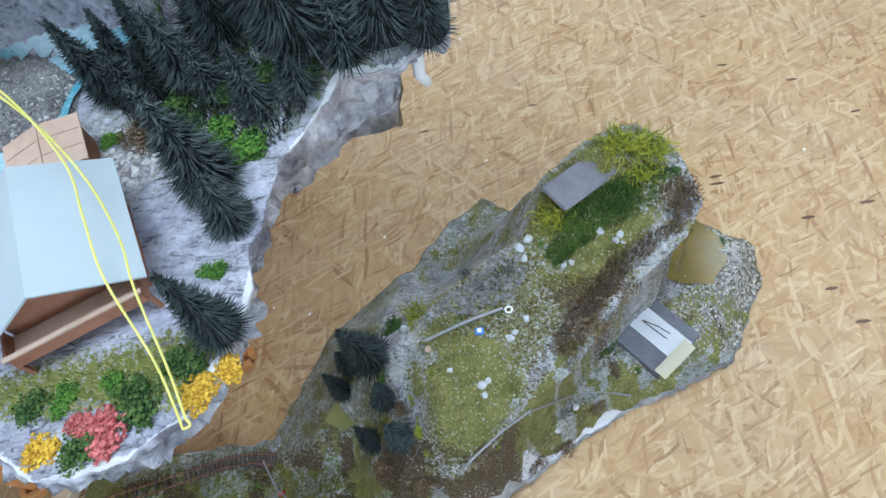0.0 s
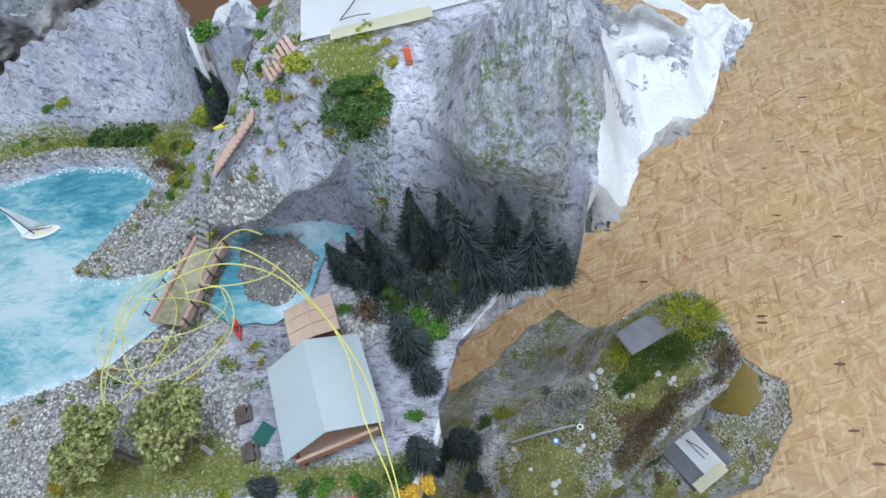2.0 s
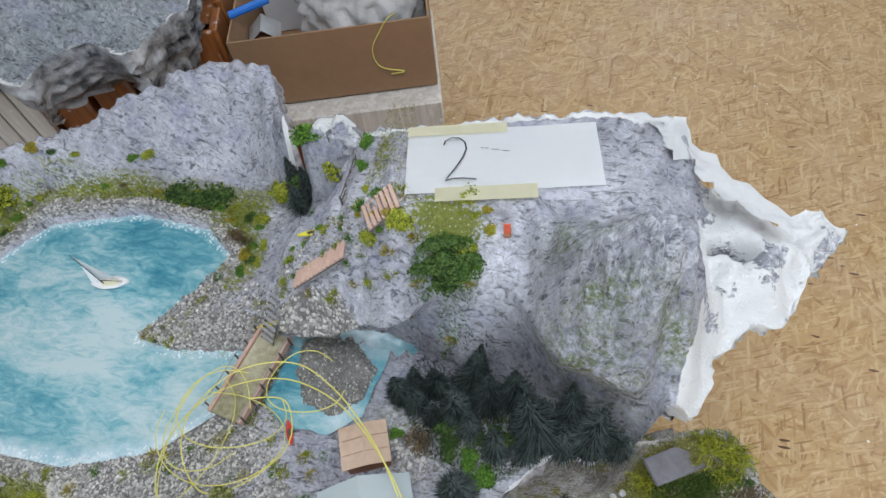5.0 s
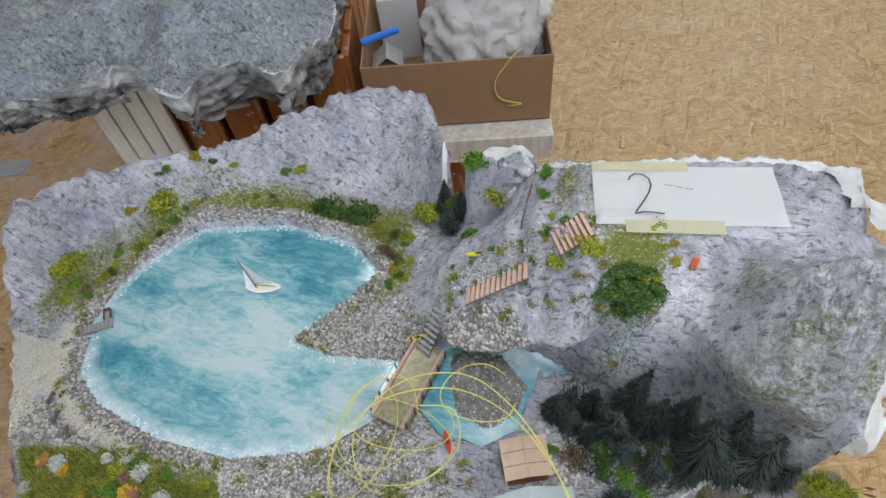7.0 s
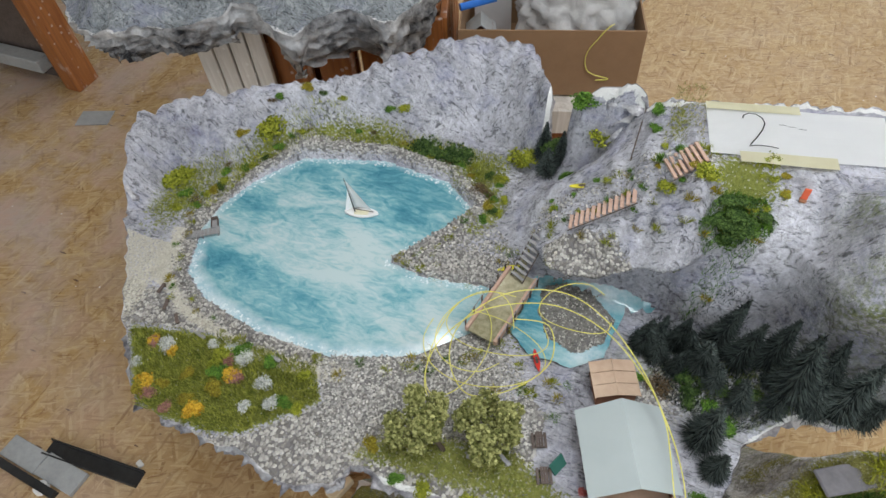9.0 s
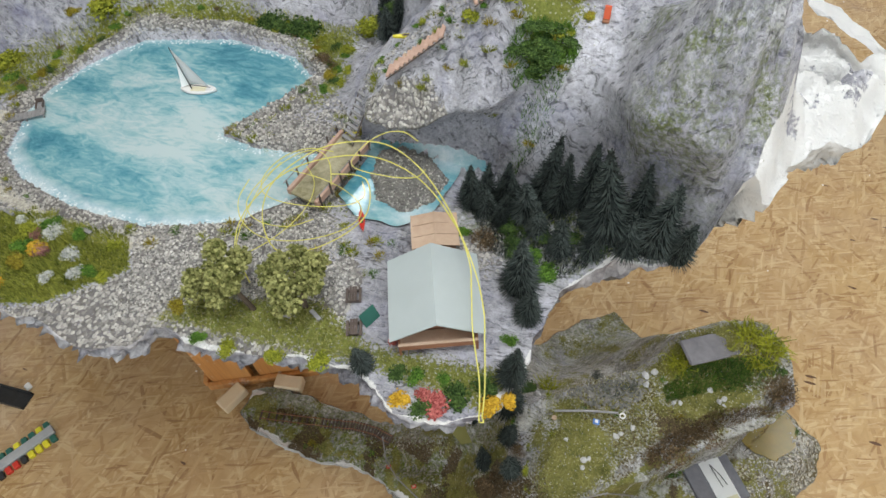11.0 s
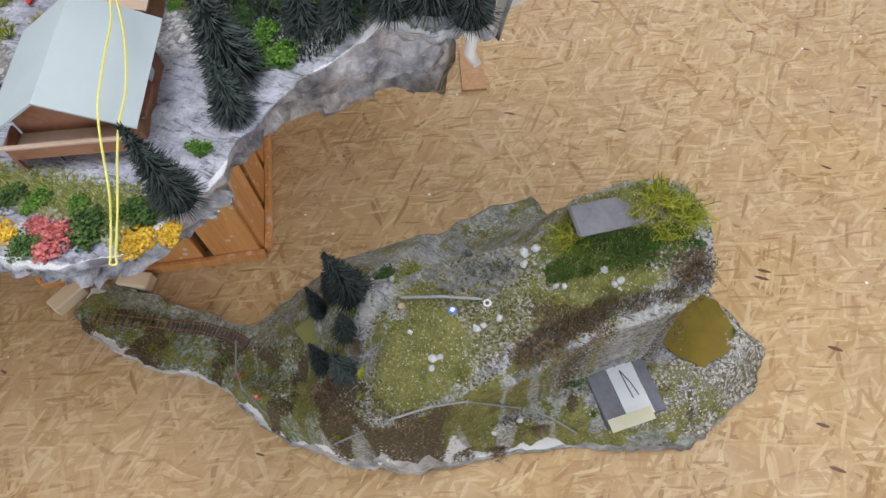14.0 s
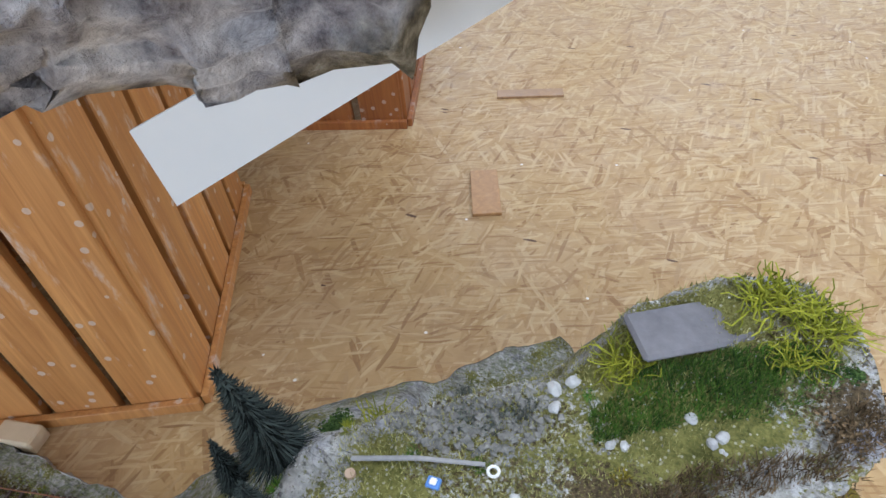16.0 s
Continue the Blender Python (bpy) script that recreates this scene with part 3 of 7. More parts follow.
def main_paint(x, y, z):
    lake, cl = signed(x, y, LAKE), signed(x, y, CLIFF)
    d, along = seg_dist(x, y, CREST, False)
    f = smooth(0.72, 0.5, d / blend_line(CREST, along, 3))
    n = fbm(x, y, 18, 21, 4)
    meadow = signed(x, y, [(-0.96, 0.30), (-0.79, 0.335), (-0.64, 0.335), (-0.61, 0.29), (-0.69, 0.21), (-0.73, 0.195), (-0.86, 0.18)])
    lawn = signed(x, y, [(-0.53, 0.235), (-0.24, 0.26), (-0.08, 0.25), (-0.07, 0.31), (-0.25, 0.29), (-0.34, 0.33), (-0.50, 0.29)])
    shore = smooth(0.075, 0.03, -lake) * (y > 0.66) + 0.9 * spot(x, y, -1.06, 0.56, 0.05, 0.10)
    grass = np.maximum.reduce([smooth(-0.015, 0.015, meadow), 0.8 * smooth(-0.02, 0.02, lawn), 0.75 * shore * smooth(0.01, 0.03, -lake) * (1 - f), 1.1 * spot(x, y, -0.14, 0.665, 0.045, 0.025) * smooth(0.002, 0.015, cl), 0.9 * spot(x, y, -0.55, 0.80, 0.06, 0.05), 0.6 * spot(x, y, -0.235, 0.75, 0.02, 0.06), 0.6 * spot(x, y, -0.37, 0.52, 0.025, 0.06)])
    gravel = np.maximum.reduce([smooth(0.02, -0.02, meadow) * smooth(0.40, 0.36, y + 0.1 * n) * (x < -0.3) * 0.9, 0.9 * smooth(0.05, 0.02, np.abs(lake)) * (lake < 0), spot(x, y, -0.50, 0.59, 0.09, 0.05), spot(x, y, -0.45, 0.42, 0.10, 0.07), 0.9 * smooth(-0.004, 0.01, signed(x, y, ISLE)), 0.8 * spot(x, y, -0.17, 0.47, 0.05, 0.05)])
    gravel = gravel * (1 - f) * smooth(0.0, -0.012, cl)
    edge = signed(x, y, MAIN)
    # Plaster torn off in patches, and in both pits to deepen their shade.
    torn = 0.55 * smooth(0.0, 0.25, fbm(x, y, 26, 87, 4, 0.6) + 0.04) + spot(x, y, 0.185, 0.722, 0.03, 0.014) + spot(x, y, 0.115, 0.765, 0.025, 0.022)
    plaster = np.maximum.reduce([smooth(0.125, 0.14, x + 0.015 * n - 0.06 * (y - 0.58)) * (1 - torn), smooth(0.009, 0.001, edge + 0.012 * n) * (x > -0.5) * (x < 0.2) * (y < 0.6) * (z < 0.88) * 0.8, smooth(0.017, 0.008, edge + 0.012 * n) * (y > 0.75) * (x > -0.45) * (x < -0.22), smooth(0.012, 0.004, edge + 0.01 * n) * (y > 0.75) * (x > -0.3) * (x < 0.2)])
    # First spot: moss colour that also darkens the ground the firs shade.
    moss = np.maximum.reduce([1.3 * spot(x, y, -0.06, 0.51, 0.14, 0.045) * (cl < 0), 0.9 * spot(x, y, 0.03, 0.563, 0.05, 0.016) * (cl > 0), 0.9 * spot(x, y, 0.115, 0.562, 0.045, 0.022), 0.62 * spot(x, y, 0.0, 0.640, 0.03, 0.03), 0.5 * spot(x, y, 0.03, 0.63, 0.02, 0.02)])
    frost = np.maximum.reduce([0.9 * spot(x, y, 0.06, 0.60, 0.06, 0.05), 1.0 * spot(x, y, -0.07, 0.635, 0.05, 0.03), 0.9 * spot(x, y, -0.40, 0.69, 0.05, 0.04), 0.8 * spot(x, y, -0.68, 0.88, 0.10, 0.03), 0.30 + 0 * x, 1.1 * smooth(0.5, 0.9, strata(x, y))])
    sand = 0.8 * smooth(0.055, 0.035, -lake) * smooth(0.018, 0.028, -lake) * (y < 0.5) * (x < -0.6) + 0.7 * smooth(-0.95, -1.0, x) * (y < 0.46) + 0.5 * spot(x, y, -0.62, 0.35, 0.05, 0.02)
    return np.stack([grass, gravel, plaster], 1), np.stack([moss, frost, sand], 1)


GROUND_A = terrain_material("mountain_scenery", (0.17, 0.17, 0.205), (0.64, 0.64, 0.71), (0.20, 0.19, 0.19), (0.10, 0.13, 0.025), (0.30, 0.31, 0.08), [(0.16, 0.15, 0.14), (0.40, 0.38, 0.36), (0.62, 0.60, 0.56)], (0.80, 0.80, 0.80))
main_piece = thing("mountain_diorama", (0, 0, 0), "model mountain landscape with turquoise lake on a wooden crate", "diorama", kind="structure")


def overhang(x, y):
    cl = signed(x, y, CLIFF)
    reach = 0.040 * smooth(-0.08, 0.0, x) + 0.070 * smooth(-0.41, -0.35, x) * smooth(-0.13, -0.21, x)
    return 0 * x, -reach * smooth(-0.002, 0.010, cl) * smooth(0.12, 0.02, cl) * smooth(0.108, 0.075, x)


main_outline = ragged(MAIN, 0.007, 0.006, 4)
terrain(main_outline, 0.0042, main_height, main_paint, GROUND_A, "ground_sheet", main_piece, overhang)
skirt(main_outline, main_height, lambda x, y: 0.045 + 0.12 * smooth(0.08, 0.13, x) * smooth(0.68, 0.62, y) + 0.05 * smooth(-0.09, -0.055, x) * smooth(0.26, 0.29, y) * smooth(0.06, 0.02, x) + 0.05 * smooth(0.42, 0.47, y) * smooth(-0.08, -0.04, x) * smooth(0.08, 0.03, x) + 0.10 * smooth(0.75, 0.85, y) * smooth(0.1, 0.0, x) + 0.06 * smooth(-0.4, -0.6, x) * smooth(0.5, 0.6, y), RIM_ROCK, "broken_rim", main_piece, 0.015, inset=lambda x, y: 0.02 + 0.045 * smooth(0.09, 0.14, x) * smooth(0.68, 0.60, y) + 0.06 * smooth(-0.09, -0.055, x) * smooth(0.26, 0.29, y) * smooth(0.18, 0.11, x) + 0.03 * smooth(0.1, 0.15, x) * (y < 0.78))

wm = Mat("turquoise_lake", 0.07)
wz = wm.attr("zone")
broad = wm.noise(1.0, 5, 0.62, wm.mapped(scale=(5.5, 13, 1), rot=(0, 0, 14)), 0.8)
fine = wm.noise(1.0, 6, 0.7, wm.mapped(scale=(28, 62, 1), rot=(0, 0, 10)), 1.2)
tone = wm.math("ADD", wm.mix(0.42, broad, fine), wm.math("MULTIPLY", wm.math("SUBTRACT", wz[1], 0.5), 0.30))
wcol = wm.ramp(tone, [(0.38, (0.44, 0.55, 0.57)), (0.46, (0.30, 0.47, 0.51)), (0.53, (0.165, 0.37, 0.425)), (0.60, (0.08, 0.27, 0.34)), (0.70, (0.03, 0.17, 0.24))])
milk = wm.ramp(wm.math("ADD", wz[0], wm.math("SUBTRACT", wm.mix(0.5, fine, wm.noise(70, 5, 0.7)), 0.5)), [(0.35, 0.0), (0.85, 0.85)])
wcol = wm.mix(milk, wcol, wm.ramp(wm.noise(46, 5, 0.7), [(0.4, (0.42, 0.58, 0.66)), (0.62, (0.72, 0.79, 0.83))]))
wm.color(wcol).bump(wm.mix(0.6, wm.noise(90, 2), fine), 0.0006, 0.22)
WATER = wm.m


def lake_paint(x, y, z):
    e = signed(x, y, LAKE)
    o = np.zeros_like(x)
    milk = np.maximum.reduce([0.85 * smooth(0.055, 0.0, e) * smooth(0.62, 0.42, y), 0.65 * smooth(0.03, 0.0, e), 0.6 * spot(x, y, -0.93, 0.70, 0.04, 0.03)])
    teal = 0.42 + 0.40 * spot(x, y, -0.72, 0.735, 0.14, 0.05) + 0.34 * spot(x, y, -0.90, 0.56, 0.05, 0.12) + 0.25 * spot(x, y, -0.62, 0.67, 0.05, 0.05) + 0.30 * spot(x, y, -0.78, 0.44, 0.16, 0.03) - 0.36 * spot(x, y, -0.72, 0.56, 0.12, 0.06) - 0.2 * spot(x, y, -0.52, 0.48, 0.06, 0.06)
    return np.stack([milk, teal, o], 1), np.stack([o, o, o], 1)


def stream_paint(x, y, z):
    o = np.zeros_like(x)
    milk = 0.30 + 0.55 * spot(x, y, -0.27, 0.62, 0.05, 0.03) + 0.4 * spot(x, y, -0.27, 0.50, 0.04, 0.03)
    return np.stack([milk, 0.62 + 0.25 * spot(x, y, -0.37, 0.53, 0.03, 0.06), o], 1), np.stack([o, o, o], 1)


def sheet(poly, z, step, material, name, parent=None, seed=2, wave=0.0006):
    out = ragged(poly, step, 0.004, seed)
    bm = bmesh.new()
    f = bm.faces.new([bm.verts.new((x, y, z)) for x, y in out])
    if f.normal.z < 0:
        f.normal_flip()
    bmesh.ops.triangulate(bm, faces=[f])
    ob = new(name, mesh_from(bm, name, material))
    ob.parent = parent
    return ob


lake_rim = ragged([(x + 0.006 * (x + 0.75) / 0.3, y + 0.006 * (y - 0.57) / 0.2) for x, y in LAKE], 0.01, 0.004, 2)
tagged(terrain(lake_rim, 0.008, lambda x, y: 0 * x + LAKE_Z, lake_paint, WATER, "lake", None), "turquoise painted resin lake with glossy surface", "lake", kind="structure")
pool_rim = ragged([(-0.395, 0.50), (-0.355, 0.468), (-0.29, 0.472), (-0.245, 0.505), (-0.235, 0.56), (-0.24, 0.615), (-0.34, 0.622), (-0.38, 0.60)], 0.01, 0.004, 2)
tagged(terrain(pool_rim, 0.008, lambda x, y: 0 * x + LAKE_Z + 0.003, stream_paint, WATER, "pool", None), "pale turquoise pool below the bridge", "pool", kind="structure")
bm = bmesh.new()
course = [(-0.385, 0.600, 0.014), (-0.34, 0.620, 0.014), (-0.295, 0.630, 0.016), (-0.245, 0.622, 0.022), (-0.19, 0.620, 0.010), (-0.14, 0.625, 0.007), (-0.095, 0.630, 0.006), (-0.06, 0.618, 0.005)]
rows = []
for k in range(57):
    i = min(6, k // 8)
    f = k / 8 - i
    cx, cy, w = (course[i][j] * (1 - f) + course[i + 1][j] * f for j in range(3))
    w *= 1 + 0.35 * math.sin(k * 1.9)
    rows.append([(cx, cy + w * (j / 3 - 1)) for j in range(7)])
flat = np.array([p for r in rows for p in r])
levels = np.minimum(main_height(flat[:, 0], flat[:, 1]) + 0.0025, 0.782 + 0.03 * smooth(0.60, 0.65, flat[:, 1]) + 0.085 * smooth(-0.22, -0.07, flat[:, 0]))
vs = [bm.verts.new((p[0], p[1], z)) for p, z in zip(flat, levels)]
for i in range(56):
    for j in range(6):
        bm.faces.new((vs[i * 7 + j], vs[i * 7 + 7 + j], vs[i * 7 + 8 + j], vs[i * 7 + 1 + j]))
stream = solid("stream", bm, WATER, "pale turquoise stream running down the gorge", "stream", kind="structure", smooth=True)
layer = stream.data.color_attributes.new("zone", "FLOAT_COLOR", "POINT")
tint = np.ones((len(flat), 4), np.float32)
tint[:, :3] = stream_paint(flat[:, 0], flat[:, 1], levels)[0]
layer.data.foreach_set("color", tint.ravel())

# ---------------------------------------------------------------- lower landscape
LOWER = [(0.572, 0.669), (0.56, 0.60), (0.504, 0.515), (0.476, 0.469), (0.386, 0.437), (0.271, 0.396), (0.167, 0.347), (0.05, 0.281), (-0.08, 0.239), (-0.236, 0.256), (-0.344, 0.293), (-0.428, 0.301), (-0.51, 0.292), (-0.60, 0.30),
         (-0.69, 0.312), (-0.735, 0.335), (-0.735, 0.395), (-0.66, 0.425), (-0.50, 0.415), (-0.36, 0.425), (-0.30, 0.50), (-0.234, 0.608), (-0.163, 0.656), (-0.063, 0.753), (0.02, 0.848), (0.078, 0.887), (0.13, 0.85), (0.20, 0.80), (0.33, 0.82), (0.43, 0.78), (0.518, 0.715)]
HILL = [(-0.09, 0.40), (-0.07, 0.45), (-0.03, 0.478), (0.04, 0.53), (0.126, 0.585), (0.158, 0.63), (0.185, 0.672), (0.25, 0.70), (0.33, 0.715), (0.36, 0.68), (0.374, 0.65), (0.375, 0.60), (0.345, 0.56), (0.246, 0.49), (0.165, 0.41), (0.13, 0.375), (0.05, 0.295), (0.0, 0.275), (-0.06, 0.30)]


def lower_height(x, y):
    base = 0.10 + 0.05 * smooth(-0.35, -0.6, x) + 0.02 * spot(x, y, 0.05, 0.3, 0.15, 0.06)
    sd = signed(x, y, HILL)
    edge = signed(x, y, LOWER)
    south, _ = seg_dist(x, y, LOWER[:15], False)
    base = base - 0.085 * smooth(0.03, 0.0, south) * (x < 0.3) - 0.06 * smooth(0.05, 0.0, edge) * (x >= 0.3)
    top = 0.35 + 0.06 * smooth(0.05, 0.30, x) * smooth(0.5, 0.68, y) - 0.06 * smooth(0.10, 0.0, sd) * smooth(0.5, 0.36, y)
    back = smooth(-0.12, 0.02, y - (0.55 + 0.75 * (x + 0.05)))
    width = 0.03 - 0.018 * smooth(0.08, 0.16, x) + 0.17 * back * smooth(0.30, 0.15, x) + 0.10 * smooth(-0.02, -0.12, x)
    f = smooth(-1.0, 0.15, sd / width)
    ground = base + (0.02 - base) * back * smooth(0.35, 0.2, x)
    z = ground + (top - ground) * f
    z = z + 0.007 * fbm(x, y, 24, 31, 5, 0.6) + 0.004 * fbm(x, y, 70, 8, 3)
    flat = signed(x, y, [(0.23, 0.56), (0.33, 0.63), (0.43, 0.53), (0.34, 0.45)])
    return z + (0.095 - z) * smooth(-0.01, 0.02, flat) * (f < 0.4)


def lower_paint(x, y, z):
    n, p, q = fbm(x, y, 18, 44, 4), fbm(x, y, 13, 71, 4), fbm(x, y, 34, 72, 4)
    patch = smooth(-0.12, 0.12, p + 0.5 * q)
    sd = signed(x, y, HILL)
    strip = smooth(0.42, 0.36, y - 0.35 * np.maximum(x, 0)) * (sd < 0)
    grass = np.maximum.reduce([(0.62 + 0.5 * patch) * smooth(-0.005, 0.03, sd) * smooth(-0.05, 0.02, x), 1.2 * spot(x, y, 0.27, 0.62, 0.07, 0.05), 0.9 * strip * smooth(0.0, 0.25, q + 0.08), 0.25 + 0.9 * q + 0 * x])
    gravel = np.maximum.reduce([0.34 * spot(x, y, 0.10, 0.50, 0.08, 0.05), 0.9 * smooth(0.10, 0.07, np.abs(signed(x, y, [(0.38, 0.66), (0.44, 0.75), (0.52, 0.66), (0.46, 0.56), (0.40, 0.57)]))) * (x > 0.30) * (sd < -0.04), 0.7 * spot(x, y, -0.32, 0.38, 0.05, 0.04), 0.30 * smooth(0.08, 0.25, -q) * (sd > 0)])
    edge = signed(x, y, LOWER)
    plaster = np.maximum(smooth(0.007, 0.001, edge + 0.02 * n) * (y < 0.40), 0.7 * spot(x, y, 0.19, 0.68, 0.03, 0.02))
    moss = 0.7 * spot(x, y, 0.05, 0.78, 0.10, 0.10) + 0.6 * (x < -0.1) + 0.4 * strip
    frost = 0.45 + 0.4 * spot(x, y, 0.15, 0.37, 0.08, 0.06) + 0.3 * spot(x, y, -0.15, 0.42, 0.08, 0.08)
    soil = np.maximum.reduce([0.9 * spot(x, y, 0.21, 0.485, 0.07, 0.03), 0.8 * spot(x, y, 0.36, 0.60, 0.03, 0.04), 0.75 * spot(x, y, -0.06, 0.31, 0.08, 0.04), 0.8 * strip * smooth(0.02, 0.2, p + 0.06), 0.42 * smooth(0.05, 0.22, -p) * (sd > 0)])
    return np.stack([grass, gravel, plaster], 1), np.stack([moss, frost, soil], 1)


GROUND_B = terrain_material("hill_scenery", (0.07, 0.065, 0.055), (0.56, 0.545, 0.51), (0.14, 0.11, 0.06), (0.055, 0.065, 0.012), (0.33, 0.31, 0.10), [(0.16, 0.15, 0.13), (0.38, 0.36, 0.31), (0.62, 0.58, 0.50)], (0.74, 0.74, 0.75), ((0.035, 0.026, 0.014), (0.17, 0.125, 0.07)))
HILL_RIM = speckled("grey_hill_rim", (0.10, 0.095, 0.085), (0.62, 0.61, 0.60), 40, 0.9, 0.004, (0.36, 0.66))
lower_piece = thing("hill_diorama", (0, 0, 0), "model hill landscape with railway ledge standing on the floor", "diorama", kind="structure")
lower_outline = ragged(LOWER, 0.007, 0.006, 14)


def hill_overhang(x, y):
    sd = signed(x, y, HILL)
    f = smooth(-0.006, 0.004, sd) * smooth(0.07, 0.01, sd) * smooth(0.10, 0.18, x) * smooth(0.66, 0.60, y)
    return 0.018 * f, -0.026 * f


terrain(lower_outline, 0.0042, lower_height, lower_paint, GROUND_B, "ground_sheet", lower_piece, hill_overhang)
skirt(lower_outline, lower_height, lambda x, y: lower_height(x, y) - 0.001, HILL_RIM, "broken_rim", lower_piece, 0.004)


# ---------------------------------------------------------------- crates
def crate(name, corner, along, across, height, material, label, width=0.085, gap=0.02, sides=("front", "side"), plank_t=0.018):
    """A box of upright boards on a floor frame: corner, and the two plan directions with their lengths."""
    ob = thing(name, (*corner, 0), label, "crate")
    a, b = Vector((*along, 0)), Vector((*across, 0))
    mesh = {}
    for o, d, inward in ((Vector((0, 0, 0)), a, b.normalized()), (Vector((0, 0, 0)), b, a.normalized()), (b, a, -b.normalized()), (a, b, -a.normalized())):
        u, n = d.normalized(), int((d.length) // (width + gap))
        pitch = d.length / n
        rot = math.degrees(math.atan2(u.y, u.x))
        for k in range(n):
            key = round(pitch - gap, 4)
            if key not in mesh:
                mesh[key] = mesh_from(cube_bm(-key / 2, key / 2, -plank_t / 2, plank_t / 2, 0, height - 0.004, bevel=0.002), "board", material)
            pl = new("board", mesh[key])
            pl.parent = ob
            p = o + u * (k + 0.5) * pitch + inward * plank_t / 2
            pl.matrix_local = pose(p.x, p.y, 0.002, 0, 0, rot)
        bm = cube_bm(0, d.length, -0.006, 0.006, 0.0, 0.022, bevel=0.001)
        rail = part("floor_rail", bm, material, ob)
        rail.matrix_local = pose(o.x - inward.x * 0.007, o.y - inward.y * 0.007, 0.0, 0, 0, rot)
        bm = cube_bm(0.01, d.length - 0.01, 0, 0.03, height - 0.08, height - 0.01, bevel=0.002)
        rail = part("top_rail", bm, material, ob)
        rail.matrix_local = pose(o.x + inward.x * (plank_t + 0.001), o.y + inward.y * (plank_t + 0.001), 0.0, 0, 0, rot) if inward.dot(Vector((-u.y, u.x, 0))) > 0 else pose(o.x + inward.x * (plank_t + 0.031), o.y + inward.y * (plank_t + 0.031), 0.0, 0, 0, rot)
    return ob


crate("wooden_crate", (-0.425, 0.594), (-0.428, -0.214), (-0.26, 0.49), 0.69, PLANK, "varnished pine crate of upright boards with plaster splashes")
crate("wooden_crate", (-0.80, 1.26), (-0.56, -0.17), (-0.17, 0.50), 0.80, PLANK_DARK, "red-brown stained pine crate with paint splashes")
crate("wooden_crate", (-0.44, 1.43), (-0.36, -0.108), (-0.13, 0.40), 0.545, PLANK_DARK, "red-brown pine crate carrying a cardboard box")

# ---------------------------------------------------------------- plants
def surface(x, y):
    """The top of the ground over a place, where the rock leans out over it."""
    x, y = np.asarray(x, float), np.asarray(y, float)
    q = y + 0.0025 * np.arange(31)[:, None]
    p = np.broadcast_to(x, q.shape)
    miss = np.abs(q + overhang(p, q)[1] - y)
    z = np.where(miss <= np.maximum(0.0015, miss.min(0)), main_height(p, q), -1)
    return z.max(0)


def ground(x, y):
    if x < -0.41 or x > 0.16 or y < 0.56:
        return float(main_height(np.array([x]), np.array([y]))[0])
    return float(surface(np.array([x]), np.array([y]))[0])


def hill(x, y):
    return float(lower_height(np.array([x]), np.array([y]))[0])


def leaf_material(name, dark, light, rough=0.8):
    m = Mat(name, rough)
    f = m.mix(0.5, m.island(), m.noise(60, 3))
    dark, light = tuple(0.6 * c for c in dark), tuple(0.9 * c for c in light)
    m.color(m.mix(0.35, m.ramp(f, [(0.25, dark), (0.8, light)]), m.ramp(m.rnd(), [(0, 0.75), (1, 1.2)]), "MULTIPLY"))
    m.b.inputs["Specular IOR Level"].default_value = 0.2
    return m.m


NEEDLES = leaf_material("dark_fir_needles", (0.006, 0.010, 0.010), (0.085, 0.108, 0.100))
NEEDLES_B = leaf_material("grey_green_fir_needles", (0.008, 0.014, 0.014), (0.12, 0.148, 0.138))
BARK = speckled("bark", (0.05, 0.035, 0.025), (0.12, 0.09, 0.065), 200)
LEAF = leaf_material("olive_foliage", (0.13, 0.145, 0.035), (0.42, 0.42, 0.17))
MOSS = leaf_material("lime_moss", (0.15, 0.19, 0.015), (0.46, 0.48, 0.06))
OCHRE = leaf_material("yellow_ochre_foliage", (0.22, 0.17, 0.02), (0.48, 0.40, 0.05))
GOLD = leaf_material("golden_foam_flowers", (0.55, 0.30, 0.02), (0.80, 0.52, 0.06))
ROSE = leaf_material("rose_red_foam_flowers", (0.40, 0.07, 0.07), (0.68, 0.22, 0.20))
GREEN = leaf_material("fresh_green_foam", (0.04, 0.12, 0.015), (0.18, 0.34, 0.05))
DEEP = leaf_material("deep_green_foam", (0.02, 0.06, 0.014), (0.11, 0.18, 0.045))
PALE = leaf_material("white_blossom", (0.45, 0.48, 0.44), (0.75, 0.76, 0.72))
PINKISH = leaf_material("dusty_pink_blossom", (0.25, 0.12, 0.10), (0.48, 0.24, 0.20))
THICKET = leaf_material("brown_thicket_fibre", (0.09, 0.06, 0.03), (0.30, 0.21, 0.12))
GREYLEAF = leaf_material("grey_green_leaf_litter", (0.07, 0.08, 0.07), (0.22, 0.23, 0.20))
GRASS = leaf_material("static_grass", (0.13, 0.19, 0.02), (0.58, 0.58, 0.12))
STRAW = leaf_material("straw_grass", (0.24, 0.23, 0.06), (0.62, 0.58, 0.24))
LICHEN = leaf_material("lime_yellow_lichen", (0.18, 0.21, 0.015), (0.46, 0.47, 0.05))


# Near-black colour for the shade deep inside a fir's crown.
CROWN_SHADE = leaf_material("fir_crown_shade", (0.003, 0.005, 0.005), (0.012, 0.016, 0.015))


def raw(name, verts, faces, material):
    me = bpy.data.meshes.new(name)
    me.from_pydata(verts, [], faces)
    me.materials.append(material)
    return me


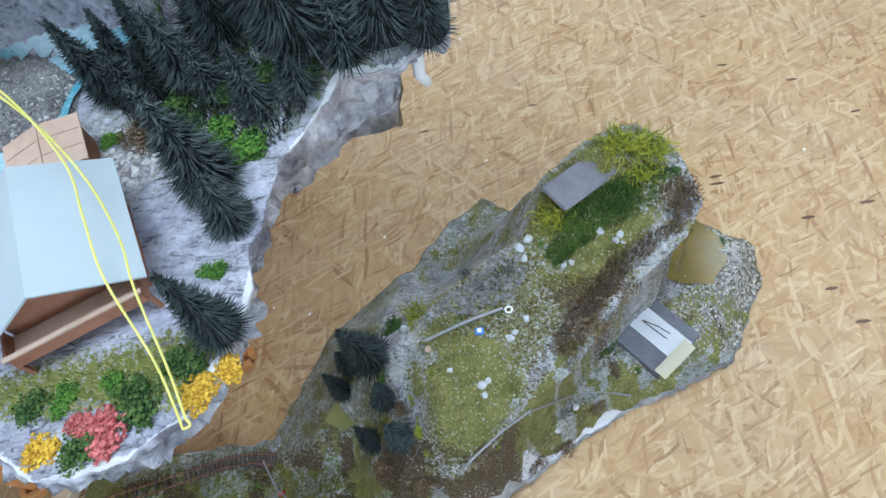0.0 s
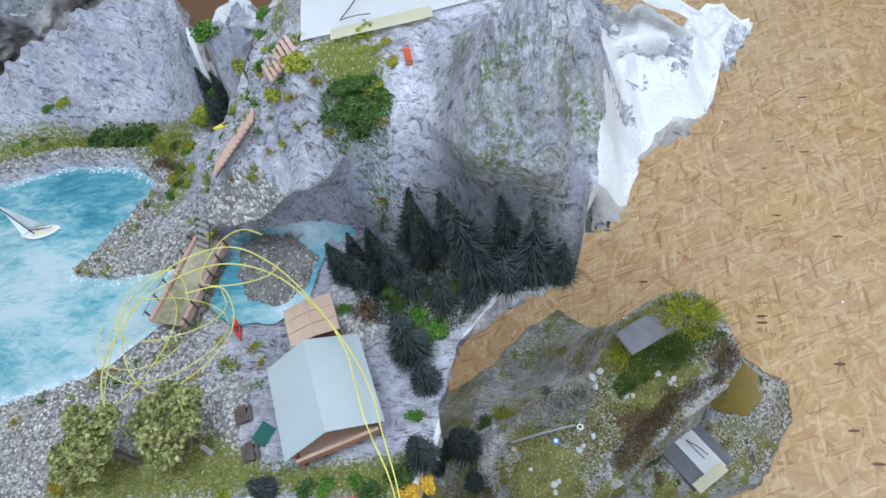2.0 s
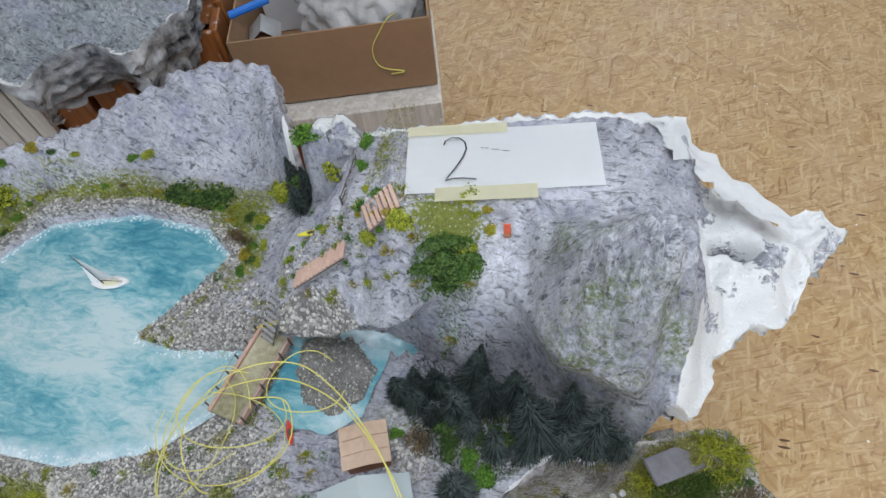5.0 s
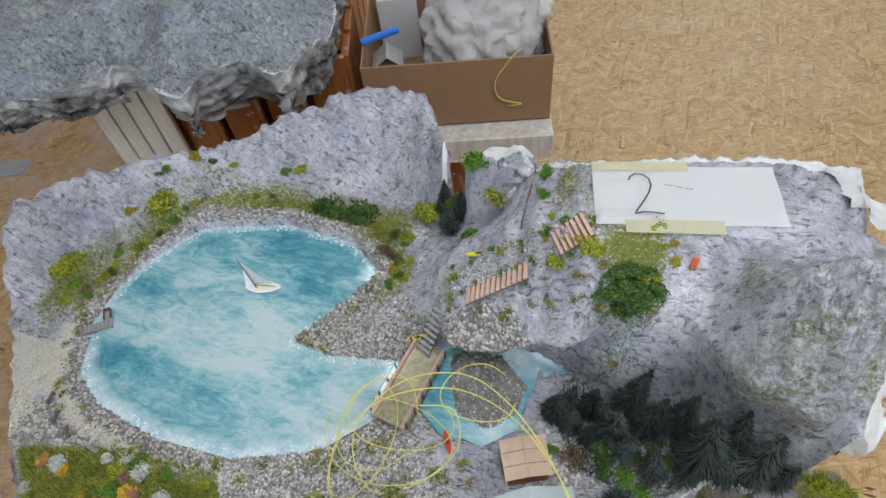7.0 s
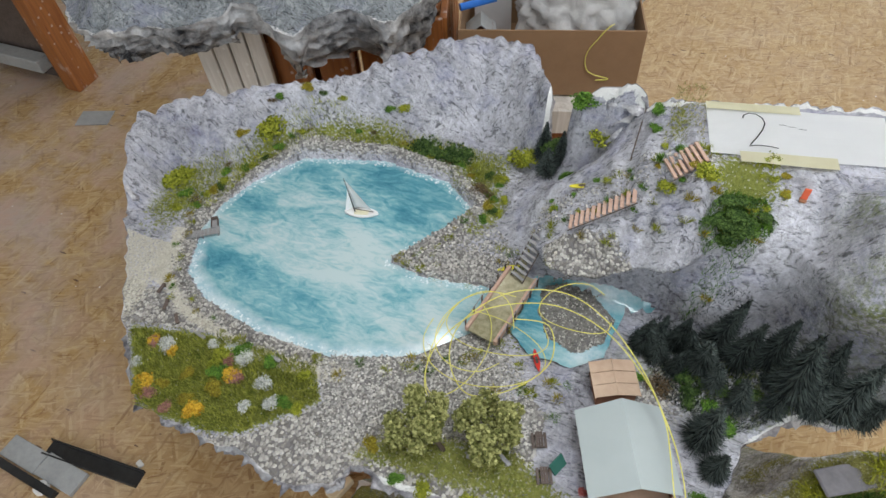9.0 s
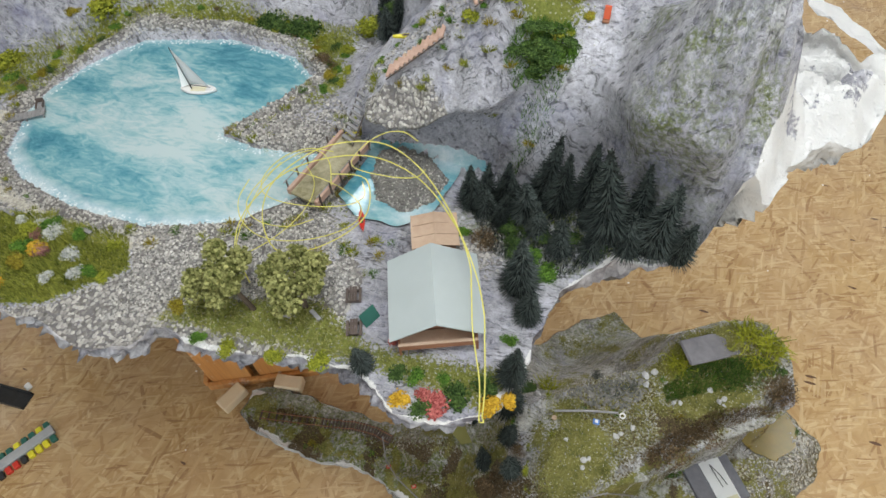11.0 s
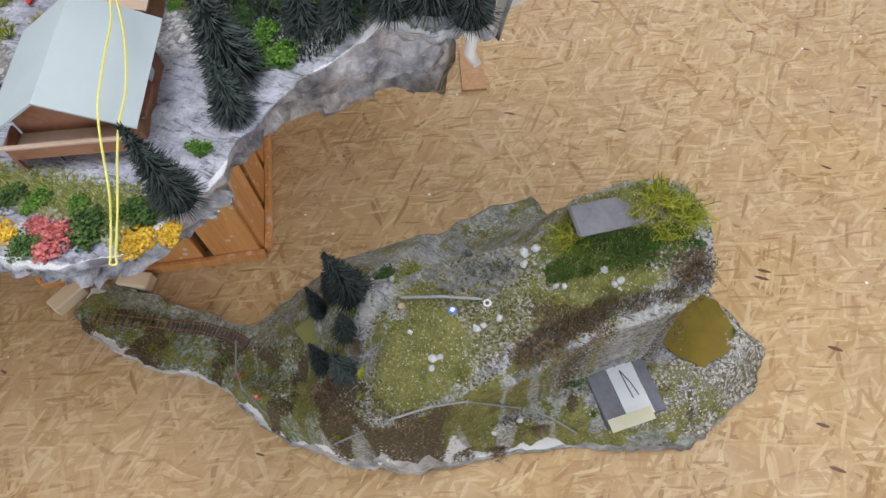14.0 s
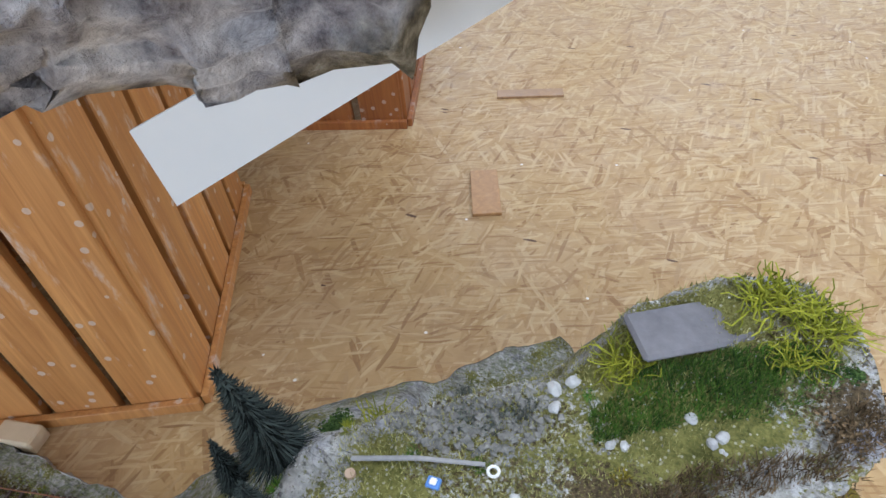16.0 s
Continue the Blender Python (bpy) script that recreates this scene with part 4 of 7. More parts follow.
def spike(verts, faces, base, tip, r):
    d = (tip - base).normalized()
    a = d.orthogonal().normalized() * r
    b = d.cross(a.normalized()) * r
    k = len(verts)
    verts += [tuple(base + a), tuple(base - 0.5 * a + 0.87 * b), tuple(base - 0.5 * a - 0.87 * b), tuple(tip)]
    faces += [(k, k + 1, k + 3), (k + 1, k + 2, k + 3), (k + 2, k, k + 3)]


def fir_meshes(h, r, seed, mat):
    rng = random.Random(seed)
    verts, faces = [], []
    layers = int(22 + h * 90)
    for i in range(layers):
        f = i / layers
        z = h * (0.08 + 0.92 * f)
        rad = r * (1 - f) ** 0.85 * (0.9 + 0.2 * rng.random()) + 0.0022
        n = int(12 + 40 * (1 - f))
        for j in range(n):
            a = 2 * math.pi * (j + rng.random()) / n
            out = rad * (0.78 + 0.30 * rng.random())
            d = Vector((math.cos(a), math.sin(a), 0))
            base = d * out * 0.25 + Vector((0, 0, z + 0.002))
            tip = d * out + Vector((0, 0, z - 0.10 * out + 0.012 * (rng.random() - 0.3)))
            spike(verts, faces, base, tip, 0.0009 + 0.0006 * rng.random())
    for j in range(10):
        a = rng.random() * 6.28
        spike(verts, faces, Vector((0, 0, h * 0.95)), Vector((0.004 * math.cos(a), 0.004 * math.sin(a), h * (1.0 + 0.03 * rng.random()))), 0.0016)
    crown = raw("crown", verts, faces, mat)
    # Black cone added inside the crown, standing in for shade between needles.
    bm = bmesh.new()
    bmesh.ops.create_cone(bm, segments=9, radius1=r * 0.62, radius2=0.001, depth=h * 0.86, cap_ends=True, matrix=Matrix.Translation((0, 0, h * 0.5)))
    shade_cone = mesh_from(bm, "shade_cone", CROWN_SHADE)
    bm = bmesh.new()
    tube(bm, [(0, 0, -0.006), (0, 0, h * 0.12)], 0.0035, 0.0028, 7)
    return crown, shade_cone, mesh_from(bm, "trunk", BARK)


FIRS = [fir_meshes(0.10, 0.025, 1, NEEDLES), fir_meshes(0.13, 0.029, 2, NEEDLES), fir_meshes(0.10, 0.030, 3, NEEDLES_B), fir_meshes(0.06, 0.022, 4, NEEDLES_B)]


def fir(kind, x, y, z, size=1.0, lean=(0, 0), label="dark green bottle-brush fir tree", group="", turn=0.0):
    ob = thing("fir_tree", (x, y, z), label, "tree", group)
    ob.matrix_world = pose(x, y, z - 0.002, lean[0], lean[1], turn) @ Matrix.Scale(size, 4)
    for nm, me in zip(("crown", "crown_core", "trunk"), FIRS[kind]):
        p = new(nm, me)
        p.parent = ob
    return ob


def blob_cloud(name, spots, count, bit, mat, seed=0, flat=1.0, leaf=False):
    """Many small rough clumps inside a few ellipsoids."""
    rng = random.Random(seed)
    verts, faces = [], []
    for _ in range(count):
        cx, cy, cz, r = spots[rng.randrange(len(spots))]
        while True:
            d = Vector((rng.uniform(-1, 1), rng.uniform(-1, 1), rng.uniform(-1, 1)))
            if 0.2 < d.length < 1:
                break
        d = d * (0.55 + 0.45 * d.length)
        c = Vector((cx, cy, cz)) + Vector((d.x * r, d.y * r, d.z * r * flat))
        s = bit * rng.uniform(0.6, 1.35)
        k = len(verts)
        q = Euler((rng.random() * 6, rng.random() * 6, rng.random() * 6)).to_matrix()
        if leaf:
            pts = [(-1, 0, 0), (0, -0.55, 0.15), (1.2, 0, 0), (0, 0.55, 0.15)]
            fs = [(0, 1, 2), (0, 2, 3)]
        else:
            pts = [(1, 0, 0), (-1, 0, 0), (0, 1, 0), (0, -1, 0), (0, 0, 1), (0, 0, -1)]
            fs = [(0, 2, 4), (2, 1, 4), (1, 3, 4), (3, 0, 4), (2, 0, 5), (1, 2, 5), (3, 1, 5), (0, 3, 5)]
        verts += [tuple(c + q @ (Vector(p) * s * rng.uniform(0.7, 1.2))) for p in pts]
        faces += [tuple(k + i for i in f) for f in fs]
    return raw(name, verts, faces, mat)


def leafy_tree(x, y, z, h, r, seed, lean):
    rng = random.Random(seed)
    ob = thing("deciduous_tree", (x, y, z), "leaning olive green leafy model tree beside the beach", "tree", "leafy trees by the beach", rz=40 * seed)
    top = Vector((lean[0], lean[1], h * 0.6))
    bm = bmesh.new()
    tube(bm, [(0, 0, -0.008), (top.x * 0.35, top.y * 0.35, h * 0.22), (top.x * 0.7, top.y * 0.7, h * 0.42), tuple(top)], 0.0042, 0.0018, 8)
    spots = []
    for k in range(9):
        a, e = 6.28 * k / 9 + rng.random(), rng.uniform(-0.1, 0.9)
        tip = top + Vector((math.cos(a) * r * 0.8 * math.cos(e), math.sin(a) * r * 0.8 * math.cos(e), r * 0.75 * math.sin(e)))
        tube(bm, [tuple(top * 0.75), tuple(top * 0.9 + (tip - top) * 0.4), tuple(tip)], 0.0016, 0.0006, 5)
        spots.append((*tip, r * rng.uniform(0.30, 0.46)))
    spots.append((top.x, top.y, top.z + r * 0.3, r * 0.5))
    part("trunk", bm, BARK, ob)
    me = blob_cloud("crown", spots, 2200, 0.0030, LEAF, seed, 0.85)
    p = new("crown", me)
    p.parent = ob
    ob.rotation_euler = (0, 0, 0)
    return ob


BUSHES = {}


def bush(kind, x, y, z, r, label, category="bush", group="", flat=0.75, stretch=(1, 1), turn=0.0):
    """A foam or fibre shrub: one template per kind, scaled."""
    mats = dict(moss=MOSS, ochre=OCHRE, gold=GOLD, rose=ROSE, green=GREEN, deep=DEEP, pale=PALE, pink=PINKISH, thicket=THICKET, grey=GREYLEAF)
    if kind not in BUSHES:
        rng = random.Random(len(kind) * 7)
        spots = [(rng.uniform(-0.5, 0.5), rng.uniform(-0.5, 0.5), rng.uniform(0.15, 0.5), rng.uniform(0.35, 0.6)) for _ in range(6)] + [(0, 0, 0.3, 0.7)]
        BUSHES[kind] = blob_cloud("foliage", spots, 900 if kind != "thicket" else 1500, 0.075 if kind not in ("gold", "rose", "thicket") else 0.10 if kind != "thicket" else 0.055, mats[kind], len(kind), 0.8, leaf=kind in ("thicket", "grey"))
    ob = tagged(new("shrub" if category == "bush" else "flower_clump", BUSHES[kind]), label, category, group)
    ob.matrix_world = pose(x, y, z - 0.1 * r, 0, 0, turn) @ Matrix.Diagonal((r * stretch[0], r * stretch[1], r * flat, 1))
    return ob


def tuft_mesh(mat, seed, n=70, length=1.0):
    rng = random.Random(seed)
    verts, faces = [], []
    for _ in range(n):
        a, rr = rng.random() * 6.28, rng.random() ** 0.5
        base = Vector((math.cos(a) * rr * 0.45, math.sin(a) * rr * 0.45, 0))
        tip = Vector((math.cos(a) * rr * 1.0, math.sin(a) * rr * 1.0, length * (1.05 - 0.5 * rr) * rng.uniform(0.7, 1.1)))
        spike(verts, faces, base, tip, 0.05)
    return raw("blades", verts, faces, mat)


TUFTS = {"moss": tuft_mesh(MOSS, 1), "ochre": tuft_mesh(OCHRE, 2), "green": tuft_mesh(GREEN, 3), "straw": tuft_mesh(STRAW, 4), "deep": tuft_mesh(DEEP, 5)}


def tuft(kind, x, y, z, r=0.008, group="grass tufts", label="small yellow-green static grass tuft"):
    ob = tagged(new("grass_tuft", TUFTS[kind]), label, "grass tuft", group)
    ob.matrix_world = pose(x, y, z - 0.001, 0, 0, (x * 7919 + y * 104729) % 360) @ Matrix.Diagonal((r, r, r * 0.75, 1))
    return ob


def scatter_inside(poly, count, seed, ok=None):
    rng = random.Random(seed)
    xs, ys = [p[0] for p in poly], [p[1] for p in poly]
    px = np.array([rng.uniform(min(xs), max(xs)) for _ in range(count * 3)])
    py = np.array([rng.uniform(min(ys), max(ys)) for _ in range(count * 3)])
    keep = inside(px, py, poly)
    if ok is not None:
        keep &= ok(px, py)
    return px[keep][:count], py[keep][:count]


def blades(name, poly, count, height, length, mat, label, seed, ok=None):
    """A field of short static grass."""
    px, py = scatter_inside(poly, count, seed, ok)
    pz = height(px, py)
    rng = random.Random(seed)
    verts, faces = [], []
    for x, y, z in zip(px, py, pz):
        a, l = rng.random() * 6.28, length * rng.uniform(0.5, 1.3)
        w = 0.0006
        k = len(verts)
        tx, ty = rng.uniform(-0.6, 0.6) * l, rng.uniform(-0.6, 0.6) * l
        verts += [(x - w * math.cos(a), y - w * math.sin(a), z - 0.0005), (x + w * math.cos(a), y + w * math.sin(a), z - 0.0005), (x + tx, y + ty, z + l)]
        faces += [(k, k + 1, k + 2)]
    return tagged(new(name, raw(name, verts, faces, mat)), label, "grass", kind="stuff")


STONE = Mat("pebble_stone", 0.85)
STONE.color(STONE.mix(0.3, STONE.ramp(STONE.island(), [(0.0, (0.13, 0.125, 0.12)), (0.4, (0.30, 0.29, 0.28)), (0.75, (0.46, 0.44, 0.42)), (1.0, (0.68, 0.66, 0.62))]), STONE.ramp(STONE.noise(300, 3), [(0.3, 0.5), (0.7, 1.2)]), "MULTIPLY"))
STONE = STONE.m


def pebbles(name, poly, count, height, size, label, seed, ok=None, mat=None):
    px, py = scatter_inside(poly, count, seed, ok)
    pz = height(px, py)
    rng = random.Random(seed)
    verts, faces = [], []
    for x, y, z in zip(px, py, pz):
        s = size * rng.uniform(0.5, 1.5)
        q = Euler((rng.random() * 6, rng.random() * 6, rng.random() * 6)).to_matrix()
        k = len(verts)
        for p in ((1, 0, 0), (-1, 0, 0), (0, 1, 0), (0, -1, 0), (0, 0, 0.8), (0, 0, -0.8)):
            v = q @ (Vector(p) * s * rng.uniform(0.7, 1.2))
            verts.append((x + v.x, y + v.y, z + v.z * 0.7 + s * 0.2))
        faces += [tuple(k + i for i in f) for f in ((0, 2, 4), (2, 1, 4), (1, 3, 4), (3, 0, 4), (2, 0, 5), (1, 2, 5), (3, 1, 5), (0, 3, 5))]
    return tagged(new(name, raw(name, verts, faces, mat or STONE)), label, "gravel", kind="stuff")


RUBBLE = speckled("dark_rubble_stone", (0.06, 0.06, 0.055), (0.34, 0.33, 0.31), 140, 0.85, 0.001)
WHITE_STONE = speckled("pale_stone", (0.30, 0.30, 0.31), (0.62, 0.62, 0.62), 160, 0.8, 0.001)


def rock(x, y, z, r, seed, label="small pale rounded rock lying in the grass", group="pale rocks"):
    bm = bmesh.new()
    bmesh.ops.create_icosphere(bm, subdivisions=2, radius=1.0)
    for v in bm.verts:
        v.co *= 1 + 0.35 * noise.noise(v.co * 1.3 + Vector((seed * 3.1, 0, 0)))
        v.co = Vector((v.co.x * r, v.co.y * r * 0.8, v.co.z * r * 0.7))
    ob = solid("rock", bm, WHITE_STONE, label, "rock", group)
    ob.matrix_world = pose(x, y, z + r * 0.3, 0, 0, seed * 57)
    return ob


# ---------------------------------------------------------------- upper landscape: woods and plants
FOREST = [(0, -0.20, 0.545, 0.95), (0, -0.185, 0.552, 0.8), (0, -0.155, 0.560, 0.9), (1, -0.107, 0.568, 1.0), (1, -0.077, 0.540, 0.9), (1, -0.006, 0.508, 1.25), (2, 0.050, 0.508, 1.2), (3, -0.022, 0.490, 1.0), (3, -0.06, 0.488, 1.0),
          (0, -0.152, 0.515, 0.65), (1, -0.042, 0.540, 0.95), (2, 0.082, 0.512, 0.85), (3, -0.118, 0.53, 1.2), (3, -0.095, 0.505, 0.9), (0, -0.130, 0.545, 0.75), (0, -0.035, 0.512, 0.7), (3, 0.022, 0.50, 1.2), (0, 0.025, 0.525, 0.9), (3, -0.175, 0.53, 0.9)]
for kind, x, y, size in FOREST:
    fir(kind, x, y, float(main_height(np.array([x]), np.array([y]))[0]), size, (random.uniform(2, 10), random.uniform(-4, 4)), group="fir wood below the mountain", turn=x * 9000)
fir(2, -0.098, 0.428, ground(-0.098, 0.428), 1.1, (2, 0), "grey-green bottle-brush fir tree beside the house", "firs by the house")
fir(3, -0.078, 0.388, ground(-0.078, 0.388), 1.0, (0, 3), "small grey-green fir tree beside the house", "firs by the house")
fir(1, -0.075, 0.30, ground(-0.075, 0.30), 0.75, (4, 4), "bushy dark fir tree at the landscape's edge", "firs by the house")
fir(3, -0.25, 0.262, ground(-0.25, 0.262), 0.8, (3, -3), "small dark fir tree at the landscape's edge", "firs by the house")
for kind, x, y, size in [(0, -0.44, 0.835, 0.85), (0, -0.405, 0.812, 0.75), (3, -0.425, 0.80, 1.0)]:
    fir(kind, x, y, ground(x, y), size, (4, 2), "dark fir tree in the rock hollow", "firs in the hollow")

leafy_tree(-0.415, 0.290, ground(-0.415, 0.290), 0.085, 0.042, 1, (-0.04, 0.010))
leafy_tree(-0.355, 0.315, ground(-0.355, 0.315), 0.065, 0.047, 2, (-0.006, 0.01))

for k, (kind, x, y, r, label) in enumerate([
    ("moss", -1.085, 0.60, 0.040, "lime green shrub against the rock wall"), ("moss", -0.955, 0.755, 0.042, "lime green shrub against the rock wall"),
    ("deep", -0.665, 0.828, 0.042, "dark green foam bush below the rock wall"), ("deep", -0.61, 0.83, 0.040, "dark green foam bush below the rock wall"), ("deep", -0.645, 0.815, 0.02, "dark green foam bush on the lake shore"), ("moss", -0.49, 0.845, 0.034, "yellow-green shrub below the rock wall"),
    ("moss", -0.335, 0.80, 0.034, "yellow-green shrub in the rock hollow"), ("deep", -0.41, 0.825, 0.032, "dark green shrub in the rock hollow"), ("moss", -0.455, 0.838, 0.030, "yellow-green shrub in the rock hollow"), ("green", -0.375, 0.815, 0.026, "green shrub in the rock hollow"), ("green", -0.375, 0.778, 0.024, "green shrub in the rock hollow"),
    ("green", -0.265, 0.775, 0.014, "green shrub behind the wooden fence"), ("green", -0.262, 0.74, 0.012, "green shrub behind the wooden fence"), ("moss", -0.19, 0.642, 0.020, "olive moss bush over the gorge"), ("moss", -0.225, 0.640, 0.018, "olive moss bush over the gorge"), ("moss", -0.115, 0.69, 0.018, "olive moss bush beside the paper"),
    ("rose", -0.145, 0.243, 0.020, "rose red flowering bush before the house"), ("rose", -0.165, 0.25, 0.012, "rose red flowering bush before the house"), ("gold", -0.193, 0.238, 0.015, "golden yellow flowering bush before the house"), ("gold", -0.092, 0.262, 0.016, "golden yellow flowering bush at the edge"), ("gold", -0.072, 0.272, 0.012, "golden yellow flowering bush at the edge"),
    ("rose", -0.228, 0.302, 0.008, "small red flowering bush beside the house"), ("green", -0.185, 0.268, 0.014, "fresh green shrub before the house"), ("green", -0.15, 0.272, 0.012, "fresh green shrub before the house"), ("deep", -0.125, 0.262, 0.022, "dark green low bush before the house"), ("deep", -0.10, 0.285, 0.018, "dark green low bush before the house"), ("deep", -0.165, 0.235, 0.018, "dark green low bush at the edge"), ("deep", -0.21, 0.265, 0.016, "dark green low bush before the house"),
    ("green", -0.09, 0.35, 0.012, "fresh green shrub beside the house"), ("green", -0.075, 0.455, 0.022, "green shrub at the wood's edge"), ("green", -0.095, 0.475, 0.020, "green shrub at the wood's edge"), ("ochre", -0.512, 0.258, 0.014, "yellow ochre bush on the gravel"), ("green", -0.195, 0.49, 0.012, "green shrub beside the shed"), ("deep", -0.36, 0.51, 0.012, "dark green bush beside the bridge"),
    ("thicket", -0.165, 0.485, 0.026, "brown thicket between shed and wood"), ("thicket", -0.53, 0.745, 0.022, "brown thicket on the lake shore"), ("ochre", -0.20, 0.66, 0.012, "ochre bush beside the wooden stairs"), ("moss", -0.36, 0.235, 0.015, "olive moss bush at the landscape's edge"), ("moss", -0.30, 0.248, 0.018, "olive moss bush at the landscape's edge"), ("moss", -0.42, 0.232, 0.016, "olive moss bush at the landscape's edge"), ("green", -0.46, 0.228, 0.012, "green bush at the landscape's edge")]):
    bush(kind, x, y, ground(x, y), r, label, turn=k * 47)

for k in range(13):
    x, y = -0.135 + 0.034 * math.cos(k * 2.4) * (k / 12) ** 0.5, 0.640 + 0.018 * math.sin(k * 2.4) * (k / 12) ** 0.5
    bush("deep", x, y, ground(x, y), 0.024, "low dark green grass cushion on the mountain shoulder", group="grass cushions on the shoulder", flat=0.32, turn=k * 29)
for x, y in [(-0.145, 0.630), (-0.107, 0.618), (-0.17, 0.612), (-0.135, 0.598), (-0.12, 0.648), (-0.172, 0.640)]:
    tuft("ochre", x, y, ground(x, y) + 0.004, 0.012, label="yellow static grass tuft on the green patch")
rng = random.Random(12)
for k in range(16):
    x, y = rng.uniform(-0.15, 0.07), rng.uniform(0.478, 0.515)
    if signed(np.array([x]), np.array([y]), MAIN)[0] > 0.012:
        bush("deep", x, y, ground(x, y), rng.uniform(0.012, 0.02), "dark green low shrub under the firs", group="undergrowth of the wood", turn=k * 41)
rng = random.Random(11)
for k in range(44):
    # low shrubs on the bank between the lake and the rock wall
    a = 10.3 + 6.4 * k / 44
    p, q = Vector(LAKE[int(a) % 17]), Vector(LAKE[(int(a) + 1) % 17])
    c = p.lerp(q, a - int(a))
    out = (c - Vector((-0.75, 0.57))).normalized() * rng.uniform(0.025, 0.075)
    kind = ("green", "moss", "deep", "ochre", "moss", "green", "thicket")[k % 7]
    word = {"green": "fresh green", "moss": "lime green", "deep": "dark green", "ochre": "ochre yellow", "thicket": "brown"}[kind]
    bush(kind, c.x + out.x, c.y + out.y, ground(c.x + out.x, c.y + out.y), rng.uniform(0.009, 0.017), word + " low shrub on the lake bank", group="shrubs on the lake bank", turn=k * 61)
for k in range(34):
    kind = ("gold", "pale", "pink", "ochre", "pale", "moss", "green")[k % 7]
    px, py = scatter_inside([(-0.95, 0.285), (-0.79, 0.325), (-0.65, 0.325), (-0.61, 0.28), (-0.69, 0.21), (-0.85, 0.195)], 1, 100 + k)
    if len(px):
        x, y = float(px[0]), float(py[0])
        word = {"gold": "yellow", "pale": "white", "pink": "dusty pink", "ochre": "ochre yellow", "moss": "lime green", "green": "fresh green"}[kind]
        bush(kind, x, y, ground(x, y) + 0.004, rng.uniform(0.011, 0.018), word + " blossom clump in the meadow", "flower clump", "meadow flowers", 0.8, turn=k * 31)

for k in range(150):
    # tufts along the shore, the paths and the gorge
    if k < 70:
        a = k / 70 * 17
        i = int(a)
        p, q = Vector(LAKE[i]), Vector(LAKE[(i + 1) % 17])
        c = p.lerp(q, a - i)
        out = (c - Vector((-0.75, 0.57))).normalized() * rng.uniform(0.012, 0.045)
        x, y = c.x + out.x, c.y + out.y
    elif k < 120:
        x, y = rng.uniform(-0.46, -0.17), rng.uniform(0.60, 0.69)
    else:
        x, y = rng.uniform(-0.55, -0.28), rng.uniform(0.38, 0.46)
    tuft(("moss", "ochre", "green", "moss")[k % 4], x, y, ground(x, y), rng.uniform(0.008, 0.014))
for k in range(26):
    # moss and grass cushions on the rock shoulder round the stairs
    x, y = rng.uniform(-0.40, -0.09), rng.uniform(0.615, 0.70)
    if signed(np.array([x]), np.array([y]), CLIFF)[0] > 0.008:
        bush(("moss", "ochre", "moss", "green")[k % 4], x, y, ground(x, y), rng.uniform(0.006, 0.012), "small yellow-green moss cushion on the rock", group="moss cushions on the rock", flat=0.5, turn=k * 37)
for x, y in [(-0.61, 0.575), (-0.59, 0.585), (-0.575, 0.575), (-0.56, 0.592), (-0.545, 0.58), (-0.58, 0.60)]:
    tuft("moss", x, y, ground(x, y), 0.008)

MEADOW = [(-0.955, 0.295), (-0.79, 0.335), (-0.64, 0.335), (-0.61, 0.29), (-0.69, 0.21), (-0.73, 0.195), (-0.86, 0.19)]
blades("meadow_grass", MEADOW, 16000, main_height, 0.010, GRASS, "mixed green static grass of the meadow", 1)
blades("lawn_grass", [(-0.53, 0.235), (-0.24, 0.265), (-0.10, 0.25), (-0.08, 0.31), (-0.25, 0.29), (-0.34, 0.33), (-0.50, 0.29)], 4500, main_height, 0.005, STRAW, "thin static grass before the house", 2)
blades("shore_grass", [(-1.10, 0.50), (-1.0, 0.56), (-0.96, 0.70), (-0.85, 0.79), (-0.60, 0.81), (-0.50, 0.75), (-0.50, 0.85), (-0.65, 0.86), (-0.90, 0.81), (-1.09, 0.63)], 11000, main_height, 0.009, GRASS, "static grass along the lake shore", 3)
blades("terrace_grass", [(-0.25, 0.69), (-0.20, 0.69), (-0.21, 0.83), (-0.25, 0.83)], 900, main_height, 0.004, STRAW, "dry static grass beside the paper", 4)
# Dark fibres added over the pale ground in place of the firs' shade.
blades("wood_floor", [(-0.21, 0.55), (-0.16, 0.475), (-0.10, 0.45), (-0.05, 0.455), (0.0, 0.495), (0.09, 0.51), (0.06, 0.535), (-0.02, 0.56), (-0.08, 0.60), (-0.19, 0.60)], 9000, main_height, 0.009, NEEDLES, "dark fibres standing in for shade under the fir wood", 31)
blades("shoulder_grass", [(-0.178, 0.612), (-0.15, 0.596), (-0.115, 0.598), (-0.092, 0.625), (-0.105, 0.655), (-0.14, 0.662), (-0.17, 0.645)], 2600, surface, 0.009, GREEN, "green static grass on the mountain shoulder", 33)
off_lake = lambda x, y: (signed(x, y, LAKE) < 0.012) & (signed(x, y, MEADOW) < 0)
pebbles("beach_gravel", [(-0.64, 0.35), (-0.50, 0.40), (-0.42, 0.50), (-0.36, 0.44), (-0.30, 0.36), (-0.48, 0.28), (-0.60, 0.21), (-0.61, 0.29)], 5200, main_height, 0.0021, "grey and white gravel of the beach", 5, off_lake)
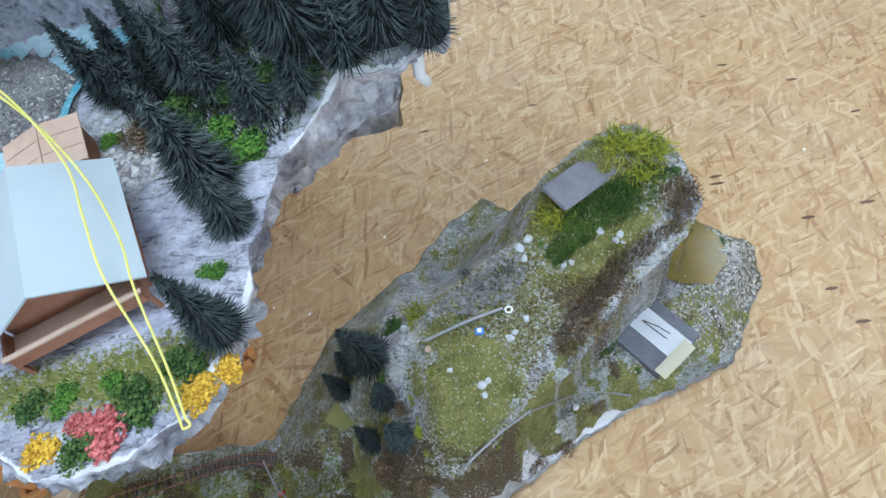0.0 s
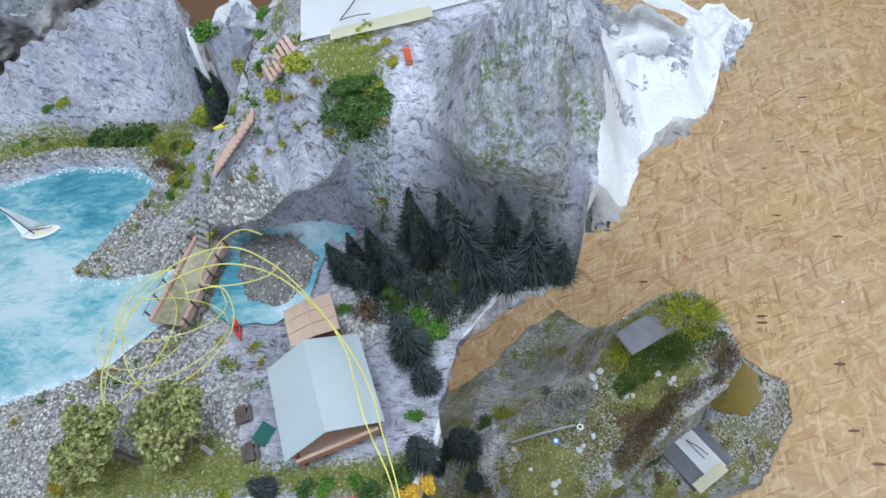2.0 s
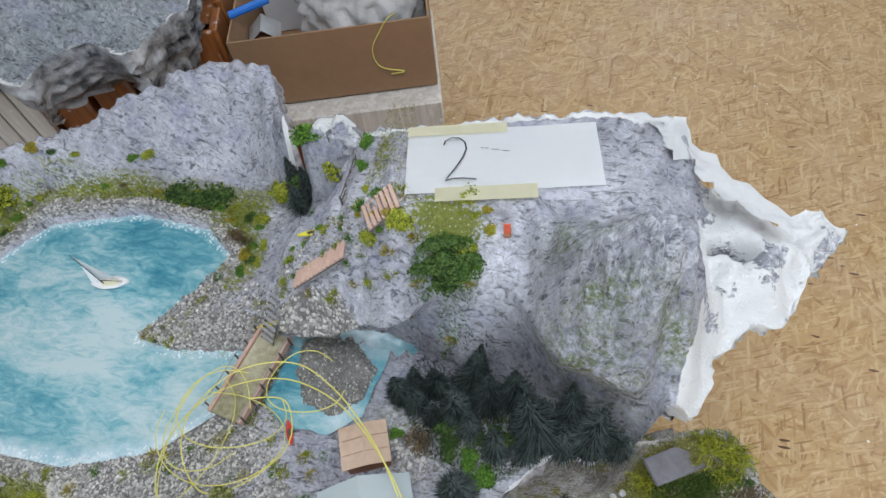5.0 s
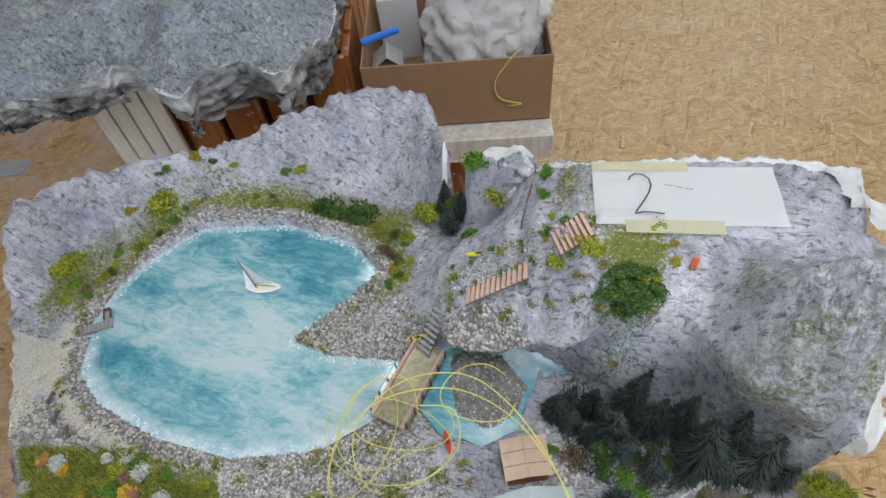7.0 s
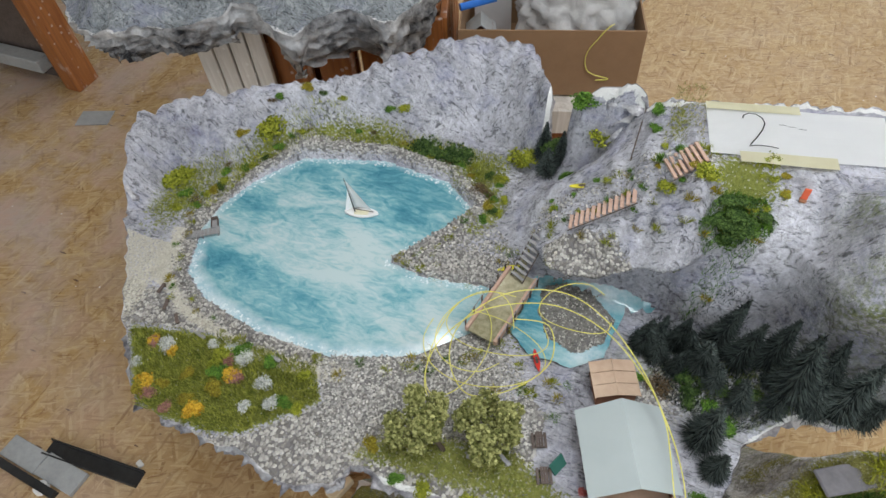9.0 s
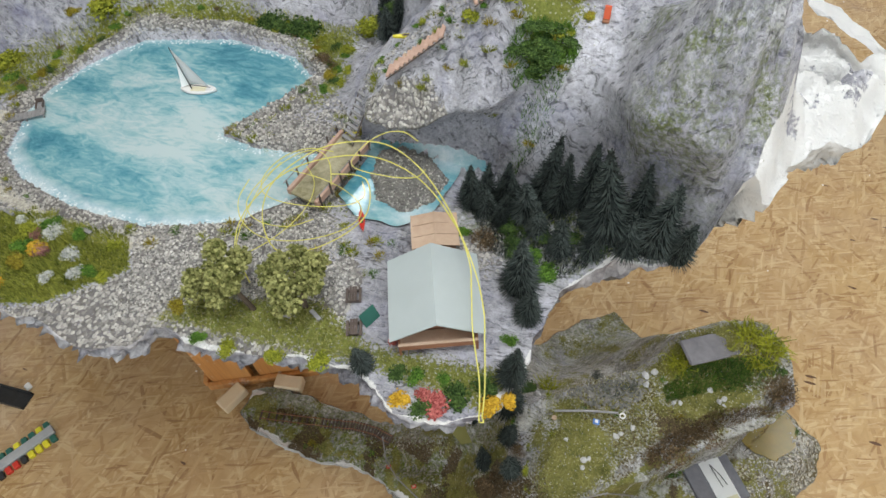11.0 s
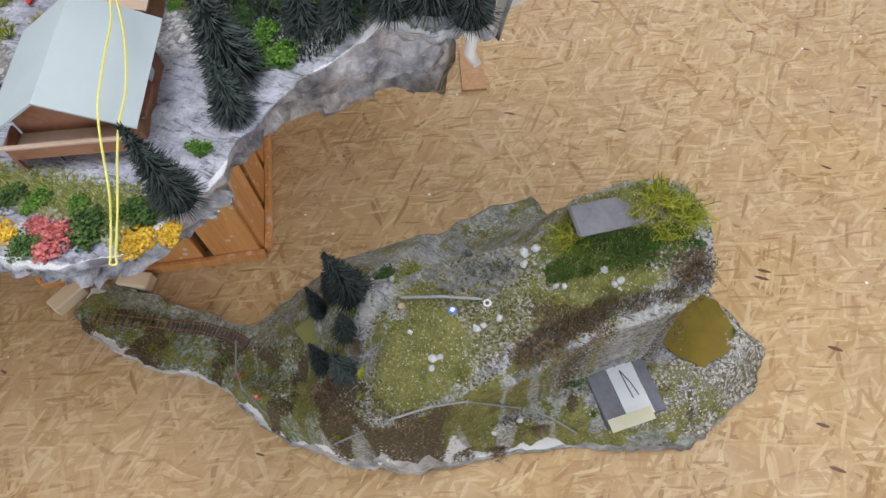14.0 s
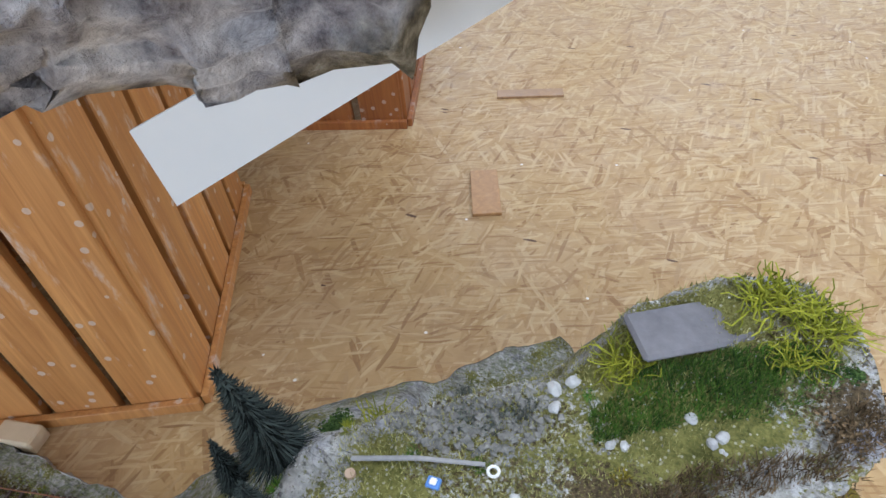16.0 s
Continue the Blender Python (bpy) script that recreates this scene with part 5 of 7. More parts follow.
pebbles("shore_gravel", [(-1.02, 0.60), (-0.99, 0.40), (-0.88, 0.345), (-0.63, 0.335), (-0.50, 0.40), (-0.60, 0.40), (-0.90, 0.42), (-0.95, 0.52), (-0.93, 0.68), (-0.75, 0.77), (-0.60, 0.75), (-0.50, 0.68), (-0.48, 0.76), (-0.62, 0.82), (-0.92, 0.79)], 3600, main_height, 0.0022, "grey shore stones round the lake", 6, lambda x, y: np.abs(signed(x, y, LAKE) + 0.008) < 0.022)
FOAM = speckled("white_water_gel", (0.50, 0.62, 0.66), (0.80, 0.84, 0.85), 120, 0.35, 0.0006)
pebbles("shore_foam", [(-1.02, 0.35), (-0.40, 0.35), (-0.40, 0.82), (-1.02, 0.82)], 5200, lambda x, y: 0 * x + LAKE_Z - 0.0016, 0.0026, "white foam gel along the lake's edge", 61, lambda x, y: np.abs(signed(x, y, LAKE) - 0.004) < 0.011, FOAM)
pebbles("spit_gravel", [(-0.63, 0.567), (-0.55, 0.545), (-0.42, 0.58), (-0.40, 0.62), (-0.47, 0.68), (-0.53, 0.70)], 1600, main_height, 0.0026, "dark stones of the spit", 7, lambda x, y: signed(x, y, LAKE) < 0.006)
pebbles("island_gravel", ISLE, 2600, main_height, 0.0019, "dark gravel bank in the stream", 8, None, RUBBLE)
pebbles("scree", [(-0.40, 0.63), (-0.22, 0.63), (-0.17, 0.68), (-0.26, 0.69), (-0.40, 0.70)], 700, surface, 0.0022, "loose scree beside the stairs", 9)

# ---------------------------------------------------------------- upper landscape: things
ROOF = speckled("pale_grey_roof_card", (0.36, 0.41, 0.42), (0.44, 0.49, 0.50), 12, 0.55, 0.0002)
BROWN = speckled("red_brown_wood", (0.20, 0.085, 0.045), (0.36, 0.17, 0.10), 120, 0.7, 0.0003)
TAN = speckled("tan_wood", (0.42, 0.29, 0.21), (0.56, 0.42, 0.32), 90, 0.7, 0.0003)
DARKWOOD = speckled("dark_brown_wood", (0.06, 0.045, 0.04), (0.15, 0.115, 0.10), 120, 0.7, 0.0003)
GREYWOOD = speckled("weathered_grey_wood", (0.18, 0.18, 0.19), (0.36, 0.35, 0.35), 120, 0.75, 0.0003)
PINKWOOD = speckled("pinkish_plank_wood", (0.38, 0.24, 0.19), (0.60, 0.42, 0.34), 120, 0.7, 0.0003)
WHITEPL = speckled("white_plastic", (0.72, 0.72, 0.72), (0.80, 0.80, 0.80), 20, 0.35, 0.0)
REDPL = speckled("red_plastic", (0.50, 0.03, 0.025), (0.62, 0.06, 0.04), 30, 0.35, 0.0)
ORANGE = speckled("orange_red_plastic", (0.70, 0.12, 0.06), (0.80, 0.18, 0.09), 30, 0.4, 0.0)
YELPL = speckled("yellow_plastic", (0.62, 0.55, 0.03), (0.74, 0.66, 0.06), 30, 0.35, 0.0)
BLACKPL = speckled("black_plastic", (0.012, 0.012, 0.013), (0.04, 0.04, 0.042), 60, 0.45, 0.0)
GREYMETAL = speckled("grey_metal", (0.28, 0.29, 0.30), (0.42, 0.43, 0.44), 60, 0.4, 0.0)
GREENPL = speckled("dark_green_paint", (0.02, 0.10, 0.08), (0.04, 0.15, 0.12), 40, 0.5, 0.0)
WIRE = speckled("yellow_wire", (0.55, 0.50, 0.08), (0.68, 0.63, 0.20), 200, 0.45, 0.0)


def slab(bm, a, b, c, d, t):
    """A plate with the four top corners and a thickness downwards."""
    n = (Vector(b) - Vector(a)).cross(Vector(d) - Vector(a)).normalized() * t
    top = [bm.verts.new(p) for p in (a, b, c, d)]
    low = [bm.verts.new(Vector(p) - n) for p in (a, b, c, d)]
    bm.faces.new(top)
    bm.faces.new(low[::-1])
    for k in range(4):
        bm.faces.new((top[k], low[k], low[(k + 1) % 4], top[(k + 1) % 4]))
    return bm


def chalet():
    z = 0.772
    ob = thing("chalet", (-0.19, 0.361, z), "wooden model chalet with a pale grey gabled roof", "house", rz=23)
    w, l, ev, rg = 0.058, 0.058, 0.041, 0.074
    for s in (-1, 1):
        bm = bmesh.new()
        a, b, c, d = (s * w, -l, ev), (s * w, l, ev), (0.0, l, rg), (0.0, -l, rg)
        slab(bm, *((a, b, c, d) if s > 0 else (d, c, b, a)), 0.0016)
        part("roof_slope", bm, ROOF, ob, "pale grey roof plate")
    bm = bmesh.new()
    box(bm, -0.044, 0.044, -0.036, 0.046, 0, 0.047)
    k = [bm.verts.new(p) for p in ((-0.044, -0.036, 0.047), (0.044, -0.036, 0.047), (0, -0.036, 0.070), (-0.044, 0.046, 0.047), (0.044, 0.046, 0.047), (0, 0.046, 0.070))]
    for f in ((0, 1, 2), (3, 5, 4), (0, 2, 5, 3), (1, 4, 5, 2)):
        bm.faces.new([k[i] for i in f])
    part("wall", bm, BROWN, ob, "red-brown boarded walls")
    part("balcony_floor", cube_bm(-0.046, 0.046, -0.058, -0.036, 0.020, 0.0225), TAN, ob)
    part("balcony_front", cube_bm(-0.046, 0.046, -0.060, -0.058, 0.020, 0.032), BROWN, ob)
    part("balcony_rail", cube_bm(-0.048, 0.048, -0.061, -0.0575, 0.032, 0.0338), TAN, ob)
    for x in (-0.047, 0.047):
        part("balcony_side", cube_bm(x - 0.001, x + 0.001, -0.058, -0.036, 0.020, 0.032), BROWN, ob)
        part("post", cube_bm(x - 0.0015, x + 0.0015, -0.0585, -0.0555, 0.0, 0.020), BROWN, ob)
    for y in (-0.02, 0.02):
        part("window", cube_bm(0.0441, 0.0455, y - 0.006, y + 0.006, 0.016, 0.030), WHITEPL, ob, "white framed window")
    part("side_ledge", cube_bm(0.046, 0.052, -0.03, 0.0, 0.022, 0.0245), BROWN, ob)
    part("terrace_slab", cube_bm(-0.075, 0.075, -0.085, 0.07, -0.006, 0.0012), speckled("pale_terrace_stone", (0.45, 0.45, 0.49), (0.62, 0.62, 0.66), 60, 0.8, 0.001), ob, "pale grey stone terrace")
    return ob


chalet()


def shed():
    ob = thing("shed", (-0.226, 0.461, ground(-0.226, 0.461)), "small tan shed with a panelled barrel roof", "shed", rz=23)
    part("wall", cube_bm(-0.027, 0.027, -0.024, 0.024, -0.003, 0.028), BROWN, ob)
    for i in range(3):
        for j in range(2):
            bm = bmesh.new()
            x0, x1 = -0.031 + 0.031 * j + 0.0005, -0.031 + 0.031 * (j + 1) - 0.0005
            y0, y1 = -0.028 + 0.01867 * i + 0.0004, -0.028 + 0.01867 * (i + 1) - 0.0004
            h = lambda x: 0.036 - 6.0 * x * x
            slab(bm, (x0, y0, h(x0)), (x1, y0, h(x1)), (x1, y1, h(x1)), (x0, y1, h(x0)), 0.0016)
            part("roof_panel", bm, TAN, ob)
    for j in (-0.031, 0.0, 0.031):
        part("roof_batten", cube_bm(j - 0.0008, j + 0.0008, -0.0285, 0.0285, 0.0290 if j else 0.0355, 0.0305 if j else 0.0372), TAN, ob)
    return ob


shed()


def picnic_table(x, y, rz):
    ob = thing("picnic_table", (x, y, ground(x, y)), "dark brown wooden picnic table with benches", "table", "picnic tables", rz)
    for k in (-1, 0, 1):
        part("top_board", cube_bm(-0.011, 0.011, 0.0034 * k - 0.0015, 0.0034 * k + 0.0015, 0.0085, 0.0095), DARKWOOD, ob)
    for s in (-1, 1):
        part("bench", cube_bm(-0.011, 0.011, s * 0.0085 - 0.0018, s * 0.0085 + 0.0018, 0.005, 0.006), DARKWOOD, ob)
        part("trestle", cube_bm(s * 0.008 - 0.0008, s * 0.008 + 0.0008, -0.0095, 0.0095, 0.0, 0.005), DARKWOOD, ob)
    return ob


picnic_table(-0.300, 0.348, 112)
picnic_table(-0.280, 0.304, 112)


def plank_bench(x, y, z, rz, label, mat, size=0.02):
    ob = thing("bench", (x, y, z), label, "bench", "plank benches", rz)
    part("seat", cube_bm(-size / 2, size / 2, -0.0028, 0.0028, 0.004, 0.0055), mat, ob)
    for s in (-1, 1):
        part("leg", cube_bm(s * size * 0.36 - 0.001, s * size * 0.36 + 0.001, -0.0022, 0.0022, -0.001, 0.004), mat, ob)
    return ob


for x, y, rz, mat, label in [(-0.375, 0.294, 5, GREYWOOD, "weathered grey plank bench under the trees"), (-0.335, 0.306, -28, GREYWOOD, "weathered grey plank bench under the trees"), (-0.838, 0.320, -12, GREYWOOD, "grey plank bench beside the lake path"), (-0.705, 0.326, -8, GREYWOOD, "grey plank bench beside the lake path"), (-0.958, 0.374, 95, DARKWOOD, "dark wooden bench beside the lake path"), (-0.930, 0.350, 110, DARKWOOD, "dark wooden bench beside the lake path"), (-0.895, 0.333, 135, DARKWOOD, "dark wooden bench beside the lake path")]:
    plank_bench(x, y, ground(x, y), rz, label, mat)
ob = solid("notice_board", cube_bm(-0.012, 0.012, -0.001, 0.001, 0.0, 0.02, bevel=0.0004), GREENPL, "dark green panel leaning beside the chalet", "panel")
ob.matrix_world = pose(-0.262, 0.322, 0.775, -35, 0, 65)


def jetty():
    ob = thing("jetty", (-0.972, 0.503, LAKE_Z), "weathered grey wooden jetty at the lake shore", "jetty", rz=35)
    for k in range(9):
        part("plank", cube_bm(-0.031 + 0.007 * k, -0.0248 + 0.007 * k, -0.008, 0.008, 0.006, 0.0076), GREYWOOD, ob)
    for x in (-0.028, 0.0, 0.028):
        for y in (-0.007, 0.007):
            part("post", cube_bm(x - 0.001, x + 0.001, y - 0.001, y + 0.001, -0.01, 0.006), GREYWOOD, ob)
    part("seat", cube_bm(0.016, 0.030, 0.006, 0.026, 0.006, 0.009), GREYWOOD, ob)
    part("backrest", cube_bm(0.018, 0.030, 0.0245, 0.026, 0.009, 0.016), DARKWOOD, ob)
    for x in (0.018, 0.0292):
        part("arm", cube_bm(x - 0.0008, x + 0.0008, 0.008, 0.026, 0.009, 0.0125), DARKWOOD, ob)
    return ob


jetty()


def hull(bm, length, width, height, rise=0.3):
    """An open boat shape, pointed at both ends."""
    rows = []
    for i in range(13):
        f = i / 12 * 2 - 1
        w = width / 2 * (1 - abs(f) ** 2.2) + 0.0002
        up = rise * height * abs(f) ** 3
        rows.append([bm.verts.new((f * length / 2, s * w * k, z + up)) for s, k, z in ((-1, 1, height), (-1, 0.6, 0), (1, 0.6, 0), (1, 1, height), (1, 0.55, height * 0.85), (-1, 0.55, height * 0.85))])
    for a, b in zip(rows, rows[1:]):
        for j in range(6):
            bm.faces.new((a[j], a[(j + 1) % 6], b[(j + 1) % 6], b[j]))
    bm.faces.new(rows[0][::-1])
    bm.faces.new(rows[-1])
    bmesh.ops.recalc_face_normals(bm, faces=bm.faces)
    return bm


def sailboat():
    ob = thing("sailing_boat", (-0.722, 0.645, LAKE_Z - 0.001), "small white sailing dinghy with a white sail", "boat", rz=15)
    ob.matrix_world = ob.matrix_world @ Matrix.Scale(1.12, 4)
    part("hull", hull(bmesh.new(), 0.056, 0.022, 0.007), WHITEPL, ob, smooth=True)
    part("deck", cube_bm(-0.012, 0.012, -0.005, 0.005, 0.0055, 0.0066, bevel=0.001), TAPE, ob, "cream cockpit floor")
    bm = tube(bmesh.new(), [(-0.010, 0, 0.005), (-0.016, 0.0, 0.082)], 0.0009, 0.0005)
    part("mast", bm, BLACKPL, ob)
    part("boom", tube(bmesh.new(), [(-0.010, 0, 0.014), (0.022, -0.004, 0.013)], 0.0006), BLACKPL, ob)
    bm = bmesh.new()
    grid = []
    for i in range(9):
        f = i / 8
        a, b = Vector((-0.0105, 0, 0.0155)).lerp(Vector((-0.016, 0, 0.080)), f), Vector((0.021, -0.004, 0.0145)).lerp(Vector((-0.0155, 0, 0.080)), f**2.0)
        grid.append([bm.verts.new(a.lerp(b, j / 4) + Vector((0, 0.004 * math.sin(math.pi * j / 4) * (1 - f), 0))) for j in range(5)])
    for a, b in zip(grid, grid[1:]):
        for j in range(4):
            bm.faces.new((a[j], a[j + 1], b[j + 1], b[j]))
    geom = bmesh.ops.solidify(bm, geom=bm.faces[:], thickness=0.0004)
    part("sail", bm, PAPER, ob, "white curved sail", smooth=True)
    bm = bmesh.new()
    slab(bm, (-0.026, 0, 0.008), (-0.012, 0.004, 0.012), (-0.0145, 0.001, 0.055), (-0.0150, 0.0, 0.056), 0.0005)
    part("jib", bm, PAPER, ob, "small white foresail")
    return ob


sailboat()


def kayak(x, y, z, rz, mat, label, tilt=0):
    ob = thing("kayak", (x, y, z), label, "kayak", "kayaks")
    ob.matrix_world = pose(x, y, z, tilt, 0, rz)
    part("hull", hull(bmesh.new(), 0.038, 0.0085, 0.004), mat, ob, smooth=True)
    part("cockpit", cube_bm(-0.0055, 0.0055, -0.002, 0.002, 0.0036, 0.0046, bevel=0.0008), DARKWOOD, ob)
    part("paddle", tube(bmesh.new(), [(-0.003, -0.010, 0.006), (0.003, 0.010, 0.006)], 0.0004), BLACKPL, ob)
    return ob


kayak(-0.338, 0.464, 0.7795, -62, REDPL, "red plastic kayak on the stream")
kayak(-0.43, 0.612, LAKE_Z + 0.006, 32, YELPL, "yellow plastic kayak beside the bridge")
kayak(-0.345, 0.695, ground(-0.345, 0.695) + 0.002, 22, YELPL, "yellow plastic kayak in the rocky chute", -8)


def footbridge():
    a, b = Vector((-0.426, 0.462, 0.0)), Vector((-0.401, 0.594, 0.0))
    ob = thing("footbridge", (a.x, a.y, 0.804), "wooden footbridge with grassy deck and plank rails", "bridge")
    d = b - a
    ob.matrix_world = pose(a.x, a.y, 0.804, 0, 0, math.degrees(math.atan2(d.y, d.x)))
    n = d.length
    part("deck", cube_bm(0, n, -0.022, 0.022, -0.004, 0.0, bevel=0.001), speckled("grassy_deck", (0.13, 0.12, 0.05), (0.50, 0.46, 0.34), 110, 0.9, 0.002), ob, "straw-coloured grassy bridge deck")
    for s in (-1, 1):
        part("side_beam", cube_bm(0, n, s * 0.0245 - 0.0028, s * 0.0245 + 0.0028, -0.006, 0.005, bevel=0.0006), PINKWOOD, ob)
        for k in range(6):
            x = 0.006 + (n - 0.012) * k / 5
            part("post", cube_bm(x - 0.001, x + 0.001, s * 0.029 - 0.001, s * 0.029 + 0.001, -0.008, 0.016), DARKWOOD, ob)
        part("hand_rail", tube(bmesh.new(), [(0, s * 0.029, 0.0155), (n * 0.5, s * 0.0295, 0.015), (n, s * 0.029, 0.016)], 0.0008), GREYWOOD, ob)
    return ob


footbridge()


def stairs(p, q, width, steps, mat, label, thick=0.003):
    a, b = Vector(p), Vector(q)
    d = b - a
    ob = thing("stairs", p, label, "stairs", "hillside stairs", math.degrees(math.atan2(d.y, d.x)))
    run = math.hypot(d.x, d.y)
    for k in range(steps):
        x, z = run * k / steps, d.z * (k + 0.5) / steps
        part("step", cube_bm(x, x + run / steps * 0.78, -width / 2, width / 2, z, z + thick, bevel=0.0004), mat, ob)
    for s in (-1, 1):
        part("stringer", tube(bmesh.new(), [(0, s * width * 0.5, -0.001), (run, s * width * 0.5, d.z - 0.001)], 0.0011, sides=4), DARKWOOD, ob)
    return ob


stairs((-0.346, 0.625, max(0.914, ground(-0.346, 0.625) + 0.004)), (-0.262, 0.637, max(0.990, ground(-0.262, 0.637) + 0.006)), 0.026, 12, PINKWOOD, "pinkish wooden plank stairs up the rock")
stairs((-0.234, 0.655, max(1.0, ground(-0.234, 0.655) + 0.006)), (-0.198, 0.677, max(1.032, ground(-0.198, 0.677) + 0.006)), 0.036, 7, PINKWOOD, "short pinkish wooden plank stairs near the top")
stairs((-0.407, 0.578, 0.808), (-0.386, 0.622, 0.872), 0.024, 8, GREYWOOD, "grey stone steps above the bridge")

fence = thing("fence", (-0.285, 0.70, ground(-0.285, 0.70)), "low dark wooden fence on the terrace edge", "fence")
for k in range(6):
    y = 0.022 * k
    part("post", cube_bm(-0.001, 0.001, y - 0.001, y + 0.001, -0.004, 0.016), DARKWOOD, fence)
for z in (0.007, 0.014):
    part("rail", tube(bmesh.new(), [(0, -0.002, z), (0.0, 0.112, z + 0.004)], 0.0008), DARKWOOD, fence)

ob = thing("marker_post", (-0.070, 0.662, ground(-0.070, 0.662) - 0.001), "small orange-red marker tag on the rock", "marker")
part("tag", cube_bm(-0.004, 0.004, -0.001, 0.001, 0.004, 0.022, bevel=0.0008), ORANGE, ob)
part("foot", cube_bm(-0.004, 0.004, -0.004, 0.004, 0.0, 0.004, bevel=0.001), BROWN, ob, "brown foot block")


def stroke(points, width, z, name, parent):
    bm = bmesh.new()
    pts = [Vector((*p, z)) for p in points]
    left, right = [], []
    for k, p in enumerate(pts):
        d = (pts[min(k + 1, len(pts) - 1)] - pts[max(k - 1, 0)]).normalized()
        nrm = Vector((-d.y, d.x, 0)) * width / 2
        left.append(bm.verts.new(p + nrm))
        right.append(bm.verts.new(p - nrm))
    for k in range(len(pts) - 1):
        bm.faces.new((left[k], right[k], right[k + 1], left[k + 1]))
    for f in bm.faces:
        if f.normal.z < 0:
            f.normal_flip()
    bmesh.ops.recalc_face_normals(bm, faces=bm.faces)
    return part(name, bm, INK, parent, "hand-drawn black pen line")


def paper_sheet(name, parent, w, h, z, wave, mat, nx=18, ny=8, seed=0):
    bm = bmesh.new()
    g = [[bm.verts.new((w * i / nx, h * j / ny, z + wave * (math.sin(i * 0.9 + seed) * 0.5 + math.cos(j * 1.3 + i * 0.4)))) for j in range(ny + 1)] for i in range(nx + 1)]
    for i in range(nx):
        for j in range(ny):
            bm.faces.new((g[i][j], g[i + 1][j], g[i + 1][j + 1], g[i][j + 1]))
    bmesh.ops.solidify(bm, geom=bm.faces[:], thickness=0.0006)
    bmesh.ops.recalc_face_normals(bm, faces=bm.faces)
    return part(name, bm, mat, parent)


sign = thing("paper_label", (-0.190, 0.680, 1.0515), "white paper taped flat with a handwritten 2", "paper label", rz=11)
paper_sheet("paper", sign, 0.225, 0.098, 0.0, 0.0006, PAPER)
ob = paper_sheet("tape_strip", sign, 0.115, 0.02, 0.0022, 0.0003, TAPE, 8, 3)
ob.location = (0.035, -0.014, 0)
ob = paper_sheet("tape_strip", sign, 0.12, 0.016, 0.0022, 0.0003, TAPE, 8, 3)
ob.location = (0.0, 0.088, 0)
two = [(0.044, 0.069), (0.046, 0.076), (0.053, 0.081), (0.062, 0.080), (0.069, 0.073), (0.071, 0.062), (0.067, 0.049), (0.059, 0.034), (0.049, 0.018), (0.047, 0.0145), (0.056, 0.017), (0.068, 0.017), (0.082, 0.0145)]
stroke(two, 0.0018, 0.0042, "digit", sign)
for k in range(3):
    stroke([(0.088 + 0.012 * k, 0.062 - 0.003 * k), (0.097 + 0.012 * k, 0.061 - 0.003 * k)], 0.0008, 0.0042, "faint_mark", sign)

cloth = thing("plaster_sheet", (0.0, 0.0, 0.0), "stiff white plaster cloth over the mountain's torn end", "plaster cloth")
bm = bmesh.new()
edge_n = [(0.075, 0.826), (0.11, 0.83), (0.165, 0.80), (0.215, 0.775), (0.255, 0.752)]
edge_s = [(0.088, 0.785), (0.125, 0.785), (0.155, 0.758), (0.19, 0.745), (0.24, 0.738)]
g = []
for i in range(17):
    f = i / 16 * 4
    k = min(3, int(f))
    a = Vector(edge_n[k]).lerp(Vector(edge_n[k + 1]), f - k)
    b = Vector(edge_s[k]).lerp(Vector(edge_s[k + 1]), f - k)
    g.append([bm.verts.new((*(b.lerp(a, j / 6) + Vector((0.004 * math.sin(i * 2.1 + j), 0.005 * math.cos(i * 1.7)))), max(ground(*b.lerp(a, j / 6)), 1.045 - 0.40 * (b.lerp(a, j / 6).x - 0.08)) + 0.004 + 0.0045 * math.sin(i * 1.3 + j) * math.cos(j * 2.3 + i * 0.6))) for j in range(7)])
for i in range(16):
    for j in range(6):
        bm.faces.new((g[i][j], g[i + 1][j], g[i + 1][j + 1], g[i][j + 1]))
bmesh.ops.solidify(bm, geom=bm.faces[:], thickness=0.002)
bmesh.ops.recalc_face_normals(bm, faces=bm.faces)
part("cloth", bm, PLASTER, cloth, smooth=True)

strip = thing("white_board_strip", (-0.295, 0.61, 0.43), "white board strip hanging below the mountain's edge", "board strip")
bm = bmesh.new()
low = [Vector((0, 0, 0)), Vector((0.12, 0.05, 0.075)), Vector((0.235, 0.09, 0.135)), Vector((0.33, 0.115, 0.195)), Vector((0.43, 0.135, 0.26))]
up = Vector((-0.012, -0.004, 0.095))
slab(bm, tuple(low[0]), tuple(low[-1]), tuple(low[-1] + up * 0.5), tuple(low[0] + up), 0.004)
part("board", bm, PAPER, strip)

drip = thing("plaster_drip", (0.056, 0.562, 0.66), "yellowish white plaster drip hanging from the rim", "plaster drip")
bm = tube(bmesh.new(), [(0.0, -0.01, 0.13), (0.004, 0, 0.09), (0.008, 0.004, 0.075), (0.006, 0.0, 0.06), (0.012, 0.002, 0.045)], 0.008, 0.005, 8)
part("drip", bm, PLASTER, drip, smooth=True)


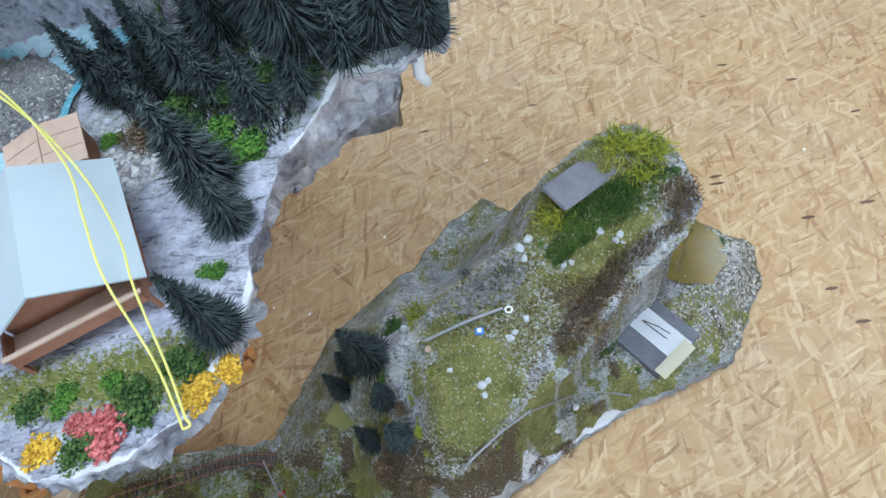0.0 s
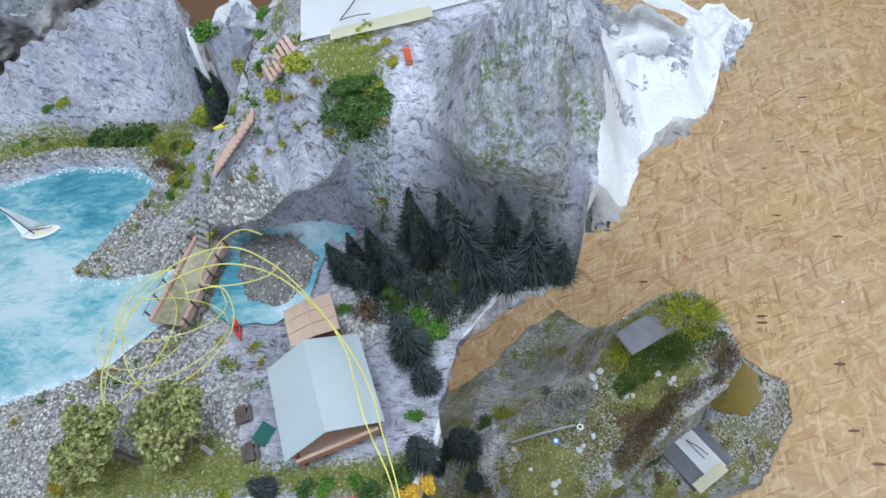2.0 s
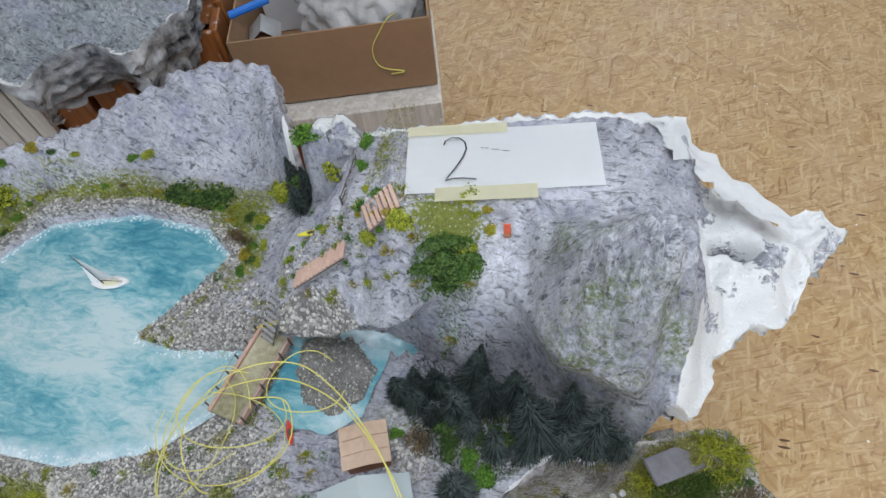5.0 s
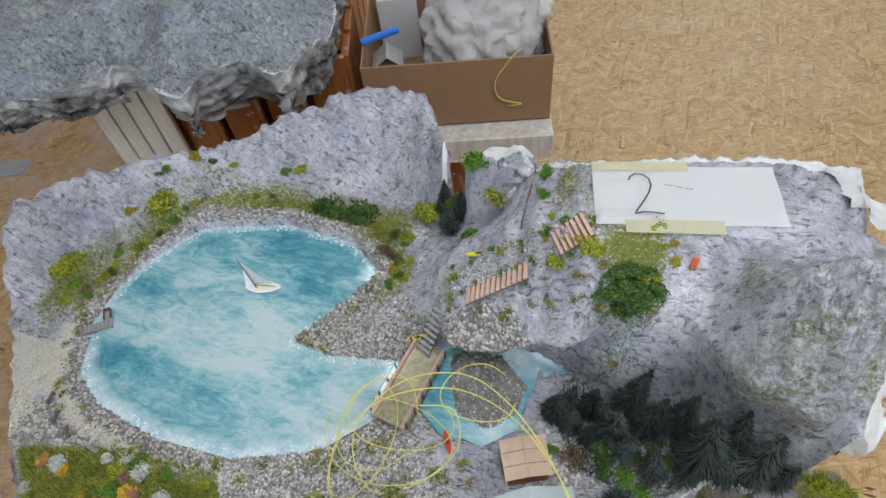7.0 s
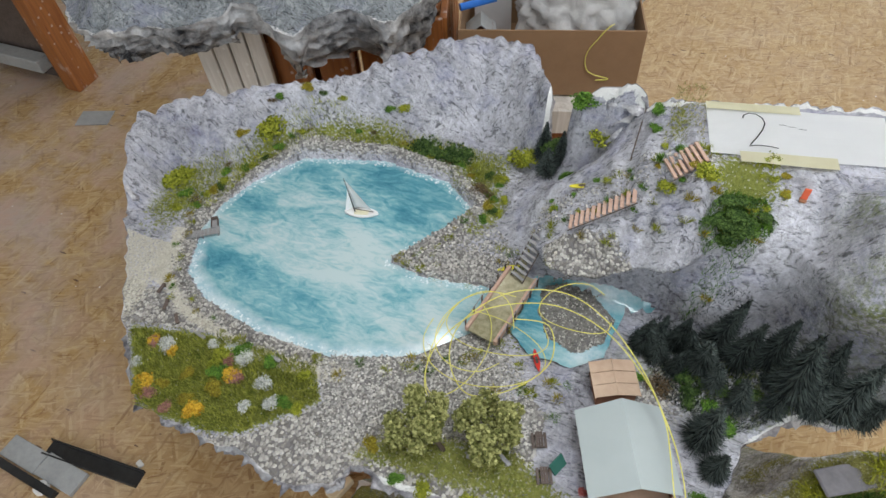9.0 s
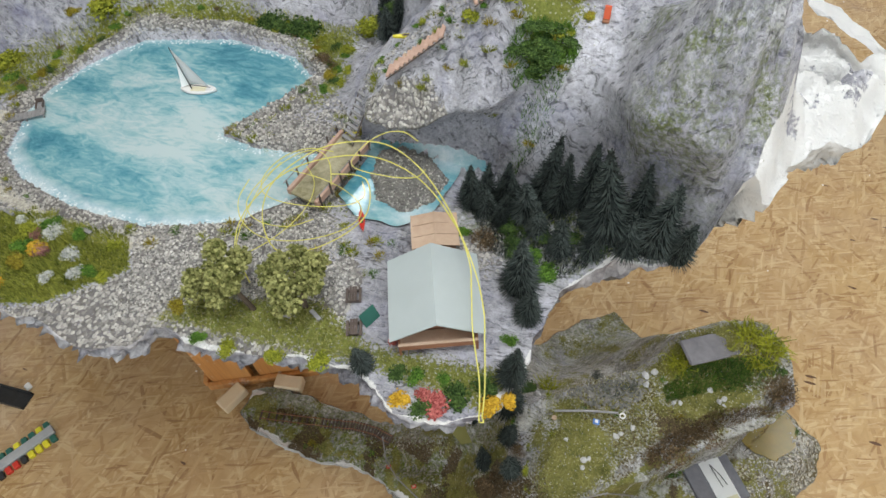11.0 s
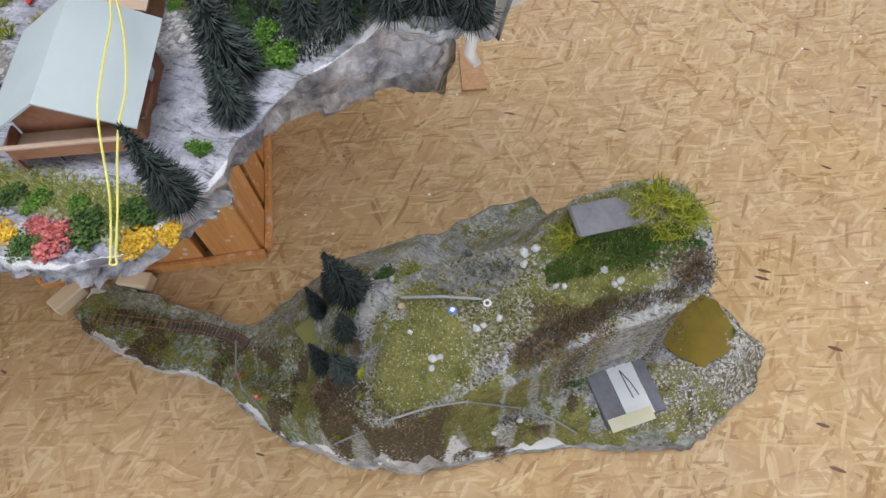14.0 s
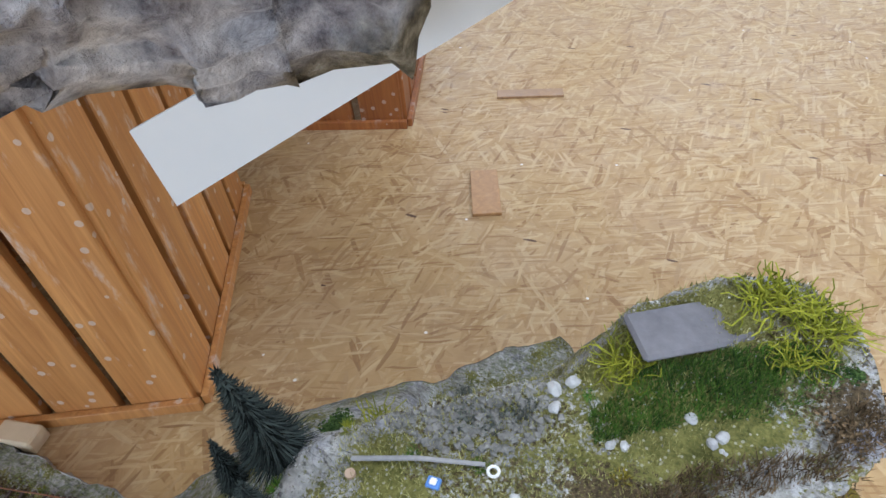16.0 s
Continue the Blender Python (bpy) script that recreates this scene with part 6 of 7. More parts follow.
def cable(points, name, r=0.0009):
    pts = [Vector(p) for p in points]
    out = []
    for k in range(len(pts) - 1):
        p0, p1, p2, p3 = pts[max(k - 1, 0)], pts[k], pts[k + 1], pts[min(k + 2, len(pts) - 1)]
        for j in range(6):
            t = j / 6
            out.append(0.5 * (2 * p1 + (p2 - p0) * t + (2 * p0 - 5 * p1 + 4 * p2 - p3) * t * t + (3 * p1 - p0 - 3 * p2 + p3) * t**3))
    out.append(pts[-1])
    return tube(bmesh.new(), out, r, sides=6)


wire = thing("yellow_wire", (0, 0, 0), "thin yellow wire looped loosely over the chalet", "wire")
run = [(-0.093, 0.243, 0.781), (-0.098, 0.27, 0.800), (-0.112, 0.315, 0.826), (-0.124, 0.35, 0.834), (-0.15, 0.395, 0.847), (-0.19, 0.44, 0.865), (-0.25, 0.485, 0.875), (-0.32, 0.505, 0.875), (-0.385, 0.495, 0.865), (-0.44, 0.465, 0.85), (-0.475, 0.41, 0.83), (-0.47, 0.355, 0.815), (-0.43, 0.315, 0.80)]
part("strand", cable(run, "strand"), WIRE, wire)
run2 = [(-0.096, 0.241, 0.781), (-0.106, 0.275, 0.803), (-0.128, 0.32, 0.833), (-0.142, 0.36, 0.846), (-0.158, 0.40, 0.855), (-0.20, 0.452, 0.872), (-0.26, 0.50, 0.885), (-0.325, 0.525, 0.882), (-0.40, 0.505, 0.87), (-0.45, 0.45, 0.848), (-0.45, 0.40, 0.825), (-0.41, 0.365, 0.81), (-0.355, 0.39, 0.815), (-0.315, 0.44, 0.83), (-0.33, 0.485, 0.85), (-0.38, 0.48, 0.85)]
part("strand", cable(run2, "strand"), WIRE, wire)
part("end_loop", cable([(-0.096, 0.241, 0.781), (-0.094, 0.237, 0.780), (-0.090, 0.239, 0.780), (-0.093, 0.243, 0.781)], "end_loop"), WIRE, wire)
for cx, cy, a, b, z, ph in [(-0.43, 0.45, 0.055, 0.07, 0.835, 0.3), (-0.40, 0.46, 0.075, 0.05, 0.85, 1.4), (-0.445, 0.425, 0.04, 0.085, 0.822, 2.2), (-0.30, 0.50, 0.05, 0.04, 0.885, 0.9), (-0.41, 0.43, 0.09, 0.06, 0.83, 2.8)]:
    pts = [(cx + a * math.cos(ph + k * 0.5), cy + b * math.sin(ph + k * 0.5), z + 0.012 * math.sin(k * 0.9 + ph)) for k in range(12)]
    part("loop", cable(pts, "loop", 0.0007), WIRE, wire)

# ---------------------------------------------------------------- lower landscape: plants and things
for kind, x, y, size in [(1, -0.098, 0.452, 1.3), (0, -0.145, 0.462, 0.95), (0, -0.165, 0.432, 0.85), (0, -0.085, 0.388, 0.9), (0, -0.115, 0.345, 0.85), (3, -0.06, 0.333, 1.1)]:
    fir(kind, x, y, hill(x, y), size, (5, -5), "dark bottle-brush fir tree on the hill slope", "firs on the hill", turn=x * 7000)
for k, (kind, x, y, r, label) in enumerate([("deep", -0.065, 0.50, 0.022, "dark green bush beside the fir tree"), ("green", 0.17, 0.565, 0.010, "green bush on the hilltop"), ("deep", 0.355, 0.63, 0.016, "dark green bush at the hill's edge"), ("moss", -0.035, 0.34, 0.012, "olive moss bush on the hill slope"), ("thicket", 0.175, 0.452, 0.036, "brown fibre thicket on the hill edge"), ("thicket", 0.205, 0.478, 0.042, "brown fibre thicket on the hill edge"), ("thicket", 0.25, 0.512, 0.032, "brown fibre thicket on the hill edge"), ("thicket", 0.36, 0.60, 0.044, "brown fibre thicket above the pond"), ("thicket", -0.09, 0.31, 0.034, "brown fibre thicket on the west slope"), ("thicket", -0.045, 0.285, 0.028, "brown fibre thicket on the west slope"), ("thicket", 0.16, 0.352, 0.030, "brown fibre thicket along the path"), ("thicket", 0.11, 0.325, 0.028, "brown fibre thicket along the path"), ("thicket", 0.05, 0.30, 0.024, "brown fibre thicket along the path"), ("thicket", 0.225, 0.40, 0.024, "brown fibre thicket along the path"), ("deep", 0.50, 0.66, 0.014, "dark green bush beside the pond"), ("deep", 0.30, 0.45, 0.010, "small dark green bush beside the paper"), ("grey", 0.075, 0.515, 0.030, "grey-green leaf heap on the hilltop"), ("grey", 0.105, 0.535, 0.026, "grey-green leaf heap on the hilltop"), ("grey", 0.05, 0.545, 0.024, "grey-green leaf heap on the hilltop"), ("thicket", -0.055, 0.375, 0.020, "brown fibre thicket among the firs")]):
    if "hill edge" in label:
        bush(kind, x + 0.012, y - 0.020, hill(x, y) - 0.004, r * 1.15, label, turn=k * 53, flat=0.5)
    else:
        bush(kind, x, y, hill(x, y), r, label, turn=k * 53, flat=0.55)
bush("deep", 0.258, 0.496, 0.104, 0.030, "dark green round bush beside the paper", flat=0.9)


def lichen(x, y, z, r, seed, label):
    """A wiry tangle of thin twigs."""
    rg = random.Random(seed)
    bm = bmesh.new()
    for _ in range(80):
        p = Vector((rg.uniform(-0.6, 0.6), rg.uniform(-0.6, 0.6), 0.05)) * r
        pts = [tuple(p)]
        d = Vector((rg.uniform(-1, 1), rg.uniform(-1, 1), rg.uniform(0.2, 1.0))).normalized()
        for _ in range(4):
            d = (d + 0.9 * Vector((rg.uniform(-1, 1), rg.uniform(-1, 1), rg.uniform(-0.7, 0.5)))).normalized()
            p = p + d * r * 0.33
            p.z = max(p.z, 0.0005)
            pts.append(tuple(p))
        tube(bm, pts, r * 0.03, r * 0.022, 4, cap=False)
    ob = solid("lichen_bush", bm, LICHEN, label, "lichen bush", "lichen bushes")
    ob.location = (x, y, z)
    return ob


for k, (x, y, r) in enumerate([(0.19, 0.60, 0.024), (0.198, 0.635, 0.014), (0.295, 0.672, 0.028), (0.335, 0.662, 0.026), (0.318, 0.628, 0.02), (-0.035, 0.525, 0.024)]):
    lichen(x, y, hill(x, y), r, k, "tangled lime-yellow lichen bush on the hill")

for k, (x, y, r) in enumerate([(0.25, 0.566, 0.0075), (0.275, 0.556, 0.008), (0.268, 0.55, 0.007), (0.278, 0.546, 0.007), (0.192, 0.527, 0.006), (0.203, 0.53, 0.006), (0.058, 0.381, 0.009), (0.066, 0.387, 0.007), (0.06, 0.37, 0.007), (0.104, 0.437, 0.008), (0.112, 0.444, 0.006), (0.13, 0.46, 0.007), (0.135, 0.565, 0.010), (0.15, 0.575, 0.009), (0.14, 0.548, 0.008), (-0.05, 0.49, 0.009), (0.02, 0.40, 0.005), (0.18, 0.455, 0.006), (0.10, 0.325, 0.007), (0.155, 0.365, 0.007), (0.19, 0.395, 0.008), (0.01, 0.262, 0.006), (-0.01, 0.258, 0.005), (-0.355, 0.405, 0.005), (-0.345, 0.41, 0.005)]):
    rock(x, y, hill(x, y), r * 0.8, k)

rg = random.Random(5)
for k in range(46):
    if k < 26:
        px, py = scatter_inside(HILL, 1, 300 + k)
    else:
        px, py = scatter_inside([(-0.62, 0.31), (-0.30, 0.30), (-0.10, 0.25), (0.10, 0.32), (0.06, 0.33), (-0.10, 0.29), (-0.30, 0.38), (-0.60, 0.40)], 1, 300 + k)
    if len(px):
        x, y = float(px[0]), float(py[0])
        tuft(("moss", "green", "ochre", "straw", "moss")[k % 5], x, y, hill(x, y), rg.uniform(0.007, 0.013))
GARDEN = [(0.168, 0.552), (0.207, 0.600), (0.318, 0.640), (0.365, 0.628), (0.325, 0.578), (0.25, 0.565), (0.18, 0.525)]
blades("garden_grass", GARDEN, 5000, lower_height, 0.009, GREEN, "fresh green static grass on the hilltop", 21)
blades("garden_grass_dark", GARDEN, 2600, lower_height, 0.010, DEEP, "dark green static grass patches on the hilltop", 27, lambda x, y: fbm(x, y, 30, 91) > 0.02)
blades("brown_fibres", [(0.165, 0.40), (0.20, 0.455), (0.265, 0.52), (0.33, 0.558), (0.37, 0.57), (0.385, 0.61), (0.35, 0.62), (0.33, 0.575), (0.25, 0.55), (0.15, 0.45)], 5200, lower_height, 0.013, THICKET, "brown fibre scrub along the hill edge", 28).location = (0.012, -0.018, 0.003)
blades("slope_fibres", [(-0.11, 0.30), (-0.04, 0.33), (0.03, 0.30), (0.10, 0.345), (0.19, 0.41), (0.24, 0.40), (0.16, 0.345), (0.05, 0.285), (-0.08, 0.25)], 4200, lower_height, 0.008, THICKET, "brown fibre scrub along the lower path", 29)
blades("hill_grass", HILL, 12000, lower_height, 0.006, STRAW, "dry yellow-green static grass of the hill", 22, lambda x, y: x > -0.03)
blades("path_grass", [(-0.64, 0.32), (-0.35, 0.31), (-0.10, 0.25), (0.06, 0.29), (0.2, 0.37), (0.19, 0.40), (0.04, 0.30), (-0.10, 0.29), (-0.30, 0.36), (-0.60, 0.40)], 3500, lower_height, 0.005, GRASS, "mossy static grass along the lower path", 23)
pebbles("hill_gravel", HILL, 1000, lower_height, 0.0013, "pale grit scattered on the hill", 24)
pebbles("rubble", [(0.0, 0.49), (0.06, 0.53), (0.13, 0.575), (0.15, 0.54), (0.11, 0.49), (0.05, 0.475)], 420, lower_height, 0.004, "grey rubble and stones on the hilltop", 25, None, RUBBLE)
pebbles("pond_gravel", [(0.36, 0.66), (0.42, 0.77), (0.55, 0.67), (0.49, 0.51), (0.33, 0.43), (0.27, 0.45), (0.34, 0.46), (0.43, 0.53), (0.38, 0.60)], 1800, lower_height, 0.002, "brown and white gravel round the pond", 26)

POND = speckled("olive_pond_resin", (0.045, 0.05, 0.008), (0.24, 0.15, 0.02), 16, 0.15, 0.0003)
POND_B = speckled("olive_green_resin", (0.20, 0.20, 0.07), (0.27, 0.26, 0.10), 30, 0.3, 0.0003)
tagged(sheet([(0.375, 0.636), (0.395, 0.690), (0.425, 0.722), (0.470, 0.712), (0.498, 0.668), (0.500, 0.625), (0.462, 0.578), (0.418, 0.582), (0.385, 0.602)], 0.104, 0.01, POND, "pond"), "murky olive pond with brown water", "pond", kind="structure")
tagged(sheet([(-0.205, 0.40), (-0.175, 0.375), (-0.148, 0.39), (-0.15, 0.425), (-0.18, 0.44)], hill(-0.176, 0.40) + 0.012, 0.008, POND_B, "small_pond"), "small olive green resin pond on the slope", "pond", kind="structure")

label_a = thing("paper_label", (0.359, 0.448, 0.112), "white paper strip taped over the model terrace", "paper label", rz=37)
plate = part("base_plate", cube_bm(-0.035, 0.068, 0.0, 0.125, -0.02, -0.002, bevel=0.001), speckled("grey_card_plate", (0.06, 0.06, 0.07), (0.17, 0.17, 0.19), 45, 0.8, 0.0005), label_a, "dark grey card plate")
paper_sheet("paper", label_a, 0.046, 0.127, 0.001, 0.0006, PAPER, 6, 12)
ob = paper_sheet("tape_strip", label_a, 0.076, 0.022, 0.003, 0.0003, TAPE, 8, 3)
ob.location = (-0.034, -0.010, 0)
ob = paper_sheet("tape_strip", label_a, 0.06, 0.022, 0.003, 0.0003, TAPE, 8, 3)
ob.location = (0.006, 0.112, 0)
stroke([(0.020, 0.082), (0.029, 0.057), (0.033, 0.034)], 0.0018, 0.0035, "letter_stroke", label_a)
stroke([(0.020, 0.082), (0.0205, 0.057), (0.022, 0.032)], 0.0018, 0.0035, "letter_stroke", label_a)

ob = solid("wooden_pole", tube(bmesh.new(), [(-0.012, 0.449, hill(-0.012, 0.449) + 0.006), (0.045, 0.463, hill(0.045, 0.463) + 0.008), (0.10, 0.477, hill(0.10, 0.477) + 0.006)], 0.0024, 0.002, 7), GREYWOOD, "weathered grey wooden pole lying on the hill", "pole")
bm = bmesh.new()
ring = [(0.108 + 0.0046 * math.cos(a * 0.524), 0.474 + 0.0046 * math.sin(a * 0.524), hill(0.106, 0.482) + 0.004) for a in range(13)]
tube(bm, ring, 0.0015, sides=6)
solid("plastic_ring", bm, WHITEPL, "small white plastic ring lying on the hill", "ring", smooth=True)
bm = bmesh.new()
bmesh.ops.create_cone(bm, segments=14, radius1=0.005, radius2=0.0046, depth=0.003, cap_ends=True, matrix=Matrix.Translation((-0.009, 0.438, hill(-0.009, 0.438) + 0.0025)))
solid("wooden_disc", bm, TAN, "small pale wooden disc lying on the hill", "disc")
ob = thing("blue_scrap", (0.065, 0.449, hill(0.065, 0.449)), "small blue and white plastic scrap", "scrap")
part("base", cube_bm(-0.006, 0.006, -0.005, 0.005, 0, 0.004, bevel=0.001), speckled("blue_plastic", (0.06, 0.16, 0.45), (0.12, 0.26, 0.6), 40, 0.4), ob)
part("cap", cube_bm(-0.003, 0.003, -0.003, 0.003, 0.004, 0.0065, bevel=0.001), WHITEPL, ob, "white cap")
ob = solid("slate_slab", cube_bm(-0.05, 0.05, -0.026, 0.026, 0, 0.008, bevel=0.003), speckled("slate", (0.11, 0.107, 0.118), (0.22, 0.212, 0.23), 60, 0.75, 0.001), "flat grey slate slab on the hilltop", "slab")
ob.matrix_world = pose(0.234, 0.636, hill(0.234, 0.636) + 0.003, 0, 0, 31)


def path_fence(points, label):
    ob = thing("fence", (0, 0, 0), label, "fence", "path fences")
    pts = [Vector((x, y, hill(x, y) + 0.012)) for x, y in points]
    for a, b in zip(pts, pts[1:]):
        part("rail", tube(bmesh.new(), [tuple(a), tuple(b)], 0.0016, sides=5), GREYWOOD, ob)
    for p in pts:
        part("post", cube_bm(p.x - 0.0015, p.x + 0.0015, p.y - 0.0015, p.y + 0.0015, p.z - 0.016, p.z + 0.002), GREYWOOD, ob)
    return ob


path_fence([(-0.075, 0.255), (0.03, 0.292), (0.075, 0.325), (0.115, 0.355), (0.185, 0.412)], "thin grey twig fence along the path")
path_fence([(0.20, 0.415), (0.24, 0.412), (0.285, 0.415)], "thin grey twig fence below the terrace")
path_fence([(-0.375, 0.385), (-0.345, 0.335), (-0.30, 0.30), (-0.235, 0.272)], "dark twig fence along the ledge")

track = thing("railway_track", (0, 0, 0), "old narrow model railway track on the ledge", "track")
tp = [(-0.68, 0.345), (-0.53, 0.375), (-0.46, 0.39), (-0.40, 0.395), (-0.35, 0.385)]
smp = []
for k in range(len(tp) - 1):
    for j in range(8):
        smp.append(Vector(tp[k]).lerp(Vector(tp[k + 1]), j / 8))
SLEEPER = mesh_from(cube_bm(-0.0022, 0.0022, -0.013, 0.013, 0, 0.0028, bevel=0.0005), "sleeper", DARKWOOD)
for k, p in enumerate(smp):
    d = smp[min(k + 1, len(smp) - 1)] - smp[max(k - 1, 0)]
    s = new("sleeper", SLEEPER)
    s.parent = track
    s.matrix_world = pose(p.x, p.y, hill(p.x, p.y) + 0.002, 0, 0, math.degrees(math.atan2(d.y, d.x)))
for off in (-0.0085, 0.0085):
    pts = []
    for k, p in enumerate(smp):
        d = (smp[min(k + 1, len(smp) - 1)] - smp[max(k - 1, 0)]).normalized()
        q = p + Vector((-d.y, d.x)) * off
        pts.append((q.x, q.y, hill(p.x, p.y) + 0.0062))
    part("rail", tube(bmesh.new(), pts, 0.001, sides=4), BROWN, track, "rusty brown rail")
for x, y in [(-0.335, 0.325), (-0.255, 0.29)]:
    ob = thing("trolley", (x, y, hill(x, y) + 0.001), "tiny red-brown model cart on the ledge", "cart", "tiny carts", 30)
    part("body", cube_bm(-0.005, 0.005, -0.0035, 0.0035, 0.002, 0.007, bevel=0.0006), REDPL, ob)
    part("load", cube_bm(-0.003, 0.003, -0.002, 0.002, 0.007, 0.009, bevel=0.0006), TAN, ob)
for x, y, rz, z in [(-0.655, 0.443, 10, 0.0), (-0.775, 0.365, 70, 0.0)]:
    ob = solid("foam_block", cube_bm(-0.035, 0.035, -0.018, 0.018, 0, 0.03, bevel=0.003), speckled("cream_foam", (0.62, 0.50, 0.34), (0.70, 0.58, 0.42), 50, 0.8, 0.0005), "cream insulation foam block supporting the ledge", "block", "foam blocks")
    ob.matrix_world = pose(x, y, z, 0, 0, rz)

# ---------------------------------------------------------------- floor: scraps
ob = solid("wood_offcut", cube_bm(-0.03, 0.03, -0.075, 0.075, 0, 0.008, bevel=0.001), plank_material("offcut_wood", (0.34, 0.17, 0.07), (0.50, 0.29, 0.13), 0.05), "short brown wood offcut on the floor", "wood scrap")
ob.matrix_world = pose(-0.168, 1.232, 0.0, 0, 0, 22)
ob = solid("wood_strip", cube_bm(-0.085, 0.085, -0.018, 0.018, 0, 0.006, bevel=0.001), plank_material("strip_wood", (0.30, 0.16, 0.08), (0.44, 0.27, 0.14), 0.05), "flat brown wood strip on the floor", "wood scrap")
ob.matrix_world = pose(-0.19, 1.655, 0.0, 0, 0, 18)
ob = solid("floor_tile_scrap", cube_bm(-0.07, 0.07, -0.045, 0.045, 0, 0.004, bevel=0.001), GREYMETAL, "grey card scrap on the floor", "scrap")
ob.matrix_world = pose(-2.47, 1.35, 0, 0, 0, 20)
chan = thing("metal_channel", (-1.42, 0.185, 0.0), "black metal channel lying on the floor", "metal profile", rz=4)
part("web", cube_bm(-0.16, 0.14, -0.02, 0.02, 0, 0.003), BLACKPL, chan)
for s in (-1, 1):
    part("flange", cube_bm(-0.16, 0.14, s * 0.02 - 0.002, s * 0.02 + 0.002, 0.0, 0.016), BLACKPL, chan)
rack = thing("plug_rack", (-1.20, 0.09, 0.0), "grey rail with coloured plugs on the floor", "plug rack", rz=62)
part("rail", cube_bm(-0.075, 0.075, -0.012, 0.012, 0.004, 0.016, bevel=0.001), GREYMETAL, rack)
cols = [BLACKPL, REDPL, REDPL, BLACKPL, YELPL, YELPL, YELPL, GREENPL]
for k in range(8):
    for s in (-1, 1):
        part("plug", cube_bm(-0.072 + 0.0185 * k, -0.058 + 0.0185 * k, s * 0.022 - 0.009, s * 0.022 + 0.009, 0.0, 0.012, bevel=0.002), cols[(k + (3 if s > 0 else 0)) % 8] if s < 0 else (GREENPL if k % 3 else YELPL), rack)
ob = solid("white_pebble_cap", cube_bm(-0.012, 0.012, -0.008, 0.008, 0, 0.006, bevel=0.003), WHITEPL, "small white plastic cap on the floor", "cap")
ob.matrix_world = pose(-1.31, 0.228, 0, 0, 0, -20)
tray = thing("metal_tray", (-1.56, 0.13, 0.0), "grey metal plates and fittings on the floor", "metal parts", rz=-4)
part("plate", cube_bm(-0.13, 0.0, -0.03, 0.03, 0, 0.012, bevel=0.001), GREYMETAL, tray)
part("plate", cube_bm(0.003, 0.14, -0.028, 0.035, 0, 0.014, bevel=0.001), GREYMETAL, tray)
part("bar", cube_bm(-0.13, 0.10, -0.055, -0.034, 0, 0.02, bevel=0.001), BLACKPL, tray)
bm = bmesh.new()
bmesh.ops.create_cone(bm, segments=18, radius1=0.02, radius2=0.018, depth=0.012, cap_ends=True, matrix=Matrix.Translation((0.05, -0.045, 0.008)))
part("knob", bm, WHITEPL, tray, "round white knob")
cab = thing("workbench", (-2.9, 1.55, 0.0), "dark brown wooden workbench end far across the floor", "workbench")
part("panel", cube_bm(-0.30, 0.16, -0.02, 0.02, 0.0, 0.75, bevel=0.004), DARKWOOD, cab)
part("leg", cube_bm(0.16, 0.24, -0.08, 0.04, 0.0, 0.78, bevel=0.004), PLANK_DARK, cab)
part("top", cube_bm(-0.6, 0.26, -0.10, 0.6, 0.78, 0.82, bevel=0.004), DARKWOOD, cab)
part("bracket", cube_bm(-0.30, 0.10, -0.10, -0.03, 0.08, 0.14, bevel=0.004), GREYMETAL, cab)

# ---------------------------------------------------------------- cardboard box and the second landscape
bx = thing("cardboard_box", (-0.342, 1.343, 0.627), "open brown cardboard box holding scenery and plastic", "box", rz=196.5)
L, D, Hh, T = 0.43, 0.32, 0.178, 0.004
part("front", cube_bm(0, L, 0.0, T, 0, Hh), CARDBOARD, bx)
part("back", cube_bm(0, L, -D, -D + T, 0, Hh), CARDBOARD, bx)
part("side", cube_bm(0, T, -D + T, 0.0, 0, Hh), CARDBOARD, bx)
part("side", cube_bm(L - T, L, -D + T, 0.0, 0, Hh), CARDBOARD, bx)
part("bottom", cube_bm(T, L - T, -D + T, 0.0, 0, T), CARDBOARD, bx)


def in_box(x, y, z):
    return bx.matrix_world @ Vector((x, y, z))


bag_mat = Mat("clear_plastic_film", 0.18)
bag_mat.color(bag_mat.ramp(bag_mat.noise(12, 4), [(0.3, (0.55, 0.55, 0.56)), (0.7, (0.72, 0.72, 0.73))]))
bag_mat.b.inputs["Alpha"].default_value = 0.62
bag_mat.bump(bag_mat.noise(22, 5, 0.6, None, 1.0), 0.02, 0.8)
bm = bmesh.new()
bmesh.ops.create_icosphere(bm, subdivisions=5, radius=1.0)
for v in bm.verts:
    d = v.co.normalized()
    ridge = abs(noise.noise(d * 2.2)) * 0.30 + abs(noise.noise(d * 5.0 + Vector((3, 1, 2)))) * 0.16
    v.co = Vector((d.x * 0.155, d.y * 0.135, d.z * 0.13)) * (0.85 + ridge)
bag = solid("plastic_bag", bm, bag_mat.m, "crumpled clear plastic bag in the box", "bag", smooth=True)
c = in_box(0.145, -0.16, 0.145)
bag.matrix_world = pose(*c, 0, 0, 10)


